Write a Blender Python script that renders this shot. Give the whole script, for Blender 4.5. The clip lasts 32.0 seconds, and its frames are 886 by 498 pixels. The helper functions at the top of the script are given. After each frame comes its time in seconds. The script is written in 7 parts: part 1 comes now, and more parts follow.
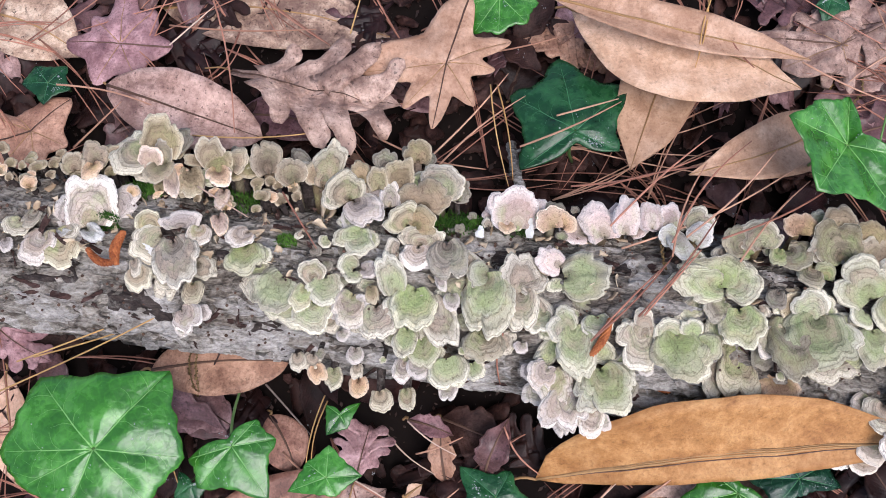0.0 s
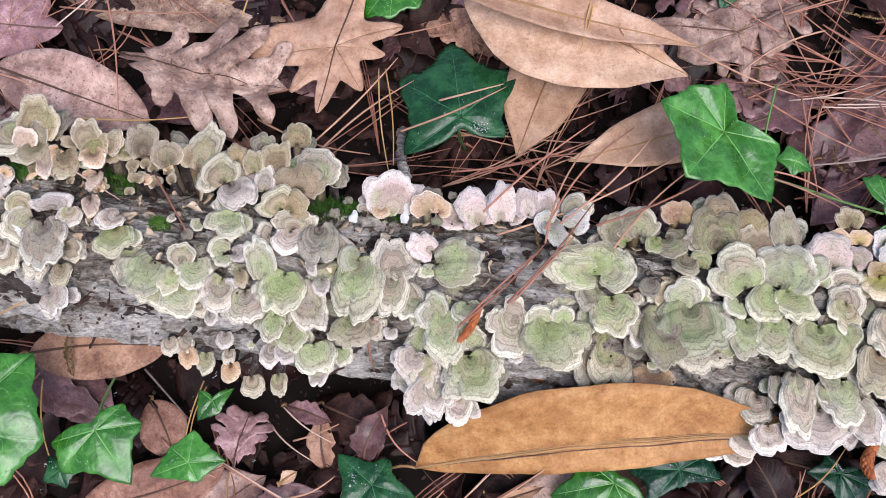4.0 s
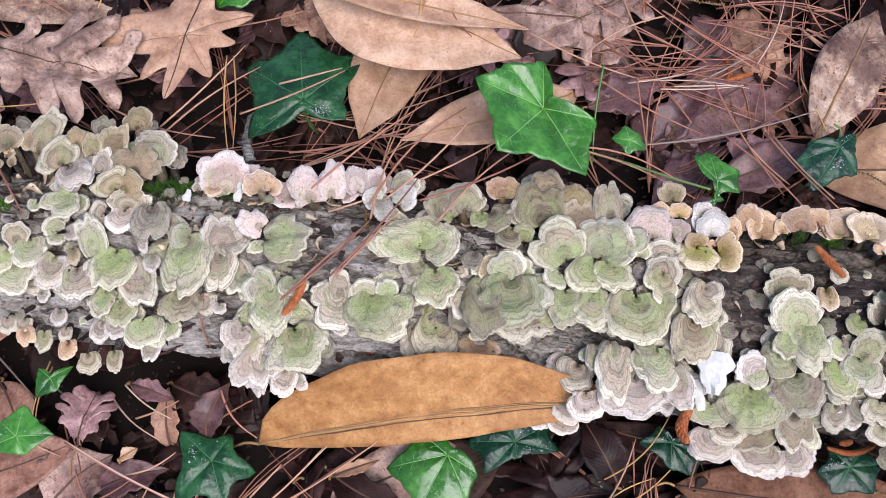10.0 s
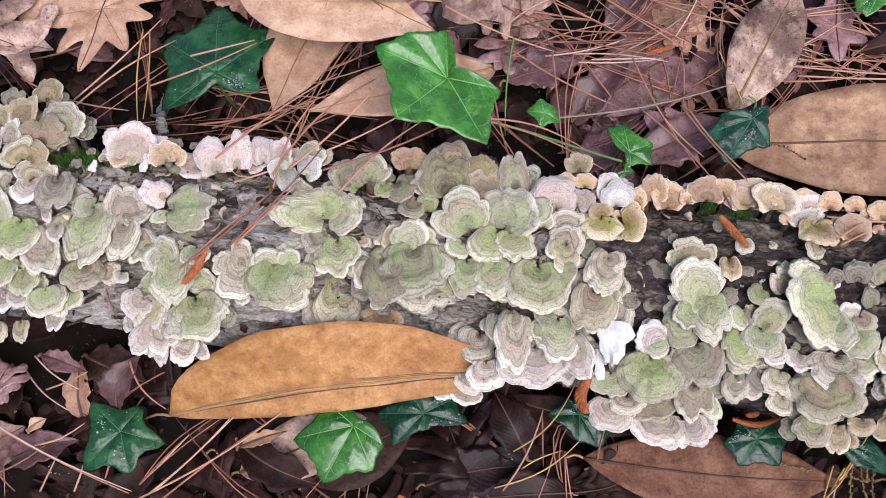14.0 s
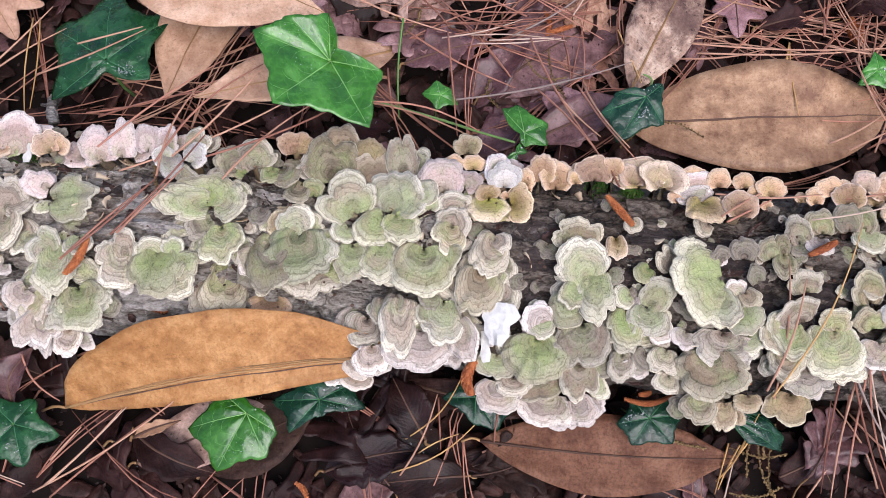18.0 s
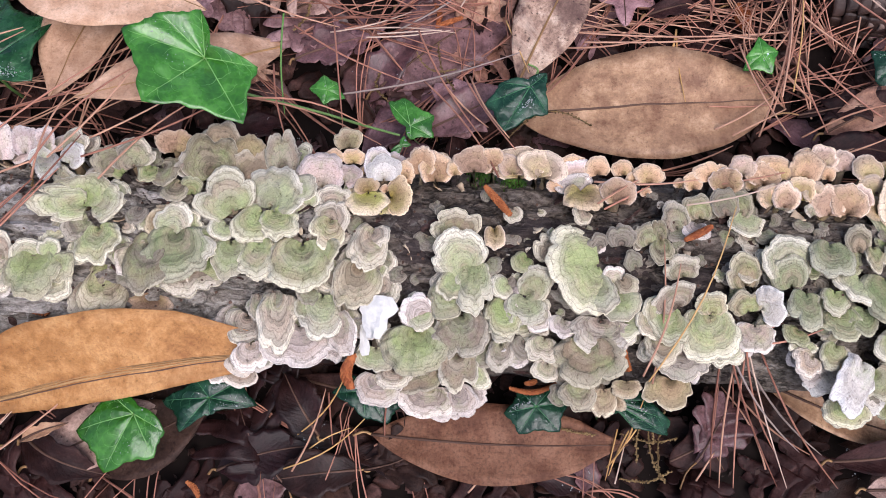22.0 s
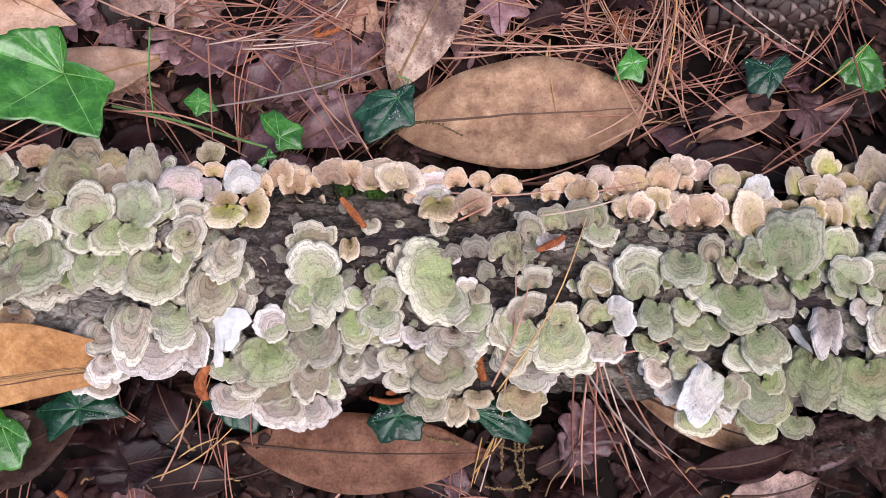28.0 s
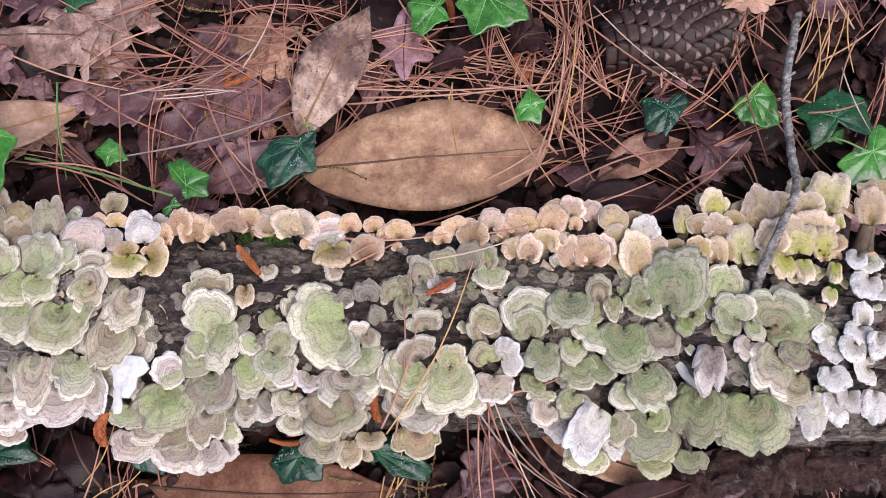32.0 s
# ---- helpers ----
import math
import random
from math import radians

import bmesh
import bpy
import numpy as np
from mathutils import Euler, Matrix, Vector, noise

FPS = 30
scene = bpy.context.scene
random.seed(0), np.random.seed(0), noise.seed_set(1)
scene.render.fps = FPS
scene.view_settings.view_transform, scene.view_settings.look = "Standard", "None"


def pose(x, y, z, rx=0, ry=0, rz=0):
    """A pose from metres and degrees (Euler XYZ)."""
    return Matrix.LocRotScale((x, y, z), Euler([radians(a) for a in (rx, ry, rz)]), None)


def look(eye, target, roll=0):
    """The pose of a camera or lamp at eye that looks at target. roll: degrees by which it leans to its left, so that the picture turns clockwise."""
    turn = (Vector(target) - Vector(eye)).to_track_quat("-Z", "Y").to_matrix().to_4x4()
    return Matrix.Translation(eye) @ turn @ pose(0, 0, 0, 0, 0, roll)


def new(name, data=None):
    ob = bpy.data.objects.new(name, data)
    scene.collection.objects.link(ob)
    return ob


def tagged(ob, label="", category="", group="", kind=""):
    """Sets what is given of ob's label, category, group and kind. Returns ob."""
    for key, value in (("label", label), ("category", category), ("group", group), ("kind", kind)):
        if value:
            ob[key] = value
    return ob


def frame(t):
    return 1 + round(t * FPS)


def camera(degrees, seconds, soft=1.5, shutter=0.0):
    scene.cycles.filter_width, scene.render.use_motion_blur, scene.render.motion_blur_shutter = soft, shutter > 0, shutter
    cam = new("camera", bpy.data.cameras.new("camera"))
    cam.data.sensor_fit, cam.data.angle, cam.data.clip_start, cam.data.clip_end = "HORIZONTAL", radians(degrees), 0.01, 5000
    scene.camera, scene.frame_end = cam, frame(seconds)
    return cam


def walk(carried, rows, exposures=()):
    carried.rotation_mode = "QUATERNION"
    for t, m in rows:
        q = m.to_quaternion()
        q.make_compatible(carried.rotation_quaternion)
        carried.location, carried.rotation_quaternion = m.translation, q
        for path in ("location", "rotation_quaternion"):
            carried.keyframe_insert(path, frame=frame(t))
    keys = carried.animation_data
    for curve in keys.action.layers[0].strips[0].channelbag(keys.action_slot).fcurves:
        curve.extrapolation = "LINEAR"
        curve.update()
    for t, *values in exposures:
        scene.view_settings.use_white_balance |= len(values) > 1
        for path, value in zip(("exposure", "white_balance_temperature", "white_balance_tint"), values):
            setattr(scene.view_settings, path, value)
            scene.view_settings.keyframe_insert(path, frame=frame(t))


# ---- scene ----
cam = camera(57.7, 32.0, soft=0.85)
METRES, EYE, TILT, LEAN, TURN = 0.58, 0.575, -76.0, 0.0, 0.0
ROWS = [
    (0.0, 0.0, 0.0, 0.0, 0.0, 0.0, -0.0),
    (0.5, 0.0253, 0.0035, 0.0026, 0.01, -0.04, -0.11),
    (1.0, 0.0397, 0.0085, 0.0021, -0.09, -0.12, -0.47),
    (1.5, 0.0565, 0.0117, 0.006, -0.19, -0.35, -0.78),
    (2.0, 0.0706, 0.0141, 0.0025, -0.23, -0.42, -0.86),
    (2.5, 0.0886, 0.0117, -0.0002, -0.15, -0.4, -0.72),
    (3.0, 0.0996, 0.0116, -0.0062, -0.04, -0.34, -0.7),
    (3.5, 0.1177, 0.012, -0.0101, 0.1, -0.26, -0.64),
    (5.5, 0.1829, -0.0054, -0.0236, 0.19, 0.36, -0.18),
    (6.0, 0.1925, -0.0096, -0.0311, 0.35, 0.82, 0.01),
    (6.5, 0.2089, -0.0145, -0.0352, 0.46, 1.3, 0.33),
    (7.0, 0.2242, -0.0169, -0.0402, 0.43, 1.59, 0.57),
    (7.5, 0.2423, -0.0176, -0.0499, 0.36, 1.7, 0.88),
    (8.0, 0.2586, -0.0185, -0.055, 0.17, 1.61, 1.1),
    (8.5, 0.2767, -0.0196, -0.059, -0.01, 1.5, 1.14),
    (9.0, 0.2924, -0.0191, -0.0611, -0.17, 1.48, 0.97),
    (9.5, 0.3041, -0.0134, -0.061, -0.31, 1.35, 0.58),
    (10.0, 0.3153, -0.0113, -0.0601, -0.26, 1.27, 0.11),
    (10.5, 0.3307, -0.0095, -0.067, -0.17, 1.24, -0.09),
    (11.0, 0.3407, -0.0063, -0.0692, -0.07, 1.24, -0.03),
    (11.5, 0.3585, -0.001, -0.0711, -0.03, 1.11, 0.08),
    (12.0, 0.3709, 0.0002, -0.0748, -0.06, 1.05, 0.14),
    (12.5, 0.3842, -0.0009, -0.0757, -0.08, 1.04, 0.19),
    (13.0, 0.3869, -0.0025, -0.0826, -0.05, 0.98, 0.07),
    (13.5, 0.409, -0.0092, -0.0861, 0.14, 1.04, 0.14),
    (14.0, 0.4266, -0.0094, -0.0909, 0.24, 1.17, 0.06),
    (14.5, 0.4415, -0.007, -0.0882, 0.32, 1.07, 0.06),
    (16.5, 0.4973, -0.0113, -0.0896, 0.27, 1.06, 0.09),
    (17.0, 0.5075, -0.01, -0.0913, 0.13, 0.86, 0.39),
    (17.5, 0.5223, -0.005, -0.0924, -0.04, 0.58, 0.78),
    (18.0, 0.5401, -0.003, -0.097, -0.2, 0.35, 1.2),
    (18.5, 0.5486, 0.0009, -0.097, -0.4, 0.06, 1.47),
    (19.0, 0.5682, 0.0021, -0.0967, -0.64, -0.1, 1.63),
    (19.5, 0.5817, 0.0046, -0.0963, -0.82, -0.3, 1.7),
    (20.0, 0.5943, 0.0061, -0.0977, -0.97, -0.34, 1.75),
    (20.5, 0.6056, 0.0009, -0.1004, -0.99, -0.27, 1.87),
    (21.0, 0.62, -0.0025, -0.1024, -1.05, -0.08, 2.18),
    (21.5, 0.6344, -0.0068, -0.1037, -1.12, 0.08, 2.48),
    (22.0, 0.6522, -0.0046, -0.1049, -1.18, 0.09, 2.69),
    (22.5, 0.6628, -0.0068, -0.1072, -1.16, 0.19, 2.81),
    (23.0, 0.6698, -0.0119, -0.1096, -1.24, 0.34, 2.83),
    (23.5, 0.6805, -0.0163, -0.1029, -1.31, 0.54, 2.85),
    (24.0, 0.706, -0.0099, -0.096, -1.33, 0.5, 3.06),
    (24.5, 0.7185, -0.013, -0.1006, -1.24, 0.4, 3.18),
    (26.5, 0.7677, -0.0071, -0.0902, -0.93, -0.17, 3.03),
    (27.0, 0.7866, -0.0111, -0.0937, -0.87, -0.12, 3.06),
    (27.5, 0.801, -0.0118, -0.0963, -0.84, -0.19, 3.08),
    (28.0, 0.8114, -0.0154, -0.097, -0.77, -0.14, 3.06),
    (28.5, 0.8251, -0.0162, -0.0921, -0.7, -0.06, 2.98),
    (29.0, 0.8398, -0.0165, -0.0821, -0.62, -0.07, 2.96),
    (29.5, 0.8597, -0.0181, -0.0824, -0.5, -0.04, 2.96),
    (30.0, 0.878, -0.0243, -0.0893, -0.35, 0.16, 3.13),
    (30.5, 0.8942, -0.0301, -0.0897, -0.26, 0.29, 3.37),
    (31.0, 0.911, -0.0316, -0.0828, -0.17, 0.57, 3.56),
    (31.5, 0.9241, -0.0358, -0.0773, -0.07, 0.75, 3.86),
    (32.0, 0.9414, -0.0374, -0.0731, 0.03, 0.92, 4.2),
]
walk(cam, [(t, pose(0, 0, EYE, TILT, LEAN, TURN) @ pose(METRES * x, METRES * y, METRES * z, 90 + pitch, roll, yaw)) for t, x, y, z, yaw, pitch, roll in ROWS],
     exposures=[(0.0, 0.60, 5920, 13), (32.0, 0.52, 6050, 19)])

# ---- world, sun ----
world = bpy.data.worlds.new("overcast_sky")
world.use_nodes = True
scene.world = world
wn = world.node_tree.nodes
sky = wn.new("ShaderNodeTexSky")
sky.sky_type, sky.sun_disc = "NISHITA", False
sky.sun_elevation, sky.sun_rotation = radians(62), radians(150)
sky.air_density, sky.dust_density, sky.ozone_density = 1.0, 4.0, 1.0
wn["Background"].inputs["Strength"].default_value = 0.125
world.node_tree.links.new(sky.outputs[0], wn["Background"].inputs["Color"])
sun = new("sun", bpy.data.lights.new("sun", "SUN"))
sun.data.energy, sun.data.angle, sun.data.color = 1.7, radians(50), (1.0, 0.97, 0.94)
sun.matrix_world = look((0.8, -0.9, 2.2), (0.3, 0.1, 0))

rng = random.Random(7)


# ---- materials ----
def material(name, rough=0.7, spec=0.25):
    m = bpy.data.materials.new(name)
    m.use_nodes = True
    b = m.node_tree.nodes["Principled BSDF"]
    b.inputs["Roughness"].default_value = rough
    b.inputs["Specular IOR Level"].default_value = spec
    return m, m.node_tree.nodes, m.node_tree.links, b


def ramp(nodes, stops, mode="LINEAR"):
    r = nodes.new("ShaderNodeValToRGB")
    r.color_ramp.interpolation = mode
    e = r.color_ramp.elements
    while len(e) < len(stops):
        e.new(0.5)
    for k, (p, c) in enumerate(stops):
        e[k].position, e[k].color = p, (*c, 1)
    return r


def grain(nodes, links, scale, detail=5, rough=0.6, vec=None, distortion=0.0):
    n = nodes.new("ShaderNodeTexNoise")
    n.inputs["Scale"].default_value, n.inputs["Detail"].default_value = scale, detail
    n.inputs["Roughness"].default_value, n.inputs["Distortion"].default_value = rough, distortion
    if vec:
        links.new(vec, n.inputs["Vector"])
    return n


def calc(nodes, links, op, a, b=None):
    n = nodes.new("ShaderNodeMath")
    n.operation = op
    for k, v in enumerate((a, b)):
        if v is None:
            continue
        if isinstance(v, (int, float)):
            n.inputs[k].default_value = v
        else:
            links.new(v, n.inputs[k])
    return n.outputs[0]


def blend(nodes, links, fac, a, b, mode="MIX"):
    n = nodes.new("ShaderNodeMix")
    n.data_type, n.blend_type = "RGBA", mode
    for k, v in ((0, fac), (6, a), (7, b)):
        if isinstance(v, (int, float)):
            n.inputs[k].default_value = v
        elif isinstance(v, tuple):
            n.inputs[k].default_value = (*v, 1)
        else:
            links.new(v, n.inputs[k])
    return n.outputs[2]


def bumped(nodes, links, bsdf, height, strength=0.5, distance=0.001):
    b = nodes.new("ShaderNodeBump")
    b.inputs["Strength"].default_value, b.inputs["Distance"].default_value = strength, distance
    links.new(height, b.inputs["Height"])
    links.new(b.outputs[0], bsdf.inputs["Normal"])


def stretched(nodes, links, source, scale):
    m = nodes.new("ShaderNodeMapping")
    m.inputs["Scale"].default_value = scale
    links.new(source, m.inputs["Vector"])
    return m.outputs[0]


def shifted_coords(nodes, links):
    """Object coordinates, moved on by the object's own random number."""
    tc, oi = nodes.new("ShaderNodeTexCoord"), nodes.new("ShaderNodeObjectInfo")
    add = nodes.new("ShaderNodeVectorMath")
    add.operation = "MULTIPLY_ADD"
    links.new(oi.outputs["Random"], add.inputs[0])
    add.inputs[1].default_value = (7.3, 3.1, 5.7)
    links.new(tc.outputs["Object"], add.inputs[2])
    return add.outputs[0], oi.outputs["Random"], tc.outputs["UV"]


def cap_material(name, zones, algae, algae_share, rings=13.0, line=0.25, warm=0.42):
    """Zoned bracket: u of the UV map runs from the foot to the margin, v round the fan."""
    m, nodes, links, b = material(name, 0.85, 0.2)
    pos, rnd, uv = shifted_coords(nodes, links)
    sep = nodes.new("ShaderNodeSeparateXYZ")
    links.new(uv, sep.inputs[0])
    wob = grain(nodes, links, 90, 3, 0.5, pos)
    u = calc(nodes, links, "ADD", sep.outputs[0], calc(nodes, links, "MULTIPLY", calc(nodes, links, "SUBTRACT", wob.outputs[0], 0.5), 0.22))
    u = calc(nodes, links, "ADD", u, calc(nodes, links, "MULTIPLY", calc(nodes, links, "SUBTRACT", rnd, 0.5), 0.10))
    base = ramp(nodes, zones)
    links.new(u, base.inputs[0])
    # narrow dark growth lines, unevenly spaced
    uneven = grain(nodes, links, 1.0, 2, 0.5, stretched(nodes, links, uv, (5.0, 0.35, 1)))
    dens = calc(nodes, links, "ADD", rings * 0.35, calc(nodes, links, "MULTIPLY", rnd, rings * 0.5))
    warp = calc(nodes, links, "ADD", calc(nodes, links, "MULTIPLY", u, dens), calc(nodes, links, "ADD", calc(nodes, links, "MULTIPLY", uneven.outputs[0], 2.6), calc(nodes, links, "MULTIPLY", rnd, 6.0)))
    wave = calc(nodes, links, "SINE", calc(nodes, links, "MULTIPLY", warp, 6.2832))
    lines = ramp(nodes, [(0.0, (1, 1, 1)), (0.84, (1, 1, 1)), (0.97, (1 - 1.5 * line, 1 - 1.55 * line, 1 - 1.6 * line))])
    links.new(calc(nodes, links, "MULTIPLY_ADD", wave, 0.5), lines.inputs[0])
    lines.inputs[0].links[0].from_node.inputs[2].default_value = 0.5
    slow = calc(nodes, links, "SINE", calc(nodes, links, "MULTIPLY", warp, 1.9))
    col = blend(nodes, links, 1.0, base.outputs[0], lines.outputs[0], "MULTIPLY")
    tone = ramp(nodes, [(0.0, (0.46, 0.41, 0.37)), (0.40, (0.95, 0.94, 0.93)), (1.0, (1.25, 1.25, 1.24))])
    links.new(calc(nodes, links, "MULTIPLY_ADD", slow, 0.5), tone.inputs[0])
    tone.inputs[0].links[0].from_node.inputs[2].default_value = 0.5
    col = blend(nodes, links, 0.45, col, tone.outputs[0], "MULTIPLY")
    # broad tan zones between the grey ones
    band = calc(nodes, links, "SINE", calc(nodes, links, "ADD", calc(nodes, links, "MULTIPLY", warp, 1.15), calc(nodes, links, "MULTIPLY", rnd, 11.0)))
    tan = ramp(nodes, [(0.55, (0, 0, 0)), (0.85, (1, 1, 1))])
    links.new(calc(nodes, links, "MULTIPLY_ADD", band, 0.5), tan.inputs[0])
    tan.inputs[0].links[0].from_node.inputs[2].default_value = 0.5
    inner = ramp(nodes, [(0.72, (1, 1, 1)), (0.86, (0, 0, 0))])
    links.new(u, inner.inputs[0])
    tan_mask = calc(nodes, links, "MULTIPLY", calc(nodes, links, "MULTIPLY", tan.outputs[0], inner.outputs[0]), warm)
    col = blend(nodes, links, tan_mask, col, (0.37, 0.262, 0.172))
    # algae in blotches, less towards the margin
    blot = grain(nodes, links, 55, 5, 0.65, pos)
    mask = ramp(nodes, [(0.52 - algae_share * 0.35, (0, 0, 0)), (0.80 - algae_share * 0.35, (1, 1, 1))])
    links.new(blot.outputs[0], mask.inputs[0])
    fade = ramp(nodes, [(0.60, (1, 1, 1)), (0.93, (0.1, 0.1, 0.1))])
    links.new(u, fade.inputs[0])
    am = calc(nodes, links, "MULTIPLY", mask.outputs[0], fade.outputs[0])
    col = blend(nodes, links, calc(nodes, links, "MULTIPLY", am, 0.85), col, algae)
    # felt of radial hairs and small dirt
    hair = grain(nodes, links, 1.0, 4, 0.7, stretched(nodes, links, uv, (14, 160, 1)))
    felt = ramp(nodes, [(0.25, (0.55, 0.53, 0.51)), (0.55, (1, 1, 1)), (0.8, (1.2, 1.2, 1.2))])
    links.new(hair.outputs[0], felt.inputs[0])
    col = blend(nodes, links, 0.8, col, felt.outputs[0], "MULTIPLY")
    dirt = grain(nodes, links, 420, 4, 0.7, pos)
    specks = ramp(nodes, [(0.34, (0.22, 0.18, 0.15)), (0.42, (1, 1, 1))])
    links.new(dirt.outputs[0], specks.inputs[0])
    col = blend(nodes, links, 0.6, col, specks.outputs[0], "MULTIPLY")
    split = nodes.new("ShaderNodeTexVoronoi")
    split.feature = "DISTANCE_TO_EDGE"
    split.inputs["Scale"].default_value = 125
    links.new(stretched(nodes, links, pos, (1, 1, 0.3)), split.inputs["Vector"])
    crack = ramp(nodes, [(0.0, (0.42, 0.38, 0.34)), (0.035, (1, 1, 1))])
    links.new(split.outputs[0], crack.inputs[0])
    col = blend(nodes, links, calc(nodes, links, "MULTIPLY", blot.outputs[0], 0.75), col, crack.outputs[0], "MULTIPLY")
    fuzz = grain(nodes, links, 1050, 3, 0.75, pos)
    grainy = ramp(nodes, [(0.32, (0.62, 0.60, 0.58)), (0.47, (1.05, 1.05, 1.04)), (0.66, (1.30, 1.30, 1.28))])
    links.new(fuzz.outputs[0], grainy.inputs[0])
    col = blend(nodes, links, 0.5, col, grainy.outputs[0], "MULTIPLY")
    own = nodes.new("ShaderNodeHueSaturation")
    links.new(col, own.inputs["Color"])
    other = calc(nodes, links, "FRACT", calc(nodes, links, "MULTIPLY", rnd, 37.7))
    for slot, low, span, source in (("Hue", 0.490, 0.014 if warm > 0.2 else 0.010, other), ("Saturation", 0.80, 0.32, other), ("Value", 0.90, 0.30, rnd)):
        links.new(calc(nodes, links, "MULTIPLY_ADD", source, span), own.inputs[slot])
        own.inputs[slot].links[0].from_node.inputs[2].default_value = low
    links.new(own.outputs[0], b.inputs["Base Color"])
    h = calc(nodes, links, "ADD", calc(nodes, links, "MULTIPLY", wave, 0.35), calc(nodes, links, "ADD", hair.outputs[0], calc(nodes, links, "ADD", dirt.outputs[0], fuzz.outputs[0])))
    bumped(nodes, links, b, h, 0.5, 0.0009)
    return m


GREEN = (0.318, 0.376, 0.158)
CAP = {
    "g": cap_material("greenish_grey_cap", [(0.0, (0.147, 0.117, 0.069)), (0.3, (0.340, 0.313, 0.206)), (0.6, (0.423, 0.393, 0.280)), (0.85, (0.506, 0.463, 0.344)), (1.0, (0.650, 0.605, 0.464))], GREEN, 0.55),
    "G": cap_material("green_cap", [(0.0, (0.147, 0.138, 0.071)), (0.5, (0.255, 0.248, 0.141)), (0.85, (0.324, 0.314, 0.201)), (1.0, (0.456, 0.439, 0.311))], (0.205, 0.268, 0.102), 0.50),
    "y": cap_material("grey_beige_cap", [(0.0, (0.156, 0.114, 0.073)), (0.35, (0.386, 0.323, 0.230)), (0.6, (0.354, 0.295, 0.211)), (0.84, (0.515, 0.453, 0.340)), (1.0, (0.668, 0.614, 0.473))], GREEN, 0.12),
    "d": cap_material("dark_grey_cap", [(0.0, (0.129, 0.098, 0.064)), (0.35, (0.294, 0.251, 0.179)), (0.6, (0.225, 0.187, 0.131)), (0.88, (0.368, 0.323, 0.237)), (1.0, (0.524, 0.476, 0.363))], GREEN, 0.20, 12),
    "n": cap_material("tan_brown_cap", [(0.0, (0.20, 0.126, 0.078)), (0.4, (0.435, 0.288, 0.192)), (0.7, (0.520, 0.356, 0.244)), (0.9, (0.630, 0.468, 0.335)), (1.0, (0.720, 0.584, 0.450))], (0.40, 0.34, 0.15), 0.14, 4, 0.08, 0.12),
    "b": cap_material("grey_brown_cap", [(0.0, (0.110, 0.079, 0.046)), (0.4, (0.276, 0.210, 0.133)), (0.7, (0.331, 0.257, 0.168)), (0.9, (0.442, 0.365, 0.254)), (1.0, (0.578, 0.505, 0.371))], (0.32, 0.31, 0.15), 0.12, 8, 0.16),
    "w": cap_material("bleached_cap", [(0.0, (0.243, 0.190, 0.140)), (0.3, (0.450, 0.372, 0.306)), (0.6, (0.423, 0.346, 0.289)), (0.82, (0.612, 0.528, 0.451)), (1.0, (0.760, 0.688, 0.608))], GREEN, 0.06, 9, 0.22),
    "p": cap_material("pinkish_cap", [(0.0, (0.360, 0.311, 0.221)), (0.35, (0.540, 0.432, 0.365)), (0.65, (0.594, 0.454, 0.404)), (0.9, (0.684, 0.580, 0.531)), (1.0, (0.756, 0.683, 0.637))], GREEN, 0.10, 5, 0.10, 0.12),
    "P": cap_material("white_cap", [(0.0, (0.380, 0.345, 0.266)), (0.35, (0.562, 0.517, 0.454)), (0.65, (0.608, 0.570, 0.511)), (1.0, (0.684, 0.660, 0.612))], GREEN, 0.02, 4, 0.10, 0.12),
    "l": cap_material("yellowish_cap", [(0.0, (0.222, 0.159, 0.048)), (0.4, (0.423, 0.310, 0.176)), (0.75, (0.531, 0.396, 0.258)), (1.0, (0.711, 0.576, 0.410))], (0.40, 0.35, 0.14), 0.22, 5, 0.12, 0.12),
    "L": cap_material("yellow_green_cap", [(0.0, (0.24, 0.22, 0.045)), (0.45, (0.46, 0.41, 0.16)), (0.75, (0.60, 0.49, 0.31)), (1.0, (0.70, 0.58, 0.43))], (0.36, 0.38, 0.09), 0.35, 5, 0.10, 0.0),
}
CAP_WORDS = {
    "g": "grey-green zoned turkey tail bracket dusted with algae", "G": "mossy green turkey tail bracket with fine zones",
    "y": "grey-beige zoned turkey tail bracket with pale wavy rim", "d": "dark grey ruffled turkey tail bracket on the log",
    "b": "grey-brown thin bracket in the row behind the log",
    "n": "small tan-brown bracket in the row behind the log crest", "w": "bleached whitish bracket with brittle wavy margin",
    "P": "chalky white rounded young bracket on the log",
    "p": "pinkish white rounded bracket on the log crest", "l": "yellowish cream bracket growing in a crowded row",
    "L": "yellow-green algae covered small bracket on wet bark",
}


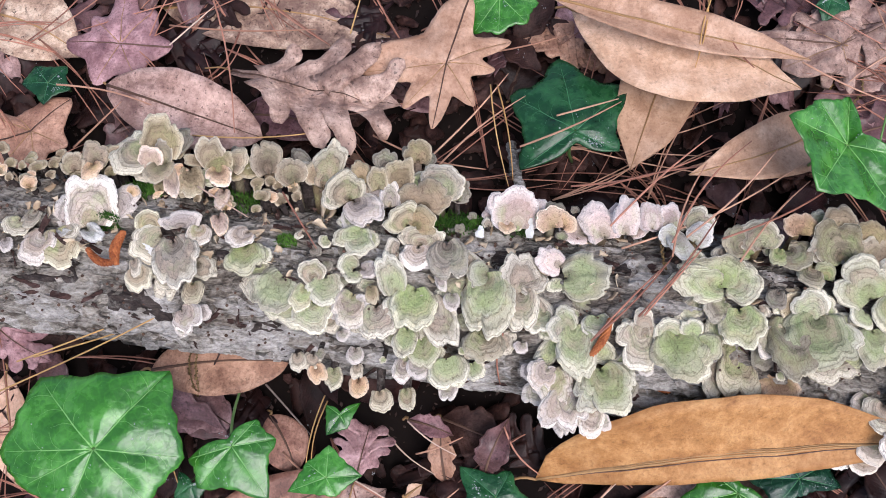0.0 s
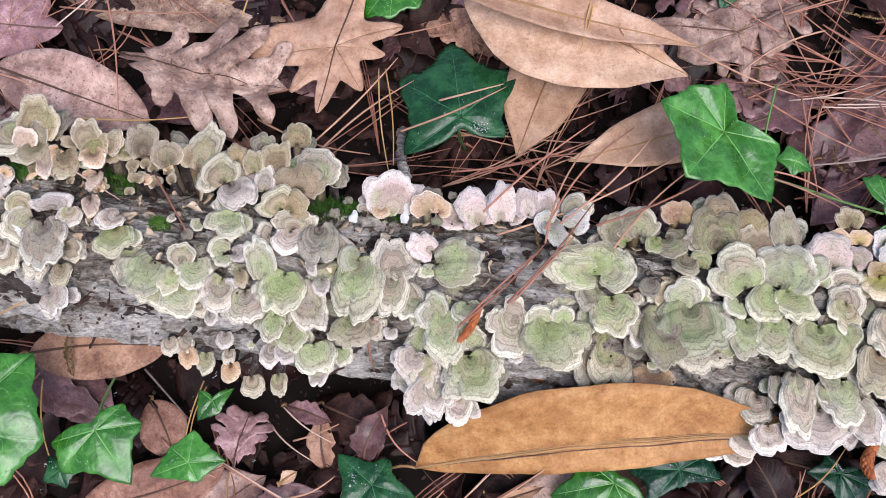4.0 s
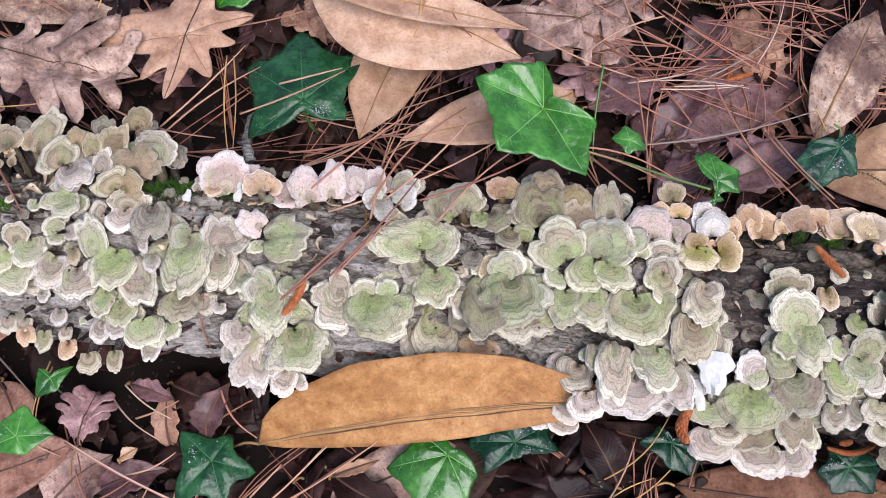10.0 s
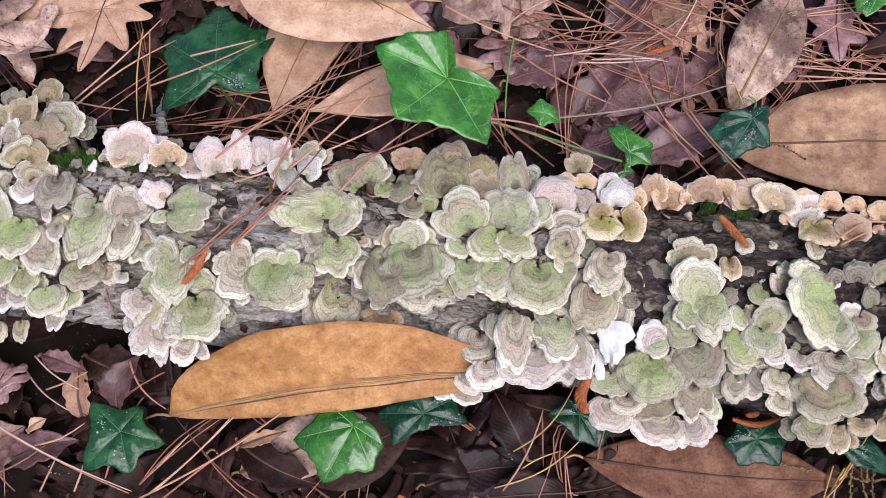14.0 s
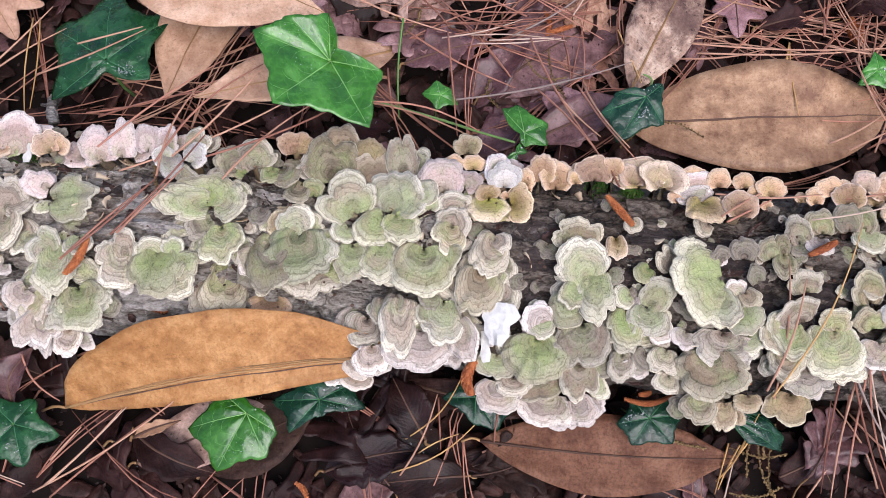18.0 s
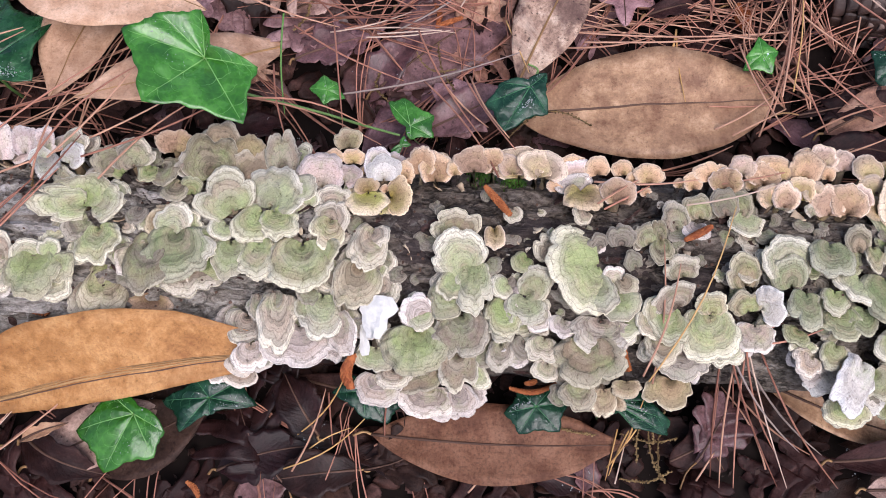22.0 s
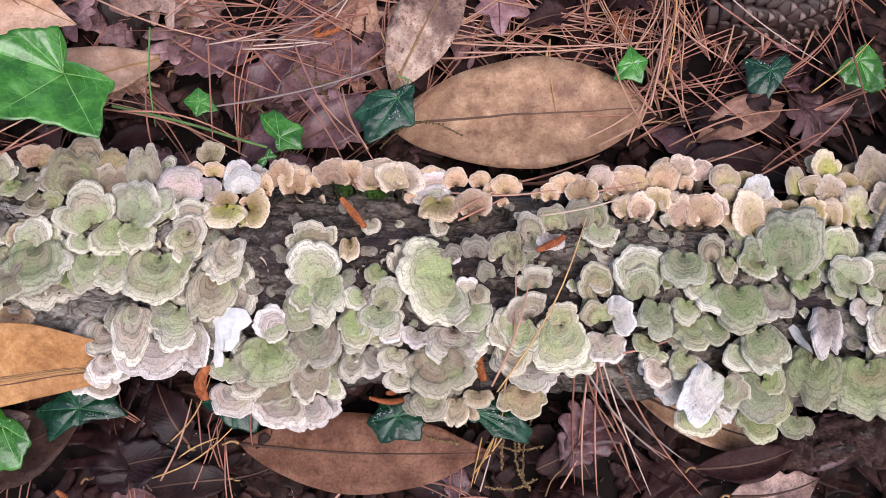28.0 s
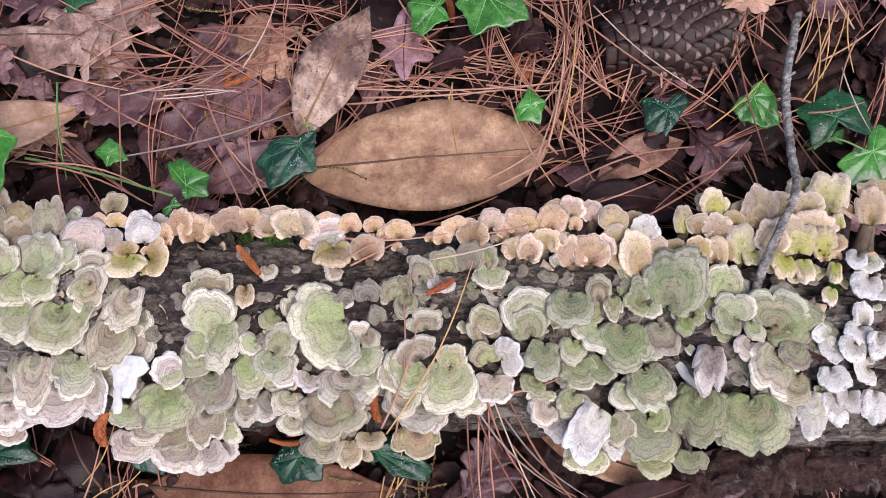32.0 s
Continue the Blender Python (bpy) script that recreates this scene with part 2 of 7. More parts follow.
def bark_material(name, stops, crack, wet=None, net=0.35):
    """wet: a stretch of the log, from x to x, that is stained dark by damp."""
    m, nodes, links, b = material(name, 0.8, 0.25)
    tc = nodes.new("ShaderNodeTexCoord")
    along = stretched(nodes, links, tc.outputs["Object"], (0.55, 1, 1))
    swirl = grain(nodes, links, 38, 5, 0.65, along)
    bent = nodes.new("ShaderNodeVectorMath")
    bent.operation = "MULTIPLY_ADD"
    links.new(swirl.outputs[1], bent.inputs[0])
    bent.inputs[1].default_value = (0.035, 0.035, 0.035)
    links.new(along, bent.inputs[2])
    a = grain(nodes, links, 135, 10, 0.78, along, 0.6)
    fine = grain(nodes, links, 520, 6, 0.75, along)
    big = grain(nodes, links, 14, 5, 0.65, tc.outputs["Object"])
    r = ramp(nodes, stops)
    mixed = calc(nodes, links, "ADD", calc(nodes, links, "MULTIPLY", a.outputs[0], 0.75), calc(nodes, links, "MULTIPLY", big.outputs[0], 0.25))
    links.new(mixed, r.inputs[0])
    plates = nodes.new("ShaderNodeTexVoronoi")
    plates.feature = "DISTANCE_TO_EDGE"
    plates.inputs["Scale"].default_value = 62
    links.new(bent.outputs[0], plates.inputs["Vector"])
    cr = ramp(nodes, [(0.0, (crack, crack * 0.9, crack * 0.8)), (0.05, (0.6, 0.58, 0.56)), (0.11, (1, 1, 1))])
    links.new(plates.outputs[0], cr.inputs[0])
    col = blend(nodes, links, net, r.outputs[0], cr.outputs[0], "MULTIPLY")
    sp = ramp(nodes, [(0.30, (0.35, 0.32, 0.30)), (0.5, (1, 1, 1)), (0.70, (1.5, 1.5, 1.47))])
    links.new(fine.outputs[0], sp.inputs[0])
    col = blend(nodes, links, 0.9, col, sp.outputs[0], "MULTIPLY")
    lich = grain(nodes, links, 75, 8, 0.78, tc.outputs["Object"], 0.3)
    lm = ramp(nodes, [(0.56, (0, 0, 0)), (0.62, (1, 1, 1))])
    links.new(lich.outputs[0], lm.inputs[0])
    col = blend(nodes, links, calc(nodes, links, "MULTIPLY", lm.outputs[0], 0.35), col, (0.36, 0.345, 0.30))
    if wet:
        sep = nodes.new("ShaderNodeSeparateXYZ")
        links.new(tc.outputs["Object"], sep.inputs[0])
        xw = calc(nodes, links, "ADD", sep.outputs[0], calc(nodes, links, "MULTIPLY", calc(nodes, links, "SUBTRACT", big.outputs[0], 0.5), 0.25))
        stain = ramp(nodes, [(wet[0], (1, 1, 1)), (wet[0] + 0.05, (0.42, 0.37, 0.34)), (wet[1] - 0.06, (0.44, 0.39, 0.36)), (wet[1] + 0.06, (0.62, 0.58, 0.54))])
        links.new(xw, stain.inputs[0])
        col = blend(nodes, links, 0.9, col, stain.outputs[0], "MULTIPLY")
    links.new(col, b.inputs["Base Color"])
    hh = calc(nodes, links, "ADD", calc(nodes, links, "MULTIPLY", cr.outputs[0], net), calc(nodes, links, "ADD", a.outputs[0], calc(nodes, links, "MULTIPLY", fine.outputs[0], 0.5)))
    bumped(nodes, links, b, hh, 1.0, 0.003)
    return m


BARK = bark_material("weathered_grey_bark", [(0.32, (0.040, 0.030, 0.023)), (0.44, (0.190, 0.156, 0.128)), (0.54, (0.38, 0.342, 0.295)), (0.68, (0.62, 0.59, 0.54))], 0.08, (0.30, 0.60), 0.6)
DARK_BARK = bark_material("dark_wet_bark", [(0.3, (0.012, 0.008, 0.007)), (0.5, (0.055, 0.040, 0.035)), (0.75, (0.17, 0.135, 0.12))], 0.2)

PALE_BARK = bark_material("pale_lichened_bark", [(0.32, (0.11, 0.09, 0.075)), (0.45, (0.35, 0.315, 0.28)), (0.6, (0.60, 0.565, 0.53))], 0.2)
RED_BARK = bark_material("reddish_rotten_bark", [(0.3, (0.018, 0.008, 0.006)), (0.5, (0.070, 0.035, 0.028)), (0.75, (0.20, 0.12, 0.105))], 0.2)


def litter_material(name, dark, mid, light, rough=0.55, vein=0.35, spots=0.4, coat=0.0, spec=0.22):
    """Dead leaf: u of the UV runs along the blade, v across it with the midrib at 0.5."""
    m, nodes, links, b = material(name, rough, spec)
    b.inputs["Coat Weight"].default_value, b.inputs["Coat Roughness"].default_value = coat, 0.2
    pos, rnd, uv = shifted_coords(nodes, links)
    sep = nodes.new("ShaderNodeSeparateXYZ")
    links.new(uv, sep.inputs[0])
    a = grain(nodes, links, 60, 8, 0.7, pos)
    r = ramp(nodes, [(0.34, dark), (0.5, mid), (0.66, light)])
    links.new(calc(nodes, links, "ADD", calc(nodes, links, "MULTIPLY", a.outputs[0], 0.9), calc(nodes, links, "MULTIPLY", rnd, 0.1)), r.inputs[0])
    across = calc(nodes, links, "ABSOLUTE", calc(nodes, links, "SUBTRACT", sep.outputs[1], 0.5))
    ribs = calc(nodes, links, "SUBTRACT", calc(nodes, links, "MULTIPLY", sep.outputs[0], 13.0), calc(nodes, links, "MULTIPLY", across, 9.0))
    side = calc(nodes, links, "ABSOLUTE", calc(nodes, links, "SINE", calc(nodes, links, "MULTIPLY", ribs, 3.1416)))
    vr = ramp(nodes, [(0.0, (1 - vein, 1 - vein, 1 - vein)), (0.13, (1, 1, 1))])
    links.new(side, vr.inputs[0])
    col = blend(nodes, links, 0.6, r.outputs[0], vr.outputs[0], "MULTIPLY")
    fine = grain(nodes, links, 520, 5, 0.7, pos)
    fr = ramp(nodes, [(0.3, (0.42, 0.39, 0.37)), (0.5, (1, 1, 1)), (0.75, (1.3, 1.3, 1.3))])
    links.new(fine.outputs[0], fr.inputs[0])
    col = blend(nodes, links, 0.45 if light[0] > 0.45 and spots < 0.5 else 0.8, col, fr.outputs[0], "MULTIPLY")
    blot = grain(nodes, links, 110, 7, 0.75, pos, 0.5)
    bm_ = ramp(nodes, [(0.60, (0, 0, 0)), (0.68, (1, 1, 1))])
    links.new(blot.outputs[0], bm_.inputs[0])
    col = blend(nodes, links, calc(nodes, links, "MULTIPLY", bm_.outputs[0], spots), col, tuple(v * 0.35 for v in dark))
    # damp stains with soft edges, bleached patches and small black specks
    stain = grain(nodes, links, 24, 6, 0.68, pos, 0.7)
    sm = ramp(nodes, [(0.50, (0, 0, 0)), (0.60, (1, 1, 1))])
    links.new(stain.outputs[0], sm.inputs[0])
    col = blend(nodes, links, calc(nodes, links, "MULTIPLY", sm.outputs[0], 0.2 + 0.5 * spots), col, tuple(v * 1.1 + 0.004 for v in dark))
    pm = ramp(nodes, [(0.36, (1, 1, 1)), (0.45, (0, 0, 0))])
    links.new(stain.outputs[0], pm.inputs[0])
    col = blend(nodes, links, calc(nodes, links, "MULTIPLY", pm.outputs[0], 0.5 * spots), col, tuple(v * 1.08 for v in light))
    speck = grain(nodes, links, 330, 2, 0.5, pos)
    km = ramp(nodes, [(0.66, (0, 0, 0)), (0.70, (1, 1, 1))])
    links.new(speck.outputs[0], km.inputs[0])
    col = blend(nodes, links, calc(nodes, links, "MULTIPLY", km.outputs[0], 0.75 * spots), col, tuple(v * 0.3 for v in dark))
    hsv = nodes.new("ShaderNodeHueSaturation")
    links.new(col, hsv.inputs["Color"])
    turn = calc(nodes, links, "FRACT", calc(nodes, links, "MULTIPLY", rnd, 91.7))
    span = 0.012 if light[0] > 0.45 else 0.034
    links.new(calc(nodes, links, "MULTIPLY_ADD", turn, span), hsv.inputs["Hue"])
    hsv.inputs["Hue"].links[0].from_node.inputs[2].default_value = 0.5 - span / 2
    links.new(calc(nodes, links, "MULTIPLY_ADD", rnd, 0.24), hsv.inputs["Value"])
    hsv.inputs["Value"].links[0].from_node.inputs[2].default_value = 0.96
    links.new(hsv.outputs[0], b.inputs["Base Color"])
    h = calc(nodes, links, "ADD", calc(nodes, links, "MULTIPLY", side, 0.10), calc(nodes, links, "ADD", a.outputs[0], calc(nodes, links, "MULTIPLY", fine.outputs[0], 0.5)))
    bumped(nodes, links, b, h, 0.7, 0.0012)
    return m


LITTER = {
    "yellow": litter_material("ochre_dead_leaf", (0.19, 0.076, 0.023), (0.355, 0.168, 0.058), (0.49, 0.268, 0.108), 0.5, 0.05, 0.35),
    "brown": litter_material("brown_dead_leaf", (0.20, 0.100, 0.056), (0.41, 0.240, 0.136), (0.62, 0.405, 0.250), 0.42, 0.03, 0.45, 0.12),
    "plum": litter_material("plum_brown_dead_leaf", (0.045, 0.019, 0.018), (0.108, 0.050, 0.048), (0.21, 0.112, 0.112), 0.36, 0.08, 0.7, 0.3),
    "pale": litter_material("pale_tan_dead_leaf", (0.30, 0.162, 0.098), (0.46, 0.278, 0.180), (0.60, 0.405, 0.290), 0.55, 0.04, 0.4),
    "mauve": litter_material("mauve_grey_dead_leaf", (0.105, 0.047, 0.046), (0.24, 0.130, 0.126), (0.44, 0.275, 0.265), 0.45, 0.12, 0.6, 0.12),
    "pink": litter_material("pinkish_dead_leaf", (0.105, 0.055, 0.044), (0.31, 0.190, 0.148), (0.53, 0.365, 0.295), 0.42, 0.08, 0.85, 0.18),
    "red": litter_material("russet_dead_leaf", (0.13, 0.058, 0.037), (0.30, 0.155, 0.10), (0.50, 0.295, 0.20), 0.45, 0.12, 0.5, 0.1),
    "mottled": litter_material("mottled_dead_leaf", (0.10, 0.055, 0.042), (0.39, 0.262, 0.182), (0.70, 0.555, 0.415), 0.6, 0.08, 0.95),
    # deep shade beside the log is put into the dark and wet colours
    "dark": litter_material("shade_dark_rotting_leaf", (0.008, 0.0035, 0.003), (0.027, 0.012, 0.0095), (0.062, 0.031, 0.024), 0.45, 0.12, 0.5, 0.0, 0.12),
    # umber: the brown leaf again, darkened by the shadow it lies in
    "umber": litter_material("shaded_brown_dead_leaf", (0.060, 0.028, 0.012), (0.118, 0.060, 0.028), (0.185, 0.106, 0.055), 0.55, 0.02, 0.25, 0.0, 0.15),
    "wet": litter_material("wet_shade_dark_leaf", (0.006, 0.002, 0.002), (0.017, 0.007, 0.006), (0.034, 0.014, 0.013), 0.34, 0.06, 0.3, 0.05, 0.15),
}
LITTER_WORDS = {
    "yellow": "large ochre magnolia leaf leaning on the log", "brown": "large leathery brown magnolia leaf on the ground",
    "pale": "pale tan dead leaf lying on the litter", "mauve": "mauve-grey damp dead leaf with spots",
    "pink": "pinkish brown damp dead leaf", "red": "russet brown dead leaf in the litter",
    "mottled": "blotched tan dead leaf half decayed", "dark": "dark rotting leaf beside the log, deep shade in its colour", "plum": "plum-brown damp leaf lying flat in litter", "wet": "black wet shiny leaf, shade put into its colour", "umber": "umber brown leathery leaf half under the log, shadow in its colour",
}


def ivy_material(name, dark, mid, light, gloss):
    m, nodes, links, b = material(name, 0.3, 0.22 if gloss else 0.12)
    b.inputs["Coat Weight"].default_value, b.inputs["Coat Roughness"].default_value = gloss, 0.15
    pos, rnd, uv = shifted_coords(nodes, links)
    a = grain(nodes, links, 70, 5, 0.6, pos)
    r = ramp(nodes, [(0.3, dark), (0.52, mid), (0.75, light)])
    links.new(a.outputs[0], r.inputs[0])
    net = nodes.new("ShaderNodeTexVoronoi")
    net.feature = "DISTANCE_TO_EDGE"
    net.inputs["Scale"].default_value = 170
    links.new(pos, net.inputs["Vector"])
    nr = ramp(nodes, [(0.0, (1.35, 1.3, 1.2)), (0.12, (1, 1, 1))])
    links.new(net.outputs[0], nr.inputs[0])
    col = blend(nodes, links, 0.7, r.outputs[0], nr.outputs[0], "MULTIPLY")
    hsv = nodes.new("ShaderNodeHueSaturation")
    links.new(col, hsv.inputs["Color"])
    links.new(calc(nodes, links, "MULTIPLY_ADD", rnd, 0.4), hsv.inputs["Value"])
    hsv.inputs["Value"].links[0].from_node.inputs[2].default_value = 0.8
    links.new(hsv.outputs[0], b.inputs["Base Color"])
    gl = ramp(nodes, [(0.35, (0.16, 0.16, 0.16)), (0.65, (0.36, 0.36, 0.36))])
    links.new(a.outputs[0], gl.inputs[0])
    links.new(gl.outputs[0], b.inputs["Roughness"])
    pucker = grain(nodes, links, 130, 2, 0.5, pos)
    swell = calc(nodes, links, "ADD", calc(nodes, links, "ADD", net.outputs[0], a.outputs[0]), calc(nodes, links, "MULTIPLY", pucker.outputs[0], 1.6))
    bumped(nodes, links, b, swell, 0.5, 0.0016)
    return m


IVY = {"bright": ivy_material("fresh_green_ivy", (0.016, 0.078, 0.007), (0.036, 0.148, 0.014), (0.088, 0.262, 0.045), 0.7),
       "dark": ivy_material("dark_green_ivy", (0.003, 0.016, 0.008), (0.008, 0.033, 0.018), (0.022, 0.078, 0.040), 0.25),
       "mid": ivy_material("deep_green_ivy", (0.005, 0.028, 0.009), (0.011, 0.053, 0.017), (0.030, 0.115, 0.038), 0.3)}
IVY_VEIN = {"bright": material("pale_green_vein", 0.4)[0], "dark": material("grey_green_vein", 0.4)[0]}
IVY_VEIN["mid"] = IVY_VEIN["dark"]
IVY_VEIN["bright"].node_tree.nodes["Principled BSDF"].inputs["Base Color"].default_value = (0.20, 0.40, 0.12, 1)
IVY_VEIN["dark"].node_tree.nodes["Principled BSDF"].inputs["Base Color"].default_value = (0.055, 0.17, 0.075, 1)


def simple_material(name, low, high, scale, rough=0.6, bump=0.4, spec=0.2):
    m, nodes, links, b = material(name, rough, spec)
    pos, rnd, uv = shifted_coords(nodes, links)
    n = grain(nodes, links, scale, 6, 0.65, pos)
    isl = nodes.new("ShaderNodeNewGeometry").outputs["Random Per Island"]
    r = ramp(nodes, [(0.3, low), (0.7, high)])
    links.new(calc(nodes, links, "ADD", calc(nodes, links, "MULTIPLY", n.outputs[0], 0.45), calc(nodes, links, "MULTIPLY", calc(nodes, links, "ADD", isl, rnd), 0.28)), r.inputs[0])
    links.new(r.outputs[0], b.inputs["Base Color"])
    bumped(nodes, links, b, n.outputs[0], bump, 0.001)
    return m


NEEDLE = {
    "red": simple_material("red_brown_needle", (0.12, 0.042, 0.028), (0.46, 0.215, 0.145), 60, 0.45),
    "tan": simple_material("tan_needle", (0.25, 0.11, 0.068), (0.55, 0.315, 0.21), 60, 0.45),
    "yellow": simple_material("straw_needle", (0.38, 0.20, 0.065), (0.60, 0.37, 0.15), 60, 0.45),
    "pale": simple_material("bleached_needle", (0.40, 0.27, 0.20), (0.62, 0.46, 0.36), 60, 0.5),
    "grey": simple_material("grey_needle", (0.16, 0.12, 0.10), (0.32, 0.25, 0.22), 60, 0.5),
    "green": simple_material("grass_blade", (0.05, 0.14, 0.03), (0.12, 0.24, 0.06), 60, 0.4),
}
CONE_RED = simple_material("orange_brown_pollen_cone", (0.22, 0.055, 0.018), (0.47, 0.16, 0.055), 300, 0.6, 0.8)
CATKIN = simple_material("dry_oak_catkin", (0.075, 0.045, 0.016), (0.25, 0.165, 0.072), 200, 0.7)
# soil, mould and crumbs are darkened: shade of the deep gaps is in them
SOIL = simple_material("shade_dark_humus", (0.003, 0.002, 0.0015), (0.013, 0.008, 0.0065), 40, 0.85, 1.0, 0.1)
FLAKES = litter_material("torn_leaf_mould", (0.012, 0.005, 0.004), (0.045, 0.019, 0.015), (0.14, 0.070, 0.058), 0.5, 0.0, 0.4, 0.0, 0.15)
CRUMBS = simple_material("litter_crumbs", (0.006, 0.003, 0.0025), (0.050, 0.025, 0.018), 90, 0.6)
MOSS = simple_material("green_moss", (0.02, 0.06, 0.008), (0.09, 0.19, 0.025), 200, 0.8)
DARK_RIB = simple_material("dark_brown_rib", (0.05, 0.026, 0.018), (0.14, 0.08, 0.055), 90, 0.6)
STEM = simple_material("green_stem", (0.06, 0.13, 0.03), (0.17, 0.28, 0.09), 90, 0.4)
PETIOLE = simple_material("dry_leaf_stalk", (0.13, 0.07, 0.03), (0.42, 0.25, 0.11), 80, 0.5)
TWIG = bark_material("lichened_grey_twig", [(0.38, (0.05, 0.04, 0.035)), (0.48, (0.25, 0.225, 0.20)), (0.60, (0.58, 0.55, 0.50))], 0.2)
SCALE_BROWN = simple_material("pine_cone_scale", (0.012, 0.007, 0.006), (0.065, 0.038, 0.030), 150, 0.38, 0.8)
SCALE_TIP = simple_material("pine_cone_scale_tip", (0.06, 0.038, 0.028), (0.22, 0.155, 0.125), 150, 0.36, 0.6)
CREAM = simple_material("cream_bracket_crumb", (0.26, 0.17, 0.095), (0.70, 0.57, 0.41), 220, 0.75, 0.6)
CHIP = simple_material("white_flesh", (0.42, 0.40, 0.36), (0.72, 0.70, 0.65), 260, 0.7, 0.9)
# drops have a whitish base colour, so that they show as glints
WATER, _n, _l, _b = material("whitish_glint_drop", 0.02, 0.5)
_b.inputs["Transmission Weight"].default_value, _b.inputs["IOR"].default_value = 0.7, 1.33
_b.inputs["Base Color"].default_value = (0.9, 0.93, 0.92, 1)


# ---- mesh helpers ----
def mesh_of(name, verts, faces, mat, uvs=None, smooth=True):
    me = bpy.data.meshes.new(name)
    me.from_pydata([tuple(v) for v in verts], [], faces)
    if uvs is not None:
        layer = me.uv_layers.new(name="UVMap")
        idx = np.empty(len(me.loops), dtype=np.int32)
        me.loops.foreach_get("vertex_index", idx)
        layer.data.foreach_set("uv", np.asarray(uvs, dtype=np.float32)[idx].ravel())
    me.materials.append(mat)
    if smooth:
        me.polygons.foreach_set("use_smooth", [True] * len(me.polygons))
    me.update()
    return me


def part(name, mesh, parent=None, label=""):
    ob = new(name, mesh)
    if parent:
        ob.parent = parent
    if label:
        ob["label"] = label
    return ob


def sheet_solid(top, thick, nu, nv, normal=(0, 0, 1)):
    """A closed thin solid from a grid of nu x nv points."""
    top = np.asarray(top, float)
    low = top - np.asarray(normal) * (thick if np.ndim(thick) == 0 else np.asarray(thick)[:, None])
    n = nu * nv
    faces = []
    for i in range(nu - 1):
        for j in range(nv - 1):
            a, b, c, d = i * nv + j, i * nv + j + 1, (i + 1) * nv + j + 1, (i + 1) * nv + j
            faces.append((a, d, c, b))
            faces.append((n + a, n + b, n + c, n + d))
    ring = [j for j in range(nv)] + [i * nv + nv - 1 for i in range(1, nu)] + [(nu - 1) * nv + j for j in range(nv - 2, -1, -1)] + [i * nv for i in range(nu - 2, 0, -1)]
    for k, a in enumerate(ring):
        b = ring[(k + 1) % len(ring)]
        faces.append((a, b, n + b, n + a))
    return np.vstack([top, low]), faces


def tube(points, radii, sides=5, flat=1.0):
    pts = [Vector(p) for p in points]
    verts, faces = [], []
    side = None
    for k, p in enumerate(pts):
        d = (pts[min(k + 1, len(pts) - 1)] - pts[max(k - 1, 0)]).normalized()
        up = Vector((0, 0, 1)) if abs(d.z) < 0.95 else Vector((0, 1, 0))
        s = d.cross(up).normalized()
        u = s.cross(d)
        for q in range(sides):
            a = 2 * math.pi * q / sides
            verts.append(p + (s * math.cos(a) + u * math.sin(a) * flat) * radii[k])
    for k in range(len(pts) - 1):
        for q in range(sides):
            r = (q + 1) % sides
            faces.append((k * sides + q, k * sides + r, (k + 1) * sides + r, (k + 1) * sides + q))
    faces.append(tuple(range(sides - 1, -1, -1)))
    faces.append(tuple((len(pts) - 1) * sides + q for q in range(sides)))
    return verts, faces


class Heap:
    """Gathers many small solids into one mesh."""

    def __init__(self):
        self.v, self.f = [], []

    def add(self, verts, faces):
        n = len(self.v)
        self.v.extend(tuple(v) for v in verts)
        self.f.extend(tuple(i + n for i in fc) for fc in faces)


# ---- ground ----
def ground_z(x, y):
    rise = 0.08 * (min(max(y, -0.5), 0.6) + 0.05)
    bumpy = noise.noise(Vector((x * 9, y * 9, 0.3))) * 0.006 + noise.noise(Vector((x * 40, y * 40, 1.7))) * 0.002
    return -0.008 + rise + bumpy


def axis_steps(lo, hi, fine, far):
    mid = list(np.arange(lo, hi + 1e-6, fine))
    left, right, step = [lo], [hi], fine
    while right[-1] < hi + far:
        step *= 1.5
        left.append(left[-1] - step)
        right.append(right[-1] + step)
    return left[:0:-1] + mid + right[1:]


gx, gy = axis_steps(-0.6, 1.2, 0.012, 60), axis_steps(-0.3, 0.6, 0.012, 60)
gv = [(x, y, ground_z(x, y)) for x in gx for y in gy]
gf = [(i * len(gy) + j, (i + 1) * len(gy) + j, (i + 1) * len(gy) + j + 1, i * len(gy) + j + 1) for i in range(len(gx) - 1) for j in range(len(gy) - 1)]
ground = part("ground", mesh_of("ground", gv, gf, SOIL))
tagged(ground, "damp forest soil under leaf litter, gap shade in its dark colour", "ground", kind="structure")


# ---- the log ----
LOG_R, LOG_Z = 0.047, 0.038


def log_wide(x):
    """The log is a little flattened: its half width over its half height."""
    return 1.08 + 0.20 * min(1, max(0, (x + 0.05) / 0.4))


def log_y(x):
    return 0.103 - 0.105 * x


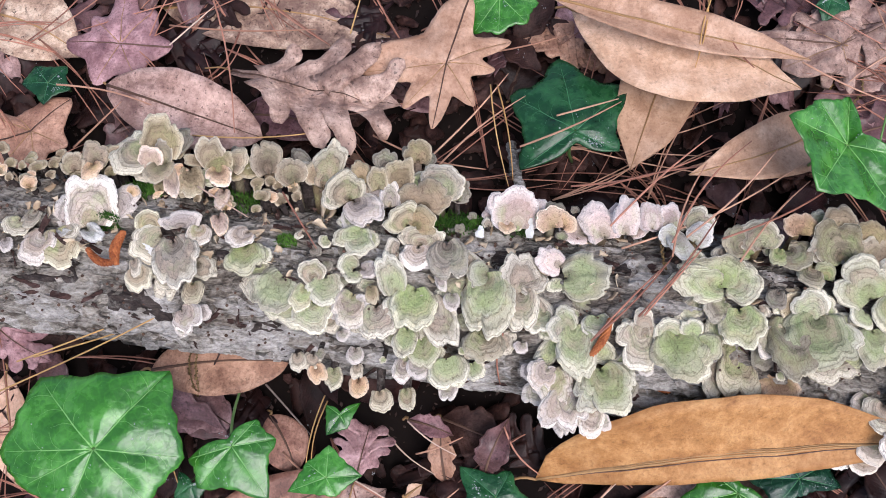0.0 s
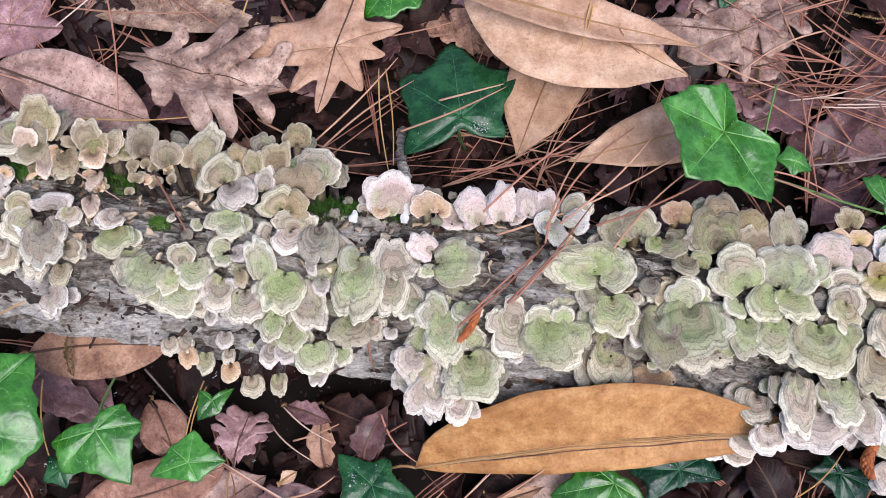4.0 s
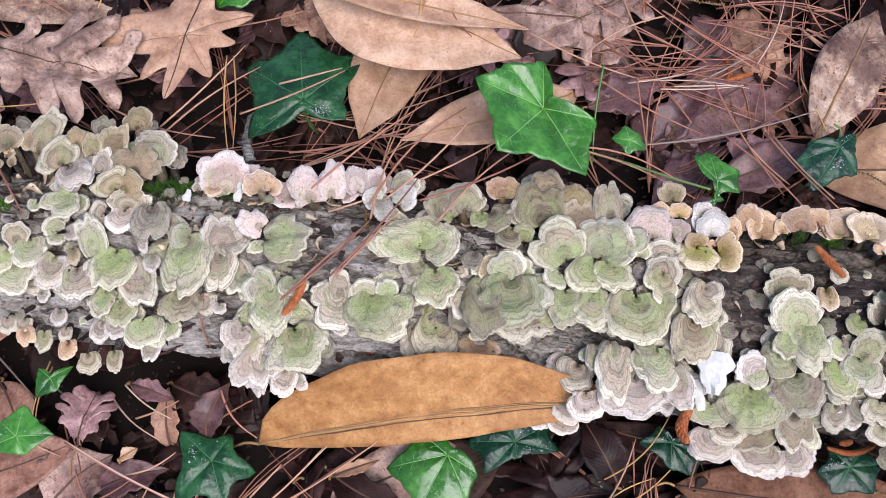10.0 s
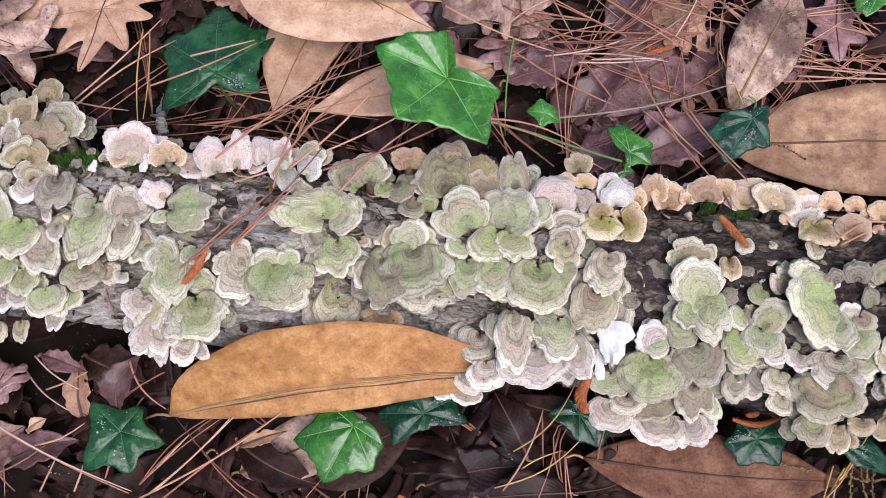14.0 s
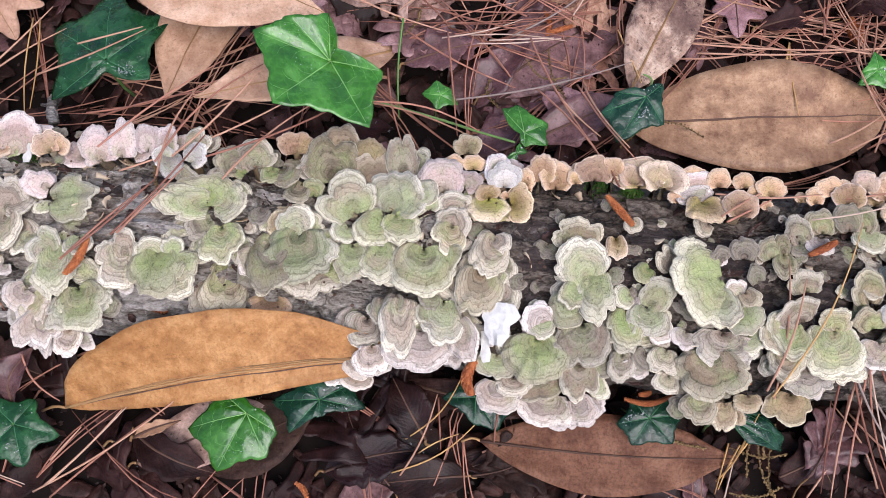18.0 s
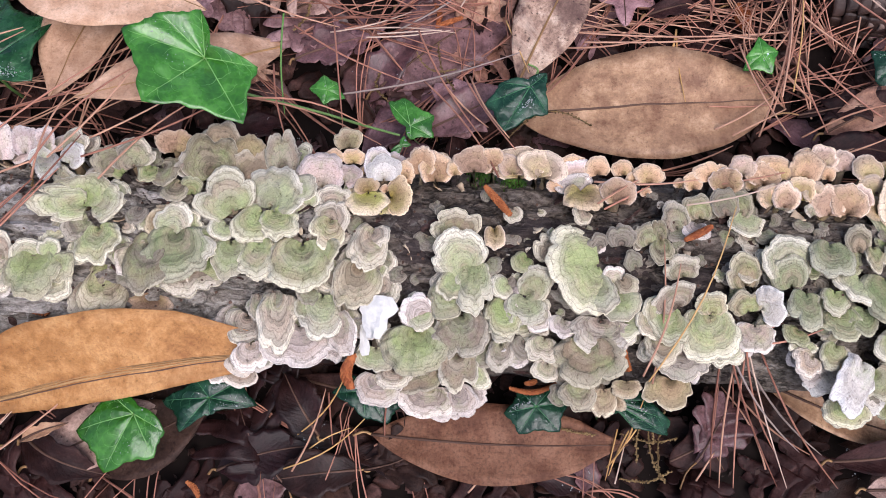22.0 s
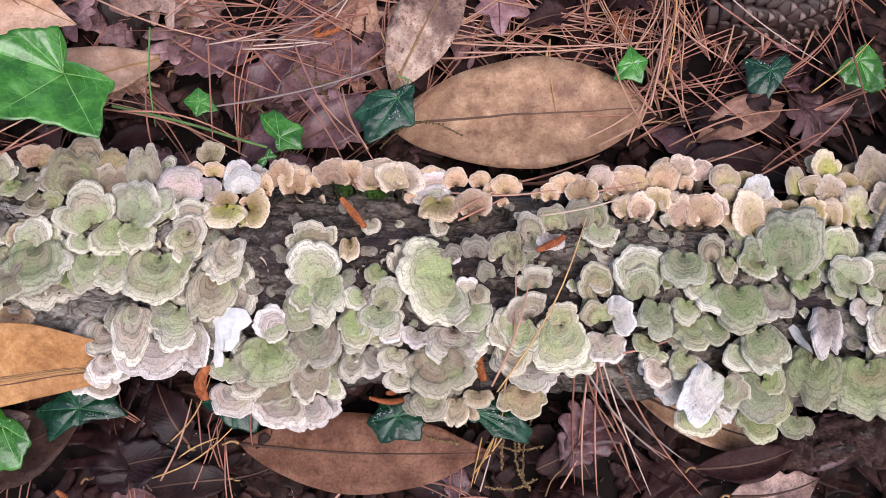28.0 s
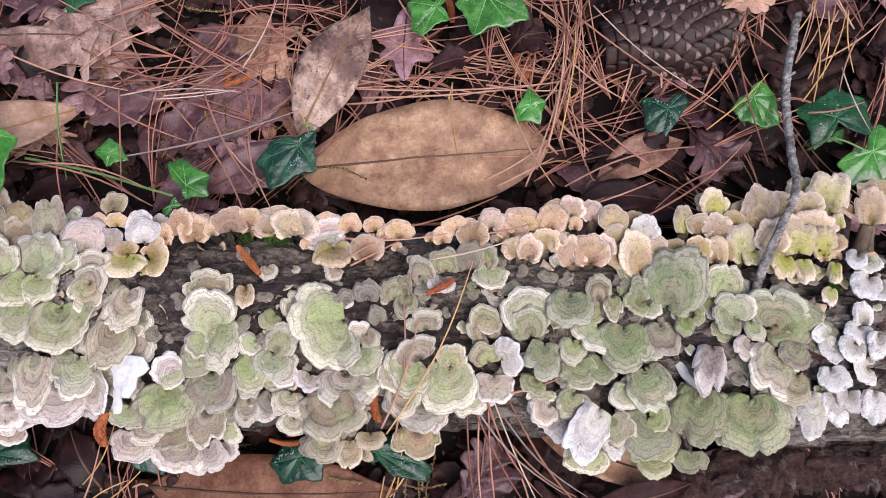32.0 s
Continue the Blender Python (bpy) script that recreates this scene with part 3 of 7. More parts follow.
def log_point(x, a, out=0.0):
    """A point of the bark: a is the angle round the log, 90 degrees on top, 180 towards the viewer."""
    wob = 0.004 * noise.noise(Vector((x * 5, 0.4, 0))) + 0.0035 * noise.noise(Vector((x * 7, math.cos(a) * 2.2, math.sin(a) * 2.2)))
    furrow = noise.noise(Vector((x * 14 + 3, math.cos(a) * 7, math.sin(a) * 7)))
    fine = noise.noise(Vector((x * 55, math.cos(a) * 16, math.sin(a) * 16)))
    crack = -0.0055 * max(0, 1 - abs(noise.noise(Vector((x * 11 + 9, math.cos(a) * 6, math.sin(a) * 6)))) / 0.07)
    chips = 0.0022 * (1 if noise.noise(Vector((x * 24 + 5, math.cos(a) * 5, math.sin(a) * 5))) > 0.12 else 0)
    crack -= 0.0032 * max(0, 1 - abs(noise.noise(Vector((x * 19 + 2, math.cos(a) * 15, math.sin(a) * 15)))) / 0.10)
    crack -= 0.0060 * max(0, 1 - abs(noise.noise(Vector((x * 3.5 + 7, math.cos(a) * 9, math.sin(a) * 9)))) / 0.06)
    r = LOG_R + wob + 0.0022 * furrow + 0.0012 * fine + crack + chips + out
    # the flank towards the viewer bulges
    belly = 1 + 0.17 * min(1, max(0, (x + 0.30) / 0.30)) if math.cos(a) < 0 else 1
    return Vector((x, log_y(x) + log_wide(x) * belly * r * math.cos(a), LOG_Z + r * math.sin(a)))


lx = np.concatenate([np.linspace(-0.95, -0.46, 60), np.linspace(-0.45, 1.0, 860), np.linspace(1.01, 1.55, 60)])
la = np.linspace(0, 2 * math.pi, 168, endpoint=False)
lv = [log_point(x, a) for x in lx for a in la]
na_ = len(la)
lf = [(i * na_ + j, i * na_ + (j + 1) % na_, (i + 1) * na_ + (j + 1) % na_, (i + 1) * na_ + j) for i in range(len(lx) - 1) for j in range(na_)]
lf.append(tuple(range(na_ - 1, -1, -1)))
lf.append(tuple((len(lx) - 1) * na_ + j for j in range(na_)))
fallen_log = part("fallen_log", mesh_of("fallen_log", lv, lf, BARK))
tagged(fallen_log, "weathered grey rotting log lying in leaf litter", "log")


def bark_plate(x, deg, length, width, mat, seed):
    """A loose flake of bark that follows the curve of the log."""
    r = random.Random(seed)
    nu, nv = 9, 6
    pts = []
    for i in range(nu):
        for j in range(nv):
            s, w = i / (nu - 1) - 0.5, j / (nv - 1) - 0.5
            ragged = 1 + 0.35 * noise.noise(Vector((seed * 1.7, s * 6, 0))) - 0.5 * abs(s) ** 3 * 8 * 0.3
            px = x + length * (s + 0.10 * noise.noise(Vector((seed * 2.3, w * 5, 3))))
            pa = radians(deg) + width / LOG_R * w * ragged
            pts.append(log_point(px, pa, 0.0010 + 0.0018 * noise.noise(Vector((px * 60, pa * 9, seed)))))
    c = log_point(x, radians(deg))
    nrm = Vector((0, math.cos(radians(deg)), math.sin(radians(deg))))
    v, f = sheet_solid(pts, 0.004, nu, nv, nrm)
    return part("bark_plate", mesh_of("bark_plate", v, f, mat, smooth=False), fallen_log)


for k in range(260):
    x = rng.uniform(-0.36, 0.9) if k % 3 else rng.uniform(0.26, 0.5)
    bark_plate(x, rng.uniform(50, 165), rng.uniform(0.010, 0.045), rng.uniform(0.005, 0.014), DARK_BARK if rng.random() < (0.45 if 0.36 < x < 0.62 else 0.15) else (PALE_BARK if x < 0.22 and rng.random() < 0.35 else BARK), k)

for x, deg, ln, wd in ((-0.19, 128, 0.04, 0.02), (-0.25, 110, 0.04, 0.015), (0.40, 100, 0.09, 0.03), (0.47, 92, 0.08, 0.03), (0.53, 104, 0.07, 0.025)):
    bark_plate(x, deg, ln, wd, DARK_BARK, int(deg + ln * 1000))
# paler, peeled flank towards the viewer at the weathered end
for k in range(60):
    bark_plate(rng.uniform(-0.32, 0.16), rng.uniform(122, 172), rng.uniform(0.015, 0.05), rng.uniform(0.006, 0.016), PALE_BARK, 700 + k)


# ---- bracket fungi ----
def crust(x, y):
    """Height and slope of the crust of brackets that covers the log."""
    def height(yy):
        d = yy - log_y(x)
        a = 0.128 if d < 0 else 0.14
        return 0.042 + 0.05 * math.sqrt(max(0.04, 1 - (d / a) ** 2))
    z = height(y)
    return z, Vector((0, -(height(y + 0.004) - height(y - 0.004)) / 0.008, 1)).normalized()


bracket_count = 0
crowd, crowd_uv, crowd_feet = {k: Heap() for k in CAP}, {k: [] for k in CAP}, Heap()


# brackets shorter than this stand in the crowds
SINGLE = 0.0112


def bracket(x, y, heading, reach, width, look_, low=0.0, crowd_only=False):
    """A thin fan of fungus: foot at x, y, growing along its heading, with a wavy, notched margin."""
    global bracket_count
    bracket_count += 1
    r = random.Random(bracket_count * 13 + 5)
    if look_ in "nl" and 0.009 < reach < 0.024 and 55 < heading < 125:
        # the young ones of the crest are round buttons
        reach, width = reach * 0.80, max(width * 1.12, reach * 0.92)
    z, nrm = crust(x, y)
    hx, hy = math.cos(radians(heading)), math.sin(radians(heading))
    z1 = crust(x + reach * hx, y + reach * hy)[0] + reach * (r.uniform(0.16, 0.42) if not crowd_only else 0.04)
    fwd = Vector((hx, hy, (z1 - z) / reach)).normalized()
    if low > 0.008:
        nrm = (nrm + Vector((0, 0, 2))).normalized()
    side = nrm.cross(fwd).normalized()
    side = (side + fwd.cross(side) * r.gauss(0, 0.10)).normalized()
    up = fwd.cross(side)
    m = Matrix(((fwd.x, side.x, up.x, x), (fwd.y, side.y, up.y, y), (fwd.z, side.z, up.z, z - low - 0.002 + r.uniform(-0.001, 0.0015)), (0, 0, 0, 1)))
    long_ = reach * math.hypot(1, (z1 - z) / reach)
    small = reach < 0.012
    nr, na = (8, 35) if small else (12, 61)
    half = radians(128 if width < 0.8 * reach else 145)
    seed = bracket_count * 3.7
    knob = look_ in "nlP" and reach < 0.02
    lobes = max(2, min(5, round(max(width, reach) / 0.011)))
    amp, ph, sharp = r.uniform(0.04, 0.10) if knob else r.uniform(0.05, 0.17), r.uniform(0, 6), r.uniform(2.5, 4.5)
    wave_a = max(width, reach) * r.uniform(0.04, 0.085)
    dome = r.uniform(0.16, 0.30) if knob else r.uniform(0.03, 0.12)
    ripple = r.uniform(16, 24)
    top, uv, thick = [], [], []
    rim_at = []
    for j in range(na):
        th = (2 * j / (na - 1) - 1) * half
        lobe = 1.05 + 0.4 * amp - amp * 1.5 * (1 - abs(math.sin(lobes * th * 0.62 + ph + 0.5 * noise.noise(Vector((th * 1.1, seed, 9)))))) ** sharp
        lobe += 0.17 * noise.noise(Vector((th * 1.3, seed, 0))) + 0.06 * noise.noise(Vector((th * 4, seed, 2))) + 0.03 * noise.noise(Vector((th * 13, seed, 4)))
        swell = noise.noise(Vector((th * 2.4, seed, 8))) + 0.5 * math.sin(lobes * th * 1.24 + 2 * ph) + 0.45 * noise.noise(Vector((th * 7, seed, 6)))
        rim_at.append((long_ * (0.40 + 0.60 * math.cos(th)), width * 0.51 * math.sin(th), lobe, swell))
    for i in range(nr):
        u = (i / (nr - 1)) ** 0.85
        for j, (ex, ey, lobe, swell) in enumerate(rim_at):
            grow = (0.06 + 0.94 * u) * (1 + (lobe - 1) * u)
            qx, qy = ex * grow, ey * grow
            zz = dome * reach * math.sin(math.pi * 0.62 * u) - 0.10 * reach * u ** 4 + wave_a * u ** 2.2 * swell + 0.008 * reach * math.sin(u * ripple + ph) * u
            zz += min(reach, 0.03) * (0.06 * noise.noise(Vector((qx * 90, qy * 90, seed))) + 0.03 * noise.noise(Vector((qx * 260, qy * 260, seed))))
            top.append((qx, qy, zz))
            uv.append((u, j / (na - 1)))
            thick.append(0.0008 + (0.0045 if knob else 0.0028) * (1 - u * u) * min(1, reach / 0.02))
    v, f = sheet_solid(top, thick, nr, na)
    last = top[(nr - 1) * na:]
    rr = max(0.0003, reach * 0.005) * (1.8 if knob else 1)
    mv, mf = tube([(p[0], p[1], p[2] - 0.0003) for p in last], [rr * (0.8 + 0.4 * r.random()) for _ in last], 5)
    base = Vector((reach * 0.22, 0, -0.0025))
    under = m @ base
    wide = log_wide(x) * LOG_R * 0.8
    aim = Vector((x, log_y(x) + max(-wide, min(wide, y - log_y(x))) * 0.8, min(under.z - 0.008, LOG_Z + 0.01)))
    mid = under.lerp(aim, 0.5) - Vector((0, 0, 0.004))
    fv, ff = tube([under, mid, aim], [reach * 0.12 + 0.001, reach * 0.18 + 0.001, reach * 0.2 + 0.001], 7)
    if crowd_only or reach < SINGLE:
        for vs, fs in ((v, f), (mv, mf)):
            crowd[look_].add([m @ Vector(p) for p in vs], fs)
        crowd_uv[look_].extend(uv + uv + [(0.95, 0.5)] * len(mv))
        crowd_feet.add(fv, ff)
        return
    ob = part("bracket_fungus", mesh_of("bracket_fungus", v, f, CAP[look_], uv + uv))
    ob.matrix_world = m
    tagged(ob, CAP_WORDS[look_], "fungus", "turkey tail brackets on the log")
    part("margin", mesh_of("margin", mv, mf, CAP[look_], [(0.95, k / len(mv)) for k in range(len(mv))]), ob, "pale wavy growing edge")
    # the foot's dark colour paints crevice shade between the caps
    inv = m.inverted()
    part("foot", mesh_of("foot", [inv @ p for p in fv], ff, DARK_BARK if low > 0.008 else CAP["b"], [(0.05, k / len(fv)) for k in range(len(fv))]), ob, "brown attachment to the wood, crevice shade in its colour")
    # smaller caps of the same tier half hidden below
    if reach > 0.013 and low < 0.008 and not knob:
        for k in (-1, 1):
            if r.random() < 0.85:
                turn = heading + k * r.uniform(25, 60)
                s = reach * r.uniform(0.25, 0.55)
                bracket(x + s * math.cos(radians(turn)), y + s * math.sin(radians(turn)), turn, reach * r.uniform(0.55, 0.75), width * r.uniform(0.5, 0.75), look_ if r.random() < 0.6 or look_ in "nlLpwP" else r.choice("ydg"), r.uniform(0.003, 0.006), True)
    return ob


# ---- leaves ----
def leaf_outline(kind, s):
    if kind == "lean":
        return max(0.015, math.sin(math.pi * s ** 0.80) ** 0.64 * (1 - 0.45 * max(0, s - 0.72) / 0.28)) if 0 < s < 1 else 0.015
    if kind == "broad":
        return max(0.015, math.sin(math.pi * s ** 1.04) ** 0.62) if 0 < s < 1 else 0.015
    return max(0.015, (math.sin(math.pi * s ** 0.92) ** 0.85) * (1 - 0.35 * max(0, s - 0.8) / 0.2)) if 0 < s < 1 else 0.015


leaf_count = 0


def oak_mesh(length, width, arch, cup, mat, seed):
    """A white oak leaf: a narrow blade with rounded fingers on both sides."""
    r = random.Random(seed)
    allv, allf, alluv = [], [], []
    bend = r.uniform(-0.10, 0.10)

    def height(px, py):
        s = px / length
        z = arch * math.sin(math.pi * min(1, max(0, s))) + cup * abs(py) * 0.7
        z += 0.16 * width * noise.noise(Vector((px * 34, py * 34, seed * 0.7))) + 0.03 * width * noise.noise(Vector((px * 120, py * 120, seed)))
        return z

    def finger(p0, p1, curl, w0, waist, bulge, lift):
        nu, nv = 14, 5
        d = (p1 - p0)
        n = Vector((-d.y, d.x)).normalized()
        pts, uvs = [], []
        for i in range(nu):
            t = i / (nu - 1)
            if t < 0.45:
                h = w0 + (waist - w0) * (t / 0.45)
            elif t < 0.75:
                h = waist + (bulge - waist) * (0.5 - 0.5 * math.cos(math.pi * (t - 0.45) / 0.30))
            else:
                h = bulge * math.sqrt(max(0.0, 1 - ((t - 0.75) / 0.25) ** 2)) + 0.0002
            c = p0 + d * t + n * curl * math.sin(math.pi * t * 0.9)
            for j in range(nv):
                q = 2 * j / (nv - 1) - 1
                p = c + n * q * h * (1 + 0.34 * noise.noise(Vector((t * 5, seed + p0.x * 90, q * 2))))
                pts.append((p.x, p.y + bend * length * math.sin(math.pi * p.x / length), height(p.x, p.y) + lift))
                uvs.append((p.x / length, 0.5 + p.y / width * 0.8))
        v, f = sheet_solid(pts, 0.00045, nu, nv)
        k = len(allv)
        allv.extend(tuple(p) for p in v)
        allf.extend(tuple(q + k for q in fc) for fc in f)
        alluv.extend(uvs + uvs)

    half = width / 2
    fat = 1.7 if length < 0.06 else 1.0
    finger(Vector((0, 0)), Vector((length, 0)), 0.0, 0.02 * length, 0.05 * length * fat, 0.085 * length * fat, 0.0)
    finger(Vector((length * 0.20, 0)), Vector((length * 0.90, 0)), 0.0, 0.05 * length, 0.095 * length, 0.075 * length, 0.0001)
    k = 0
    for side in (-1, 1):
        for s0, out, ahead in ((0.22, 0.62, 0.16), (0.38, 0.92, 0.24), (0.56, 1.0, 0.26), (0.76, 0.62, 0.20)):
            k += 1
            o = half * out * r.uniform(0.85, 1.1)
            start = Vector((length * s0, 0))
            end = Vector((length * (s0 + ahead * r.uniform(0.8, 1.2)), side * o))
            finger(start, end, side * -0.06 * half, 0.105 * length * fat, 0.058 * length * fat * r.uniform(0.8, 1.2), 0.056 * length * fat * r.uniform(0.7, 1.2), 0.0002 + 0.00012 * k)
    mid = [(length * t / 25, bend * length * math.sin(math.pi * t / 25), height(length * t / 25, 0) + 0.0014) for t in range(26)]
    return mesh_of("dead_leaf", allv, allf, mat, alluv), mid


def leaf_mesh(kind, length, width, arch, cup, mat, seed, skew=0.0, crumple=1.0, bend=None):
    if kind == "oak":
        return oak_mesh(length, width, arch, cup, mat, seed)
    r = random.Random(seed)
    nu, nv = 26, 9
    top, uv = [], []
    bend, twist = (r.uniform(-0.06, 0.06) if bend is None else bend), r.uniform(-0.25, 0.25)
    for i in range(nu):
        s = i / (nu - 1)
        w = leaf_outline(kind, s) * width / 2
        w *= 1 + (0.05 if crumple < 1.5 else 0.25) * noise.noise(Vector((s * 7, seed * 1.3, 0)))
        for j in range(nv):
            q = 2 * j / (nv - 1) - 1
            w2, px = w * (1 + skew * (1 if q > 0 else -1)), length * s
            if kind == "lean" and q < 0:
                w2 *= leaf_outline("magnolia", s) / leaf_outline("lean", s)
            w2 *= 1 + (0.0 if crumple < 1.5 else 0.35) * noise.noise(Vector((s * 9, seed * 2.7, 5 if q < 0 else 8)))
            py = q * w2 + bend * length * math.sin(math.pi * s)
            pz = arch * math.sin(math.pi * s) + cup * abs(q) ** 1.6 * w2 + twist * q * w2 * (s - 0.5)
            pz += crumple * 0.035 * width * noise.noise(Vector((px * 38, py * 38, seed * 0.7))) + crumple * 0.012 * width * noise.noise(Vector((px * 110, py * 110, seed)))
            pz += 0.0012 * width * math.sin(s * 60 - abs(q) * 9)
            top.append((px, py, pz))
            uv.append((s, j / (nv - 1)))
    v, f = sheet_solid(top, 0.00045, nu, nv)
    mid = [top[i * nv + nv // 2] for i in range(nu)]
    return mesh_of("dead_leaf", v, f, mat, uv + uv), mid


def lay(base, tip, roll=0.0):
    b, t = Vector(base), Vector(tip)
    x = (t - b).normalized()
    y = Vector((0, 0, 1)).cross(x).normalized()
    z = x.cross(y)
    m = Matrix((( x.x, y.x, z.x, b.x), (x.y, y.y, z.y, b.y), (x.z, y.z, z.z, b.z), (0, 0, 0, 1)))
    return m @ Matrix.Rotation(roll, 4, "X")


def fallen_leaf(kind, base, tip, width, arch, cup, look_, skew=0.0, bend=None, roll=0.0):
    global leaf_count
    leaf_count += 1
    length = (Vector(tip) - Vector(base)).length
    me, mid = leaf_mesh(kind, length, width, arch, cup, LITTER[look_], leaf_count * 11 + 3, skew, 2.2 if length < 0.065 and kind == "magnolia" else 1.0, bend)
    ob = part("dead_leaf", me)
    ob.matrix_world = lay(base, tip, radians(roll))
    words = LITTER_WORDS[look_]
    tagged(ob, words.replace("leaf", "lobed oak leaf", 1) if kind == "oak" else words, "dead leaf", "fallen leaves round the log")
    r0 = 0.0007 if kind == "oak" else 0.0011
    pts = [(p[0], p[1], p[2] + 0.0002) for p in mid]
    rv, rf = tube(pts, [r0 * (1 - 0.75 * k / len(pts)) for k in range(len(pts))], 5, 0.6)
    part("midrib", mesh_of("midrib", rv, rf, PETIOLE if look_ in ("yellow", "mottled", "pale") else DARK_RIB), ob)
    if look_ == "yellow":
        for off in (-0.0022, 0.0018, 0.0032):
            fv, ff = tube([(p[0], p[1] + off * math.sin(math.pi * k / 25), p[2] + 0.0003) for k, p in enumerate(mid)], [0.00045] * len(mid), 4, 0.6)
            part("fibre", mesh_of("fibre", fv, ff, PETIOLE if off > 0 else DARK_RIB), ob)
    stalk = 0.02 if kind in ("oak", "lean") else min(0.012, length * 0.1)
    p0 = Vector(pts[0])
    sv, sf = tube([p0 + Vector((-stalk * k / 4, 0.0015 * math.sin(k), -0.0008 * k)) for k in range(5)], [r0 * 0.9] * 5, 5)
    part("petiole", mesh_of("petiole", sv, sf, PETIOLE), ob)
    return ob


def lobed_leaf(centre, lobes, bay, look_):
    """A flat oak leaf: lobes are heading and length from the middle of the blade; the first is the tip, the second the stalk."""
    global leaf_count
    leaf_count += 1
    seed = leaf_count * 7.3
    apex, stalk = lobes[0], lobes[1]
    lobes = sorted((a % 360, l) for a, l in lobes)
    ring = lobes + [(lobes[0][0] + 360, lobes[0][1])]
    size = max(l for _, l in lobes)
    nr, na = 12, 145

    def edge(deg):
        deg = (deg - ring[0][0]) % 360 + ring[0][0]
        for (c0, l0), (c1, l1) in zip(ring, ring[1:]):
            if c0 <= deg <= c1:
                t = (deg - c0) / max(c1 - c0, 1e-6)
                cut = bay * min(1, (c1 - c0) / 30) * math.sin(math.pi * t) ** 1.5
                e = (l0 + (l1 - l0) * (0.5 - 0.5 * math.cos(math.pi * t))) * (1 - cut)
                return e * (1 + 0.06 * noise.noise(Vector((deg * 0.06, seed, 0))) + 0.02 * noise.noise(Vector((deg * 0.3, seed, 4))))
        return size * 0.3

    def place(u, deg):
        e = edge(deg) * u
        px, py = e * math.cos(radians(deg)), e * math.sin(radians(deg))
        near = min(abs((deg - c + 180) % 360 - 180) for c, _ in lobes)
        pz = 0.05 * size * min(1, near / 18) * u * (1.2 - u) + 0.10 * size * noise.noise(Vector((px * 32, py * 32, seed))) * (0.3 + u)
        pz += 0.02 * size * noise.noise(Vector((px * 130, py * 130, seed))) - 0.05 * size * u * u
        return px, py, pz

    top, uv = [], []
    along = radians(apex[0])
    for i in range(nr):
        u = 0.01 + 0.99 * i / (nr - 1)
        for j in range(na):
            p = place(u, ring[0][0] + 360 * j / (na - 1))
            top.append(p)
            uv.append((0.5 + (p[0] * math.cos(along) + p[1] * math.sin(along)) / (2 * size), 0.5 + (p[1] * math.cos(along) - p[0] * math.sin(along)) / (2 * size)))
    v, f = sheet_solid(top, 0.00045, nr, na)
    ob = part("dead_leaf", mesh_of("dead_leaf", v, f, LITTER[look_], uv + uv))
    ob.matrix_world = pose(*centre)
    tagged(ob, LITTER_WORDS[look_].replace("leaf", "lobed oak leaf", 1), "dead leaf", "fallen leaves round the log")
    rib = [Vector(place(0.97 * (1 - k / 8), stalk[0])) for k in range(8)] + [Vector(place(0.97 * k / 9, apex[0])) for k in range(10)]
    rv, rf = tube([p + Vector((0, 0, 0.0002)) for p in rib], [0.0008 - 0.00003 * k for k in range(18)], 5, 0.6)
    part("midrib", mesh_of("midrib", rv, rf, DARK_RIB), ob)
    for c, l in lobes:
        if abs(c - apex[0] % 360) < 2 or abs(c - stalk[0] % 360) < 2:
            continue
        rv, rf = tube([Vector(place(0.04 + 0.88 * k / 8, c)) + Vector((0, 0, 0.0001)) for k in range(9)], [0.0004 - 0.00003 * k for k in range(9)], 4, 0.6)
        part("side_rib", mesh_of("side_rib", rv, rf, PETIOLE), ob)
    return ob


drops = Heap()


def drop_shape(p, r):
    v, f = [], []
    for i in range(3):
        a = i / 3 * math.pi / 2
        for q in range(8):
            b = 2 * math.pi * q / 8
            v.append((p.x + r * math.cos(a) * math.cos(b), p.y + r * math.cos(a) * math.sin(b), p.z + 0.6 * r * math.sin(a)))
    v.append((p.x, p.y, p.z + 0.6 * r))
    for i in range(2):
        for q in range(8):
            f.append((i * 8 + q, i * 8 + (q + 1) % 8, (i + 1) * 8 + (q + 1) % 8, (i + 1) * 8 + q))
    for q in range(8):
        f.append((16 + q, 16 + (q + 1) % 8, 24))
    f.append(tuple(range(7, -1, -1)))
    return v, f


ivy_count = 0


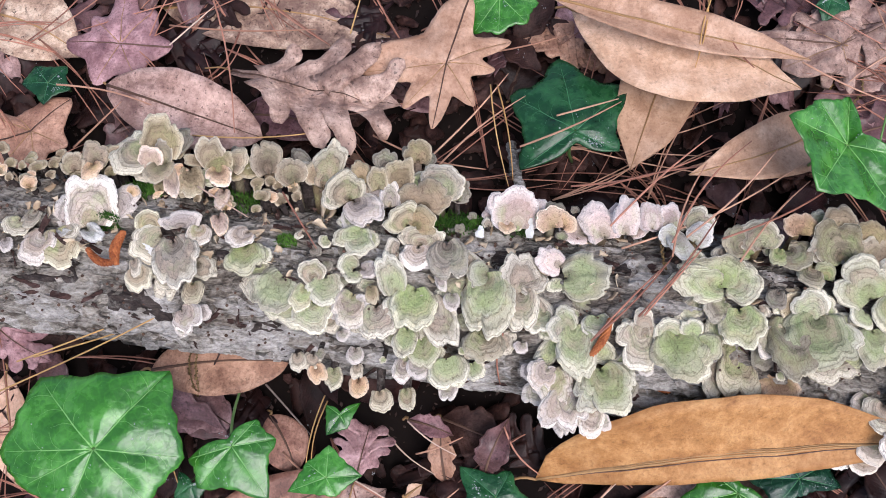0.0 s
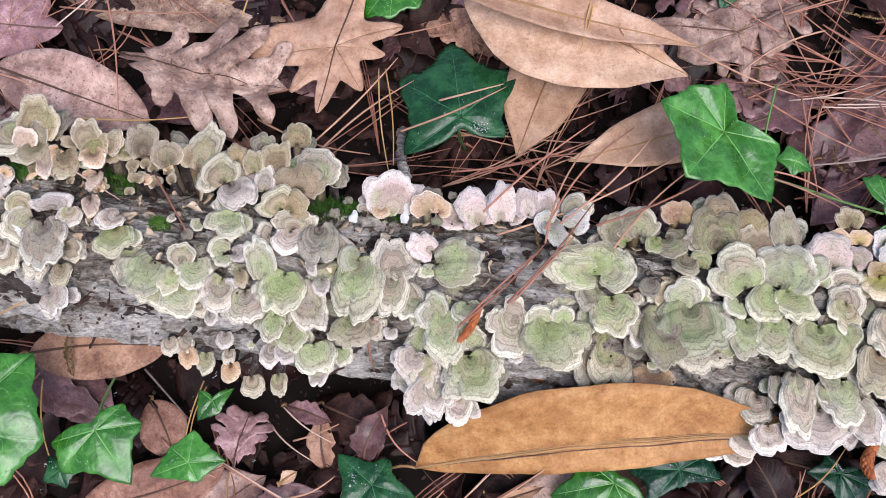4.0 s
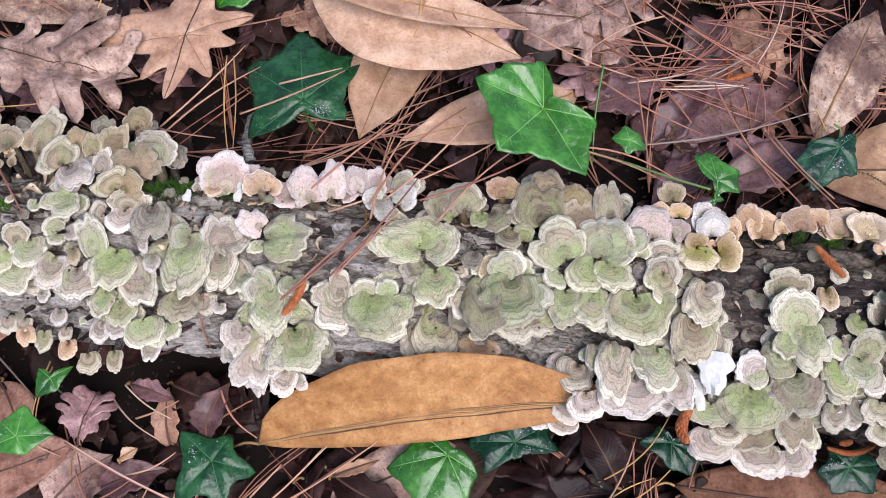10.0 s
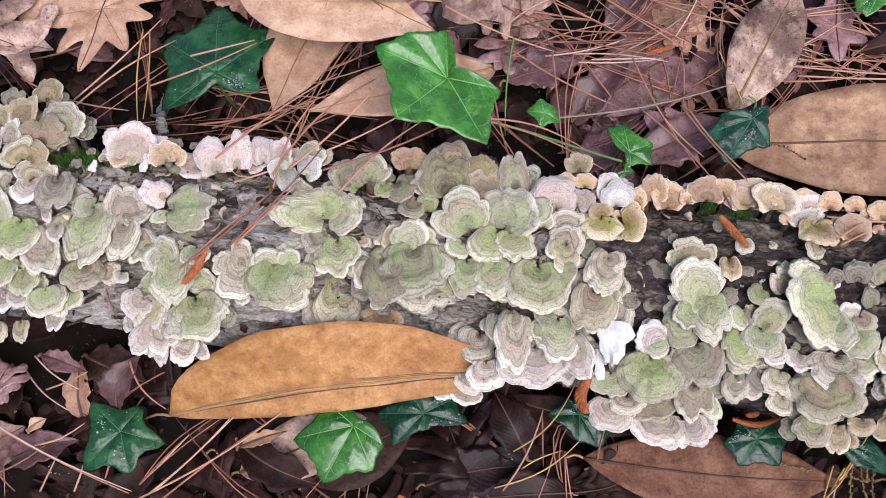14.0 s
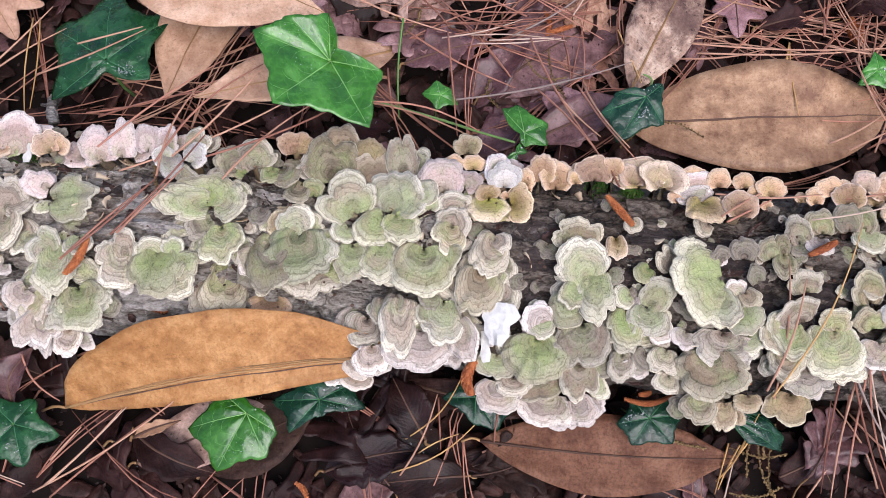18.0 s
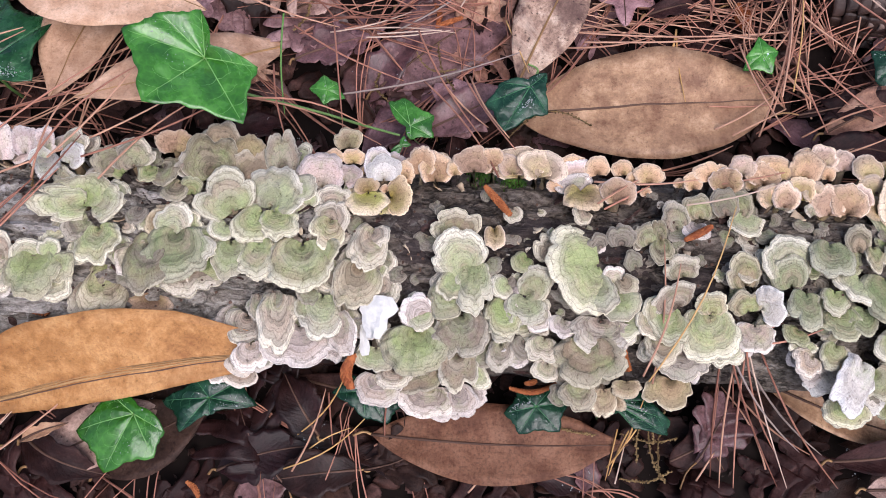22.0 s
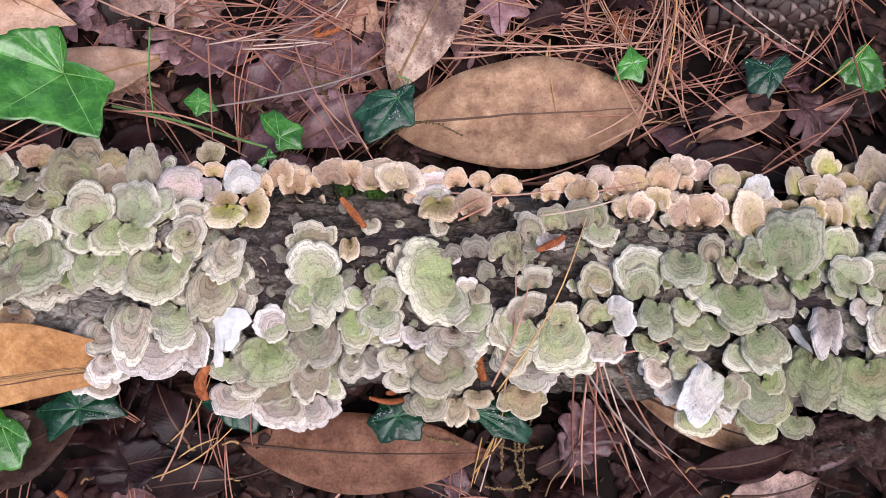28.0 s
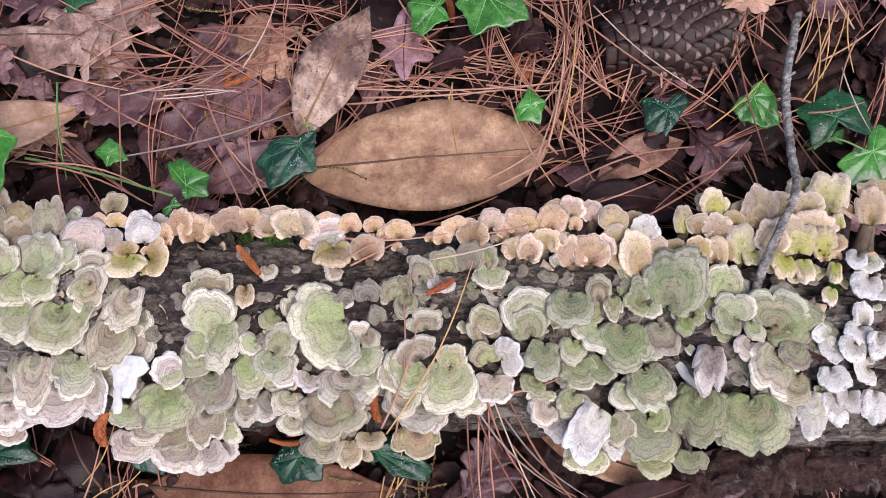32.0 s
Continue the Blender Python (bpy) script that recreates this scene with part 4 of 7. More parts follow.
def ivy_leaf(joint, lobes, tone, rise=0.0, cut=0.12, lean=0.0):
    """An ivy leaf: lobes are the heading and the length of each lobe, seen from the joint of the stalk; rise lifts their tips, cut is how deep the bays go, lean tips the blade sideways."""
    global ivy_count
    ivy_count += 1
    r = random.Random(ivy_count * 17 + 1)
    length = max(l for _, l in lobes)
    nr, na = 14, 121
    seed = ivy_count * 5.1
    lobes = sorted((a % 360, l) for a, l in lobes)
    ring = lobes + [(lobes[0][0] + 360, lobes[0][1])]
    droop = r.uniform(0.10, 0.22)

    def edge(deg):
        deg = (deg - ring[0][0]) % 360 + ring[0][0]
        for (c0, l0), (c1, l1) in zip(ring, ring[1:]):
            if c0 <= deg <= c1:
                gap = c1 - c0
                t = (deg - c0) / max(gap, 1e-6)
                if gap > 100:
                    # the notch where the stalk joins
                    w = math.sin(math.pi * t) ** 0.8
                    e = (l0 + (l1 - l0) * t) * (1 - w) + length * 0.14 * w
                else:
                    a = radians(deg - c0)
                    s0, s1 = l0 * math.sin(a), l1 * math.sin(radians(c1 - deg))
                    chord = l0 * l1 * math.sin(radians(gap)) / max(s0 + s1, 1e-6)
                    bay = min(cut, gap * cut / 60)
                    e = chord * (1 - bay * math.sin(math.pi * t) ** 2)
                    e += 0.02 * (l0 + l1) * math.sin(math.pi * t) * math.sin(3 * math.pi * t) ** 2
                return e * (1 + 0.03 * noise.noise(Vector((deg * 0.05, seed, 0))))
        return length * 0.2

    def place(u, deg):
        e = edge(deg)
        a = radians(deg)
        px, py = e * u * math.cos(a), e * u * math.sin(a)
        rr = e * u
        vein = min(abs((deg - c + 180) % 360 - 180) for c, _ in lobes)
        pz = lean * px + (rise * u if rise else -droop * rr * rr / length) + 0.10 * length * min(1, vein / 24) ** 0.7 * u * (1.25 - u)
        pz += 0.035 * length * noise.noise(Vector((px * 60, py * 60, seed))) + 0.10 * length * noise.noise(Vector((px * 22, py * 22, seed + 3))) * u
        return px, py, pz

    degs = [ring[0][0] + 360 * j / (na - 1) for j in range(na)]
    # put a column of points on every lobe tip
    for c, _ in ring:
        k = min(range(na), key=lambda i: abs(degs[i] - c))
        degs[k] = c
    top, uv = [], []
    for i in range(nr):
        u = 0.02 + 0.98 * i / (nr - 1)
        for j in range(na):
            top.append(place(u, degs[j]))
            uv.append((u, j / (na - 1)))
    v, f = sheet_solid(top, 0.0004, nr, na)
    ob = part("ivy_leaf", mesh_of("ivy_leaf", v, f, IVY[tone], uv + uv))
    m = pose(*joint, r.uniform(-4, 4), r.uniform(-4, 4), 0)
    ob.matrix_world = m
    tagged(ob, "glossy bright green lobed ivy leaf with pale veins" if tone == "bright" else "dark green wet ivy leaf with grey veins", "ivy leaf", "ivy leaves in the litter")
    for c, l in lobes:
        pts = [Vector(place(0.02 + 0.90 * k / 9, c)) + Vector((0, 0, 0.0001)) for k in range(10)]
        tv, tf = tube(pts, [(min(length, 0.045) * 0.012 + 0.0001) * (1 - 0.85 * k / 9) for k in range(10)], 4, 0.5)
        part("vein", mesh_of("vein", tv, tf, IVY_VEIN[tone]), ob)
        if length < 0.02:
            continue
        # side veins branching off towards the margin
        for k, turn in ((3, 26), (3, -26), (5, 20), (5, -20), (7, 14), (7, -14)):
            u0 = 0.02 + 0.90 * k / 9
            side = [Vector(place(u0 + (min(0.97, u0 + 0.26) - u0) * q / 5, c + turn * q / 5 * (0.6 + 0.4 * q / 5))) + Vector((0, 0, 0.0001)) for q in range(6)]
            tv, tf = tube(side, [min(length, 0.04) * 0.003 * (1 - 0.7 * q / 5) for q in range(6)], 4, 0.4)
            part("side_vein", mesh_of("side_vein", tv, tf, IVY_VEIN[tone]), ob)
    # leaf stalk down into the litter
    foot = Vector((r.uniform(-0.012, 0.012), r.uniform(-0.012, 0.012), max(0.005, joint[2] - 0.045) - joint[2]))
    sv, sf = tube([Vector((0, 0, 0)), foot * 0.3 + Vector((-0.003, 0, -0.002)), foot * 0.7 + Vector((-0.003, 0, 0)), foot], [length * 0.014 + 0.0003] * 4, 6)
    part("petiole", mesh_of("petiole", sv, sf, STEM), ob)
    # most drops cluster at two spots to imitate white glare patches
    glint_at = [(r.choice(lobes)[0] + r.uniform(-30, 30), r.uniform(0.3, 0.75)) for _ in range(2)]
    for k in range(int(length * (500 if tone == "bright" else 1700))):
        deg, u = r.uniform(0, 360), r.uniform(0.1, 0.9)
        if k % 4:
            deg, u = r.gauss(glint_at[k % 2][0], 13), r.gauss(glint_at[k % 2][1], 0.10)
        p = m @ Vector(place(max(0.08, min(0.92, u)), deg))
        drops.add(*drop_shape(p - Vector((0, 0, 0.0001)), r.uniform(0.0002, 0.0005) * (1 if r.random() < 0.92 else 2.0)))
    return ob


# ---- needles, cones, catkins ----
def curved(a, b, bow, n=9):
    a, b = Vector(a), Vector(b)
    side = (b - a).cross(Vector((0, 0, 1))).normalized()
    return [a.lerp(b, k / (n - 1)) + side * bow * math.sin(math.pi * k / (n - 1)) + Vector((0, 0, abs(bow) * 0.5 * math.sin(math.pi * k / (n - 1)))) for k in range(n)]


NEEDLE_WORDS = {"red": "thin red-brown fallen pine needle", "tan": "thin tan fallen pine needle", "yellow": "straw-yellow dry pine needle", "pale": "bleached pale pine needle", "grey": "grey weathered pine needle", "green": "thin green grass blade standing up"}


def needle(a, b, bow, tone):
    pts = curved(a, b, bow)
    v, f = tube(pts, [(0.00058 if tone in ("yellow", "pale") else 0.00072) * (1 - 0.5 * (k / 8) ** 3) for k in range(9)], 5)
    ob = part("pine_needle" if tone != "green" else "grass_blade", mesh_of("pine_needle", v, f, NEEDLE[tone]))
    return tagged(ob, NEEDLE_WORDS[tone], "pine needle" if tone != "green" else "grass", "pine needles")


def pollen_cone(a, b, width):
    """A spent male pine cone: a spindle of small overlapping scales."""
    a, b = Vector(a), Vector(b)
    d, length = (b - a).normalized(), (b - a).length
    s = d.cross(Vector((0, 0, 1))).normalized()
    u = s.cross(d)
    n = 10
    bow = length * random.Random(int(abs(a.x) * 1e5)).uniform(-0.2, 0.2)

    def spine(t):
        return a + d * length * t + s * bow * math.sin(math.pi * t)

    v, f = tube([spine(k / n) for k in range(n + 1)], [width * 0.31 * math.sin(math.pi * (0.12 + 0.80 * k / n)) ** 0.6 for k in range(n + 1)], 8)
    ob = part("pollen_cone", mesh_of("pollen_cone", v, f, CONE_RED))
    heap = Heap()
    rows = max(8, int(length / 0.0016))
    for k in range(rows):
        t = k / rows
        rad = width * 0.34 * math.sin(math.pi * (0.12 + 0.80 * t)) ** 0.6
        for q in range(8):
            ang = 2 * math.pi * (q + 0.5 * (k % 2)) / 8
            o = s * math.cos(ang) + u * math.sin(ang)
            w = s * -math.sin(ang) + u * math.cos(ang)
            c = spine(t) + o * rad
            h = width * 0.14
            heap.add([c - w * h - d * h, c + w * h - d * h, c + w * h * 0.6 + d * h * 1.3 + o * h * 0.5, c - w * h * 0.6 + d * h * 1.3 + o * h * 0.5, c + o * h * 0.9 + d * h * 0.6, c - o * h], [(0, 1, 4), (1, 2, 4), (2, 3, 4), (3, 0, 4), (1, 0, 5), (2, 1, 5), (3, 2, 5), (0, 3, 5)])
    part("scale_coat", mesh_of("scale_coat", heap.v, heap.f, CONE_RED, smooth=False), ob)
    return tagged(ob, "orange-brown spent pine pollen cone", "pollen cone", "spent pollen cones")


def oak_catkin(a, b, bow):
    pts = curved(a, b, bow, 24)
    v, f = tube(pts, [0.0004] * 24, 4)
    ob = part("oak_catkin", mesh_of("oak_catkin", v, f, CATKIN))
    heap = Heap()
    r = random.Random(int(abs(a[0]) * 1e4))
    for p in pts:
        for _ in range(2):
            c = Vector(p) + Vector((r.uniform(-1, 1), r.uniform(-1, 1), r.uniform(-0.4, 1))) * 0.0009
            heap.add(*drop_shape(c, r.uniform(0.0004, 0.0009)))
    part("flower_string", mesh_of("flower_string", heap.v, heap.f, CATKIN), ob)
    return tagged(ob, "dry beaded oak catkin string on litter", "catkin", "oak catkins")


# ---- moss, sticks, chips, the pine cone ----
def moss_patch(x, y, radius):
    heap = Heap()
    r = random.Random(int(x * 1e4) + 77)
    for _ in range(int(420 * min(1.5, radius / 0.01))):
        a, q = r.uniform(0, 6.283), radius * math.sqrt(r.random()) * (0.7 + 0.5 * r.random())
        px, py = x + q * math.cos(a) * 1.2, y + q * math.sin(a) * 0.7
        d = max(-0.98, min(0.98, (py - log_y(px)) / (LOG_R * log_wide(px))))
        p = log_point(px, math.acos(d), 0.002 + 0.004 * max(0, 1 - (q / radius) ** 2))
        h = r.uniform(0.0015, 0.0040)
        tip = p + Vector((r.uniform(-0.6, 0.6), r.uniform(-0.6, 0.6) + d * 0.6, 1)) * h
        w = Vector((r.uniform(-1, 1), r.uniform(-1, 1), 0)).normalized() * 0.00045
        w2 = Vector((-w.y, w.x, 0))
        heap.add([p + w, p + w2, p - w, p - w2, tip], [(0, 1, 4), (1, 2, 4), (2, 3, 4), (3, 0, 4), (3, 2, 1, 0)])
    ob = part("moss", mesh_of("moss", heap.v, heap.f, MOSS, smooth=False))
    return tagged(ob, "small cushion of bright green moss on bark", "moss", "moss cushions on the log", "stuff")


def smooth_line(points, n=40):
    pts = [Vector(p) for p in points]
    out = []
    for k in range(n):
        t = k / (n - 1) * (len(pts) - 1)
        i = min(int(t), len(pts) - 2)
        f = t - i
        p0, p1, p2, p3 = pts[max(i - 1, 0)], pts[i], pts[i + 1], pts[min(i + 2, len(pts) - 1)]
        out.append(0.5 * ((2 * p1) + (p2 - p0) * f + (2 * p0 - 5 * p1 + 4 * p2 - p3) * f * f + (3 * p1 - p0 - 3 * p2 + p3) * f ** 3))
    return out


def knobbly(points, r0, r1, mat, name, sides=10, rough=0.12, n=40):
    line = smooth_line(points, n)
    v, f = tube(line, [r0 + (r1 - r0) * k / (n - 1) for k in range(n)], sides)
    v = [p + (p - line[k // sides]) * rough * (noise.noise(p * 160) + noise.noise(p * 420)) for k, p in enumerate(v)]
    return mesh_of(name, v, f, mat)


def bare_stick(points, r0, r1):
    ob = part("stick", knobbly(points, r0, r1, TWIG, "stick", 14, 0.28, 130))
    line = smooth_line(points)
    for k in (9, 17, 26):
        d = Vector((0.7, 0.1, 0.5)).normalized() * (1 if k % 2 else -1)
        d.z = abs(d.z)
        v, f = tube([line[k], line[k] + d * r0 * 1.5, line[k] + d * r0 * 2.1], [r0 * 0.5, r0 * 0.36, r0 * 0.3], 7)
        part("knot", mesh_of("knot", v, f, TWIG), ob)
    return tagged(ob, "bare grey lichened twig standing in the litter", "twig")


def ivy_stem(points, r):
    ob = part("ivy_vine", knobbly(points, r, r * 0.8, STEM, "ivy_stem", 6, 0.05, 24))
    return tagged(ob, "thin green creeping ivy stem", "ivy stem")


def rotten_branch(points, r):
    ob = part("rotten_branch", knobbly(points, r, r, RED_BARK, "rotten_branch", 32, 0.36, 110))
    line = smooth_line(points, 60)
    rr = random.Random(int(points[0][0] * 1e4))
    for k in range(9):
        # loose strips of bark along the branch
        i0, n, a0, da = rr.randrange(2, 44), rr.randrange(6, 14), radians(rr.uniform(30, 120)), rr.uniform(0.25, 0.6)
        strip = []
        for i in range(n):
            for j in range(4):
                ang = a0 + da * (j / 3 - 0.5) * (1 - 0.5 * abs(2 * i / (n - 1) - 1) ** 2)
                out = r * (1.12 + 0.16 * noise.noise(Vector((i * 0.7, j * 0.9, k))))
                strip.append(line[i0 + i] + Vector((0, math.cos(ang) * out, math.sin(ang) * out)))
        sv, sf = sheet_solid(strip, r * 0.08, n, 4)
        part("bark_strip", mesh_of("bark_strip", sv, sf, RED_BARK if k % 3 else DARK_BARK), ob)
    return tagged(ob, "dark reddish rotten branch on the ground", "branch")


def white_chip(at, heading, length, width):
    r = random.Random(int(at[0] * 1e4))
    nu, nv = 9, 7
    pts = []
    for i in range(nu):
        s = i / (nu - 1)
        for j in range(nv):
            q = 2 * j / (nv - 1) - 1
            w = width * (1.0 - 0.62 * s + 0.28 * noise.noise(Vector((s * 5, at[0] * 40, q * 0.4)))) * (0.55 + 0.45 * min(1, s * 4))
            pts.append((length * 2 * (s - 0.5), q * w, width * (0.22 * noise.noise(Vector((s * 3.5, q * 2.5, at[0] * 30))) - 0.15 * q * q)))
    v, f = sheet_solid(pts, width * 0.16, nu, nv)
    ob = part("white_chip", mesh_of("white_chip", v, f, CHIP, smooth=False))
    ob.matrix_world = pose(*at, 0, 0, heading)
    return tagged(ob, "chalky white broken piece of old fungus", "fungus piece")


def pine_cone(at, half, radius, heading):
    core_v, core_f = tube([(half * (2 * k / 16 - 1), 0, 0) for k in range(17)], [radius * 0.78 * math.sin(math.pi * (0.08 + 0.84 * k / 16)) ** 0.6 for k in range(17)], 16)
    ob = part("pine_cone", mesh_of("pine_cone", core_v, core_f, SCALE_BROWN))
    ob.matrix_world = pose(at[0], at[1], at[2], 0, 0, heading)
    s = half * 0.15
    grid = [(s * (1.75 * i / 6 - 0.75), s * 0.95 * (2 * j / 6 - 1) * math.sqrt(1 - 0.97 * (i / 6) ** 2.4), s * (0.42 * i / 6 + 0.16 * (1 - (2 * j / 6 - 1) ** 2))) for i in range(7) for j in range(7)]
    sv, sf = sheet_solid(grid, s * 0.32, 7, 7)
    scale_me = mesh_of("scale", sv, sf, SCALE_BROWN)
    tv, tf = sheet_solid([(s * (0.50 * i / 3), s * 0.42 * (2 * j / 4 - 1) * math.sqrt(1 - 0.9 * (i / 3) ** 2), s * (0.14 * math.sin(math.pi * j / 4) + 0.12 * i / 3)) for i in range(4) for j in range(5)], s * 0.12, 4, 5)
    tip_me = mesh_of("scale_tip", tv, tf, SCALE_TIP)
    rows = 13
    for k in range(rows):
        t = (k + 0.6) / rows
        rad = radius * 0.84 * math.sin(math.pi * (0.10 + 0.80 * t)) ** 0.6
        count = max(6, int(2 * math.pi * rad / (s * 1.75)))
        for q in range(count):
            ang = 2 * math.pi * (q + 0.5 * (k % 2)) / count
            if math.sin(ang) < -0.55:
                continue
            sc = part("scale", scale_me, ob)
            sc.matrix_local = Matrix.Translation((half * (2 * t - 1) * 0.97, rad * math.cos(ang), rad * math.sin(ang))) @ Matrix.Rotation(ang - math.pi / 2, 4, "X")
            pr = part("scale_tip", tip_me, sc)
            pr.matrix_local = Matrix.Translation((s * 0.42, 0, s * 0.46))
    return tagged(ob, "closed brown pine cone with overlapping scales", "pine cone")


# ---- bracket fungi on the log: x, y, heading, reach, width, look ----
bracket(-.2208, .1372, 98, .0298, .0335, 'w')
bracket(-.2359, .1735, 112, .0120, .0137, 'b')
bracket(-.2228, .1768, 102, .0151, .0145, 'b')
bracket(-.1934, .1893, -141, .0197, .0274, 'y')
bracket(-.1815, .1828, 99, .0271, .0255, 'b')
bracket(-.1867, .1758, 102, .0156, .0130, 'n')
bracket(-.1783, .1779, 103, .0169, .0101, 'b')
bracket(-.1793, .1799, -107, .0159, .0163, 'b')
bracket(-.1749, .1738, -72, .0209, .0090, 'n')
bracket(-.1624, .1747, -77, .0196, .0163, 'b')
bracket(-.1661, .1755, -133, .0086, .0101, 'n')
bracket(-.1484, .1781, 105, .0180, .0174, 'b')
bracket(-.1466, .1720, 61, .0151, .0173, 'b')
bracket(-.1353, .1741, 64, .0148, .0145, 'b')
bracket(-.2647, .1409, -113, .0114, .0159, 'y')
bracket(-.2494, .1317, -107, .0190, .0218, 'w')
bracket(-.2415, .1335, -68, .0237, .0232, 'y')
bracket(-.2373, .1335, -14, .0099, .0106, 'y')
bracket(-.2225, .1335, -32, .0159, .0099, 'P')
bracket(-.1810, .1335, 128, .0127, .0148, 'y')
bracket(-.1642, .1347, 92, .0099, .0233, 'w')
bracket(-.1530, .1354, -82, .0121, .0141, 'w')
bracket(-.1754, .1299, -143, .0196, .0218, 'y')
bracket(-.1680, .1262, -71, .0310, .0274, 'y')
bracket(-.1529, .1118, -31, .0113, .0132, 'y')
bracket(-.1893, .1083, -68, .0146, .0153, 'y')
bracket(-.1915, .1143, -72, .0105, .0077, 'y')
bracket(-.1698, .1030, -90, .0076, .0122, 'y')
bracket(-.1539, .0995, -87, .0129, .0132, 'y')
bracket(-.1600, .0829, -46, .0143, .0172, 'w')
bracket(-.1413, .1429, -69, .0148, .0089, 'n')
bracket(-.1443, .1740, -73, .0134, .0145, 'n')
bracket(-.1393, .1601, -89, .0136, .0079, 'n')
bracket(-.2240, .1776, -86, .0108, .0127, 'n')
bracket(-.2106, .1838, 136, .0079, .0109, 'b')
bracket(-.2735, .1280, -66, .0092, .0070, 'w')
bracket(-.2566, .1464, -102, .0121, .0092, 'd')
bracket(-.1117, .1722, 103, .0205, .0188, 'b')
bracket(-.0950, .1655, 106, .0152, .0187, 'b')
bracket(-.0769, .1624, 77, .0306, .0198, 'y')
bracket(-.0808, .1672, 117, .0126, .0130, 'b')
bracket(-.0593, .1538, 115, .0161, .0257, 'y')
bracket(-.0568, .1539, -45, .0212, .0214, 'w')
bracket(-.0410, .1614, 94, .0151, .0129, 'b')
bracket(-.0273, .1607, 87, .0205, .0172, 'b')
bracket(-.0519, .1665, 99, .0134, .0108, 'b')
bracket(-.0371, .1769, 95, .0106, .0146, 'd')
bracket(-.0161, .1812, 91, .0144, .0168, 'b')
bracket(-.0032, .1588, 65, .0174, .0273, 'd')
bracket(-.0335, .1489, 91, .0158, .0121, 'w')
bracket(-.0121, .1463, 85, .0184, .0292, 'b')
bracket(-.0226, .1364, 127, .0119, .0219, 'y')
bracket(-.0173, .1349, 52, .0125, .0212, 'b')
bracket(-.0137, .1238, 90, .0119, .0267, 'y')
bracket(-.0154, .1227, -89, .0148, .0210, 'w')
bracket(-.0276, .1201, 177, .0073, .0147, 'y')
bracket(.0021, .1246, -82, .0240, .0225, 'y')
bracket(-.0507, .1326, -159, .0173, .0120, 'g')
bracket(-.0543, .1326, -79, .0157, .0176, 'g')
bracket(-.0553, .1082, 134, .0094, .0132, 'g')
bracket(-.0552, .1065, -96, .0067, .0111, 'g')
bracket(-.0501, .1082, -8, .0104, .0104, 'w')
bracket(-.0794, .1015, 107, .0117, .0153, 'y')
bracket(-.0986, .1037, -125, .0232, .0285, 'g')
bracket(-.1211, .1318, -144, .0124, .0162, 'w')
bracket(-.1223, .1237, -89, .0184, .0231, 'g')
bracket(-.1151, .1201, -41, .0094, .0105, 'g')
bracket(-.0725, .1040, -87, .0167, .0215, 'g')
bracket(-.0844, .0970, -111, .0150, .0131, 'g')
bracket(-.0790, .0883, -97, .0188, .0235, 'g')
bracket(-.0549, .0924, -103, .0200, .0193, 'w')
bracket(-.0530, .0855, 26, .0074, .0090, 'w')
bracket(-.0410, .0848, -85, .0193, .0207, 'y')
bracket(-.0283, .0924, 108, .0230, .0159, 'g')
bracket(-.0169, .0959, -97, .0257, .0263, 'g')
bracket(-.0238, .0872, -144, .0112, .0172, 'g')
bracket(-.0083, .0906, -67, .0321, .0214, 'y')
bracket(-.0066, .0906, -129, .0093, .0110, 'y')
bracket(-.0219, .0711, -99, .0157, .0137, 'g')
bracket(-.0133, .0650, -77, .0161, .0178, 'g')
bracket(.0020, .0532, -78, .0156, .0225, 'g')
bracket(-.0235, .0516, -106, .0119, .0109, 'w')
bracket(-.0150, .0532, -90, .0108, .0130, 'w')
bracket(-.0446, .0976, -79, .0110, .0076, 'b')
bracket(.0055, .0924, -90, .0107, .0090, 'w')
bracket(-.0031, .1047, -70, .0102, .0062, 'w')
bracket(-.0922, .0587, -78, .0109, .0093, 'y', .0200)
bracket(-.0807, .0510, -68, .0106, .0103, 'n', .0200)
bracket(-.0540, .0517, -89, .0084, .0071, 'y', .0200)
bracket(-.0820, .0581, -104, .0097, .0122, 'y', .0200)
bracket(-.0691, .0496, -90, .0121, .0108, 'y', .0200)
bracket(-.0534, .0432, -85, .0107, .0115, 'n', .0200)
bracket(-.0400, .0355, -79, .0122, .0129, 'y', .0200)
bracket(-.0237, .0375, -80, .0136, .0097, 'y', .0200)
bracket(.0042, .0424, -99, .0124, .0113, 'w', .0120)
bracket(-.0541, .0610, -93, .0097, .0092, 'w', .0100)
bracket(.0475, .1353, 99, .0241, .0289, 'p')
bracket(.0414, .1442, 132, .0156, .0153, 'p')
bracket(.0400, .1381, -96, .0077, .0094, 'n')
bracket(.0691, .1349, 105, .0148, .0166, 'n')
bracket(.0746, .1349, 58, .0113, .0130, 'n')
bracket(.1019, .1286, 107, .0223, .0238, 'p')
bracket(.1144, .1303, 85, .0211, .0166, 'p')
bracket(.1313, .1341, 95, .0164, .0152, 'p')
bracket(.1433, .1339, 96, .0156, .0130, 'p')
bracket(.1578, .1337, 63, .0150, .0167, 'y')
bracket(.1444, .1319, -75, .0178, .0130, 'P')
bracket(.1437, .1264, 130, .0095, .0130, 'P')
bracket(.1577, .1262, 52, .0124, .0144, 'P')
bracket(.0750, .1023, 2, .0255, .0277, 'g')
bracket(.0722, .1098, 155, .0142, .0164, 'p')
bracket(.0733, .0994, -163, .0088, .0078, 'g')
bracket(.0262, .1057, -87, .0391, .0305, 'g')
bracket(.0274, .1046, -178, .0117, .0170, 'g')
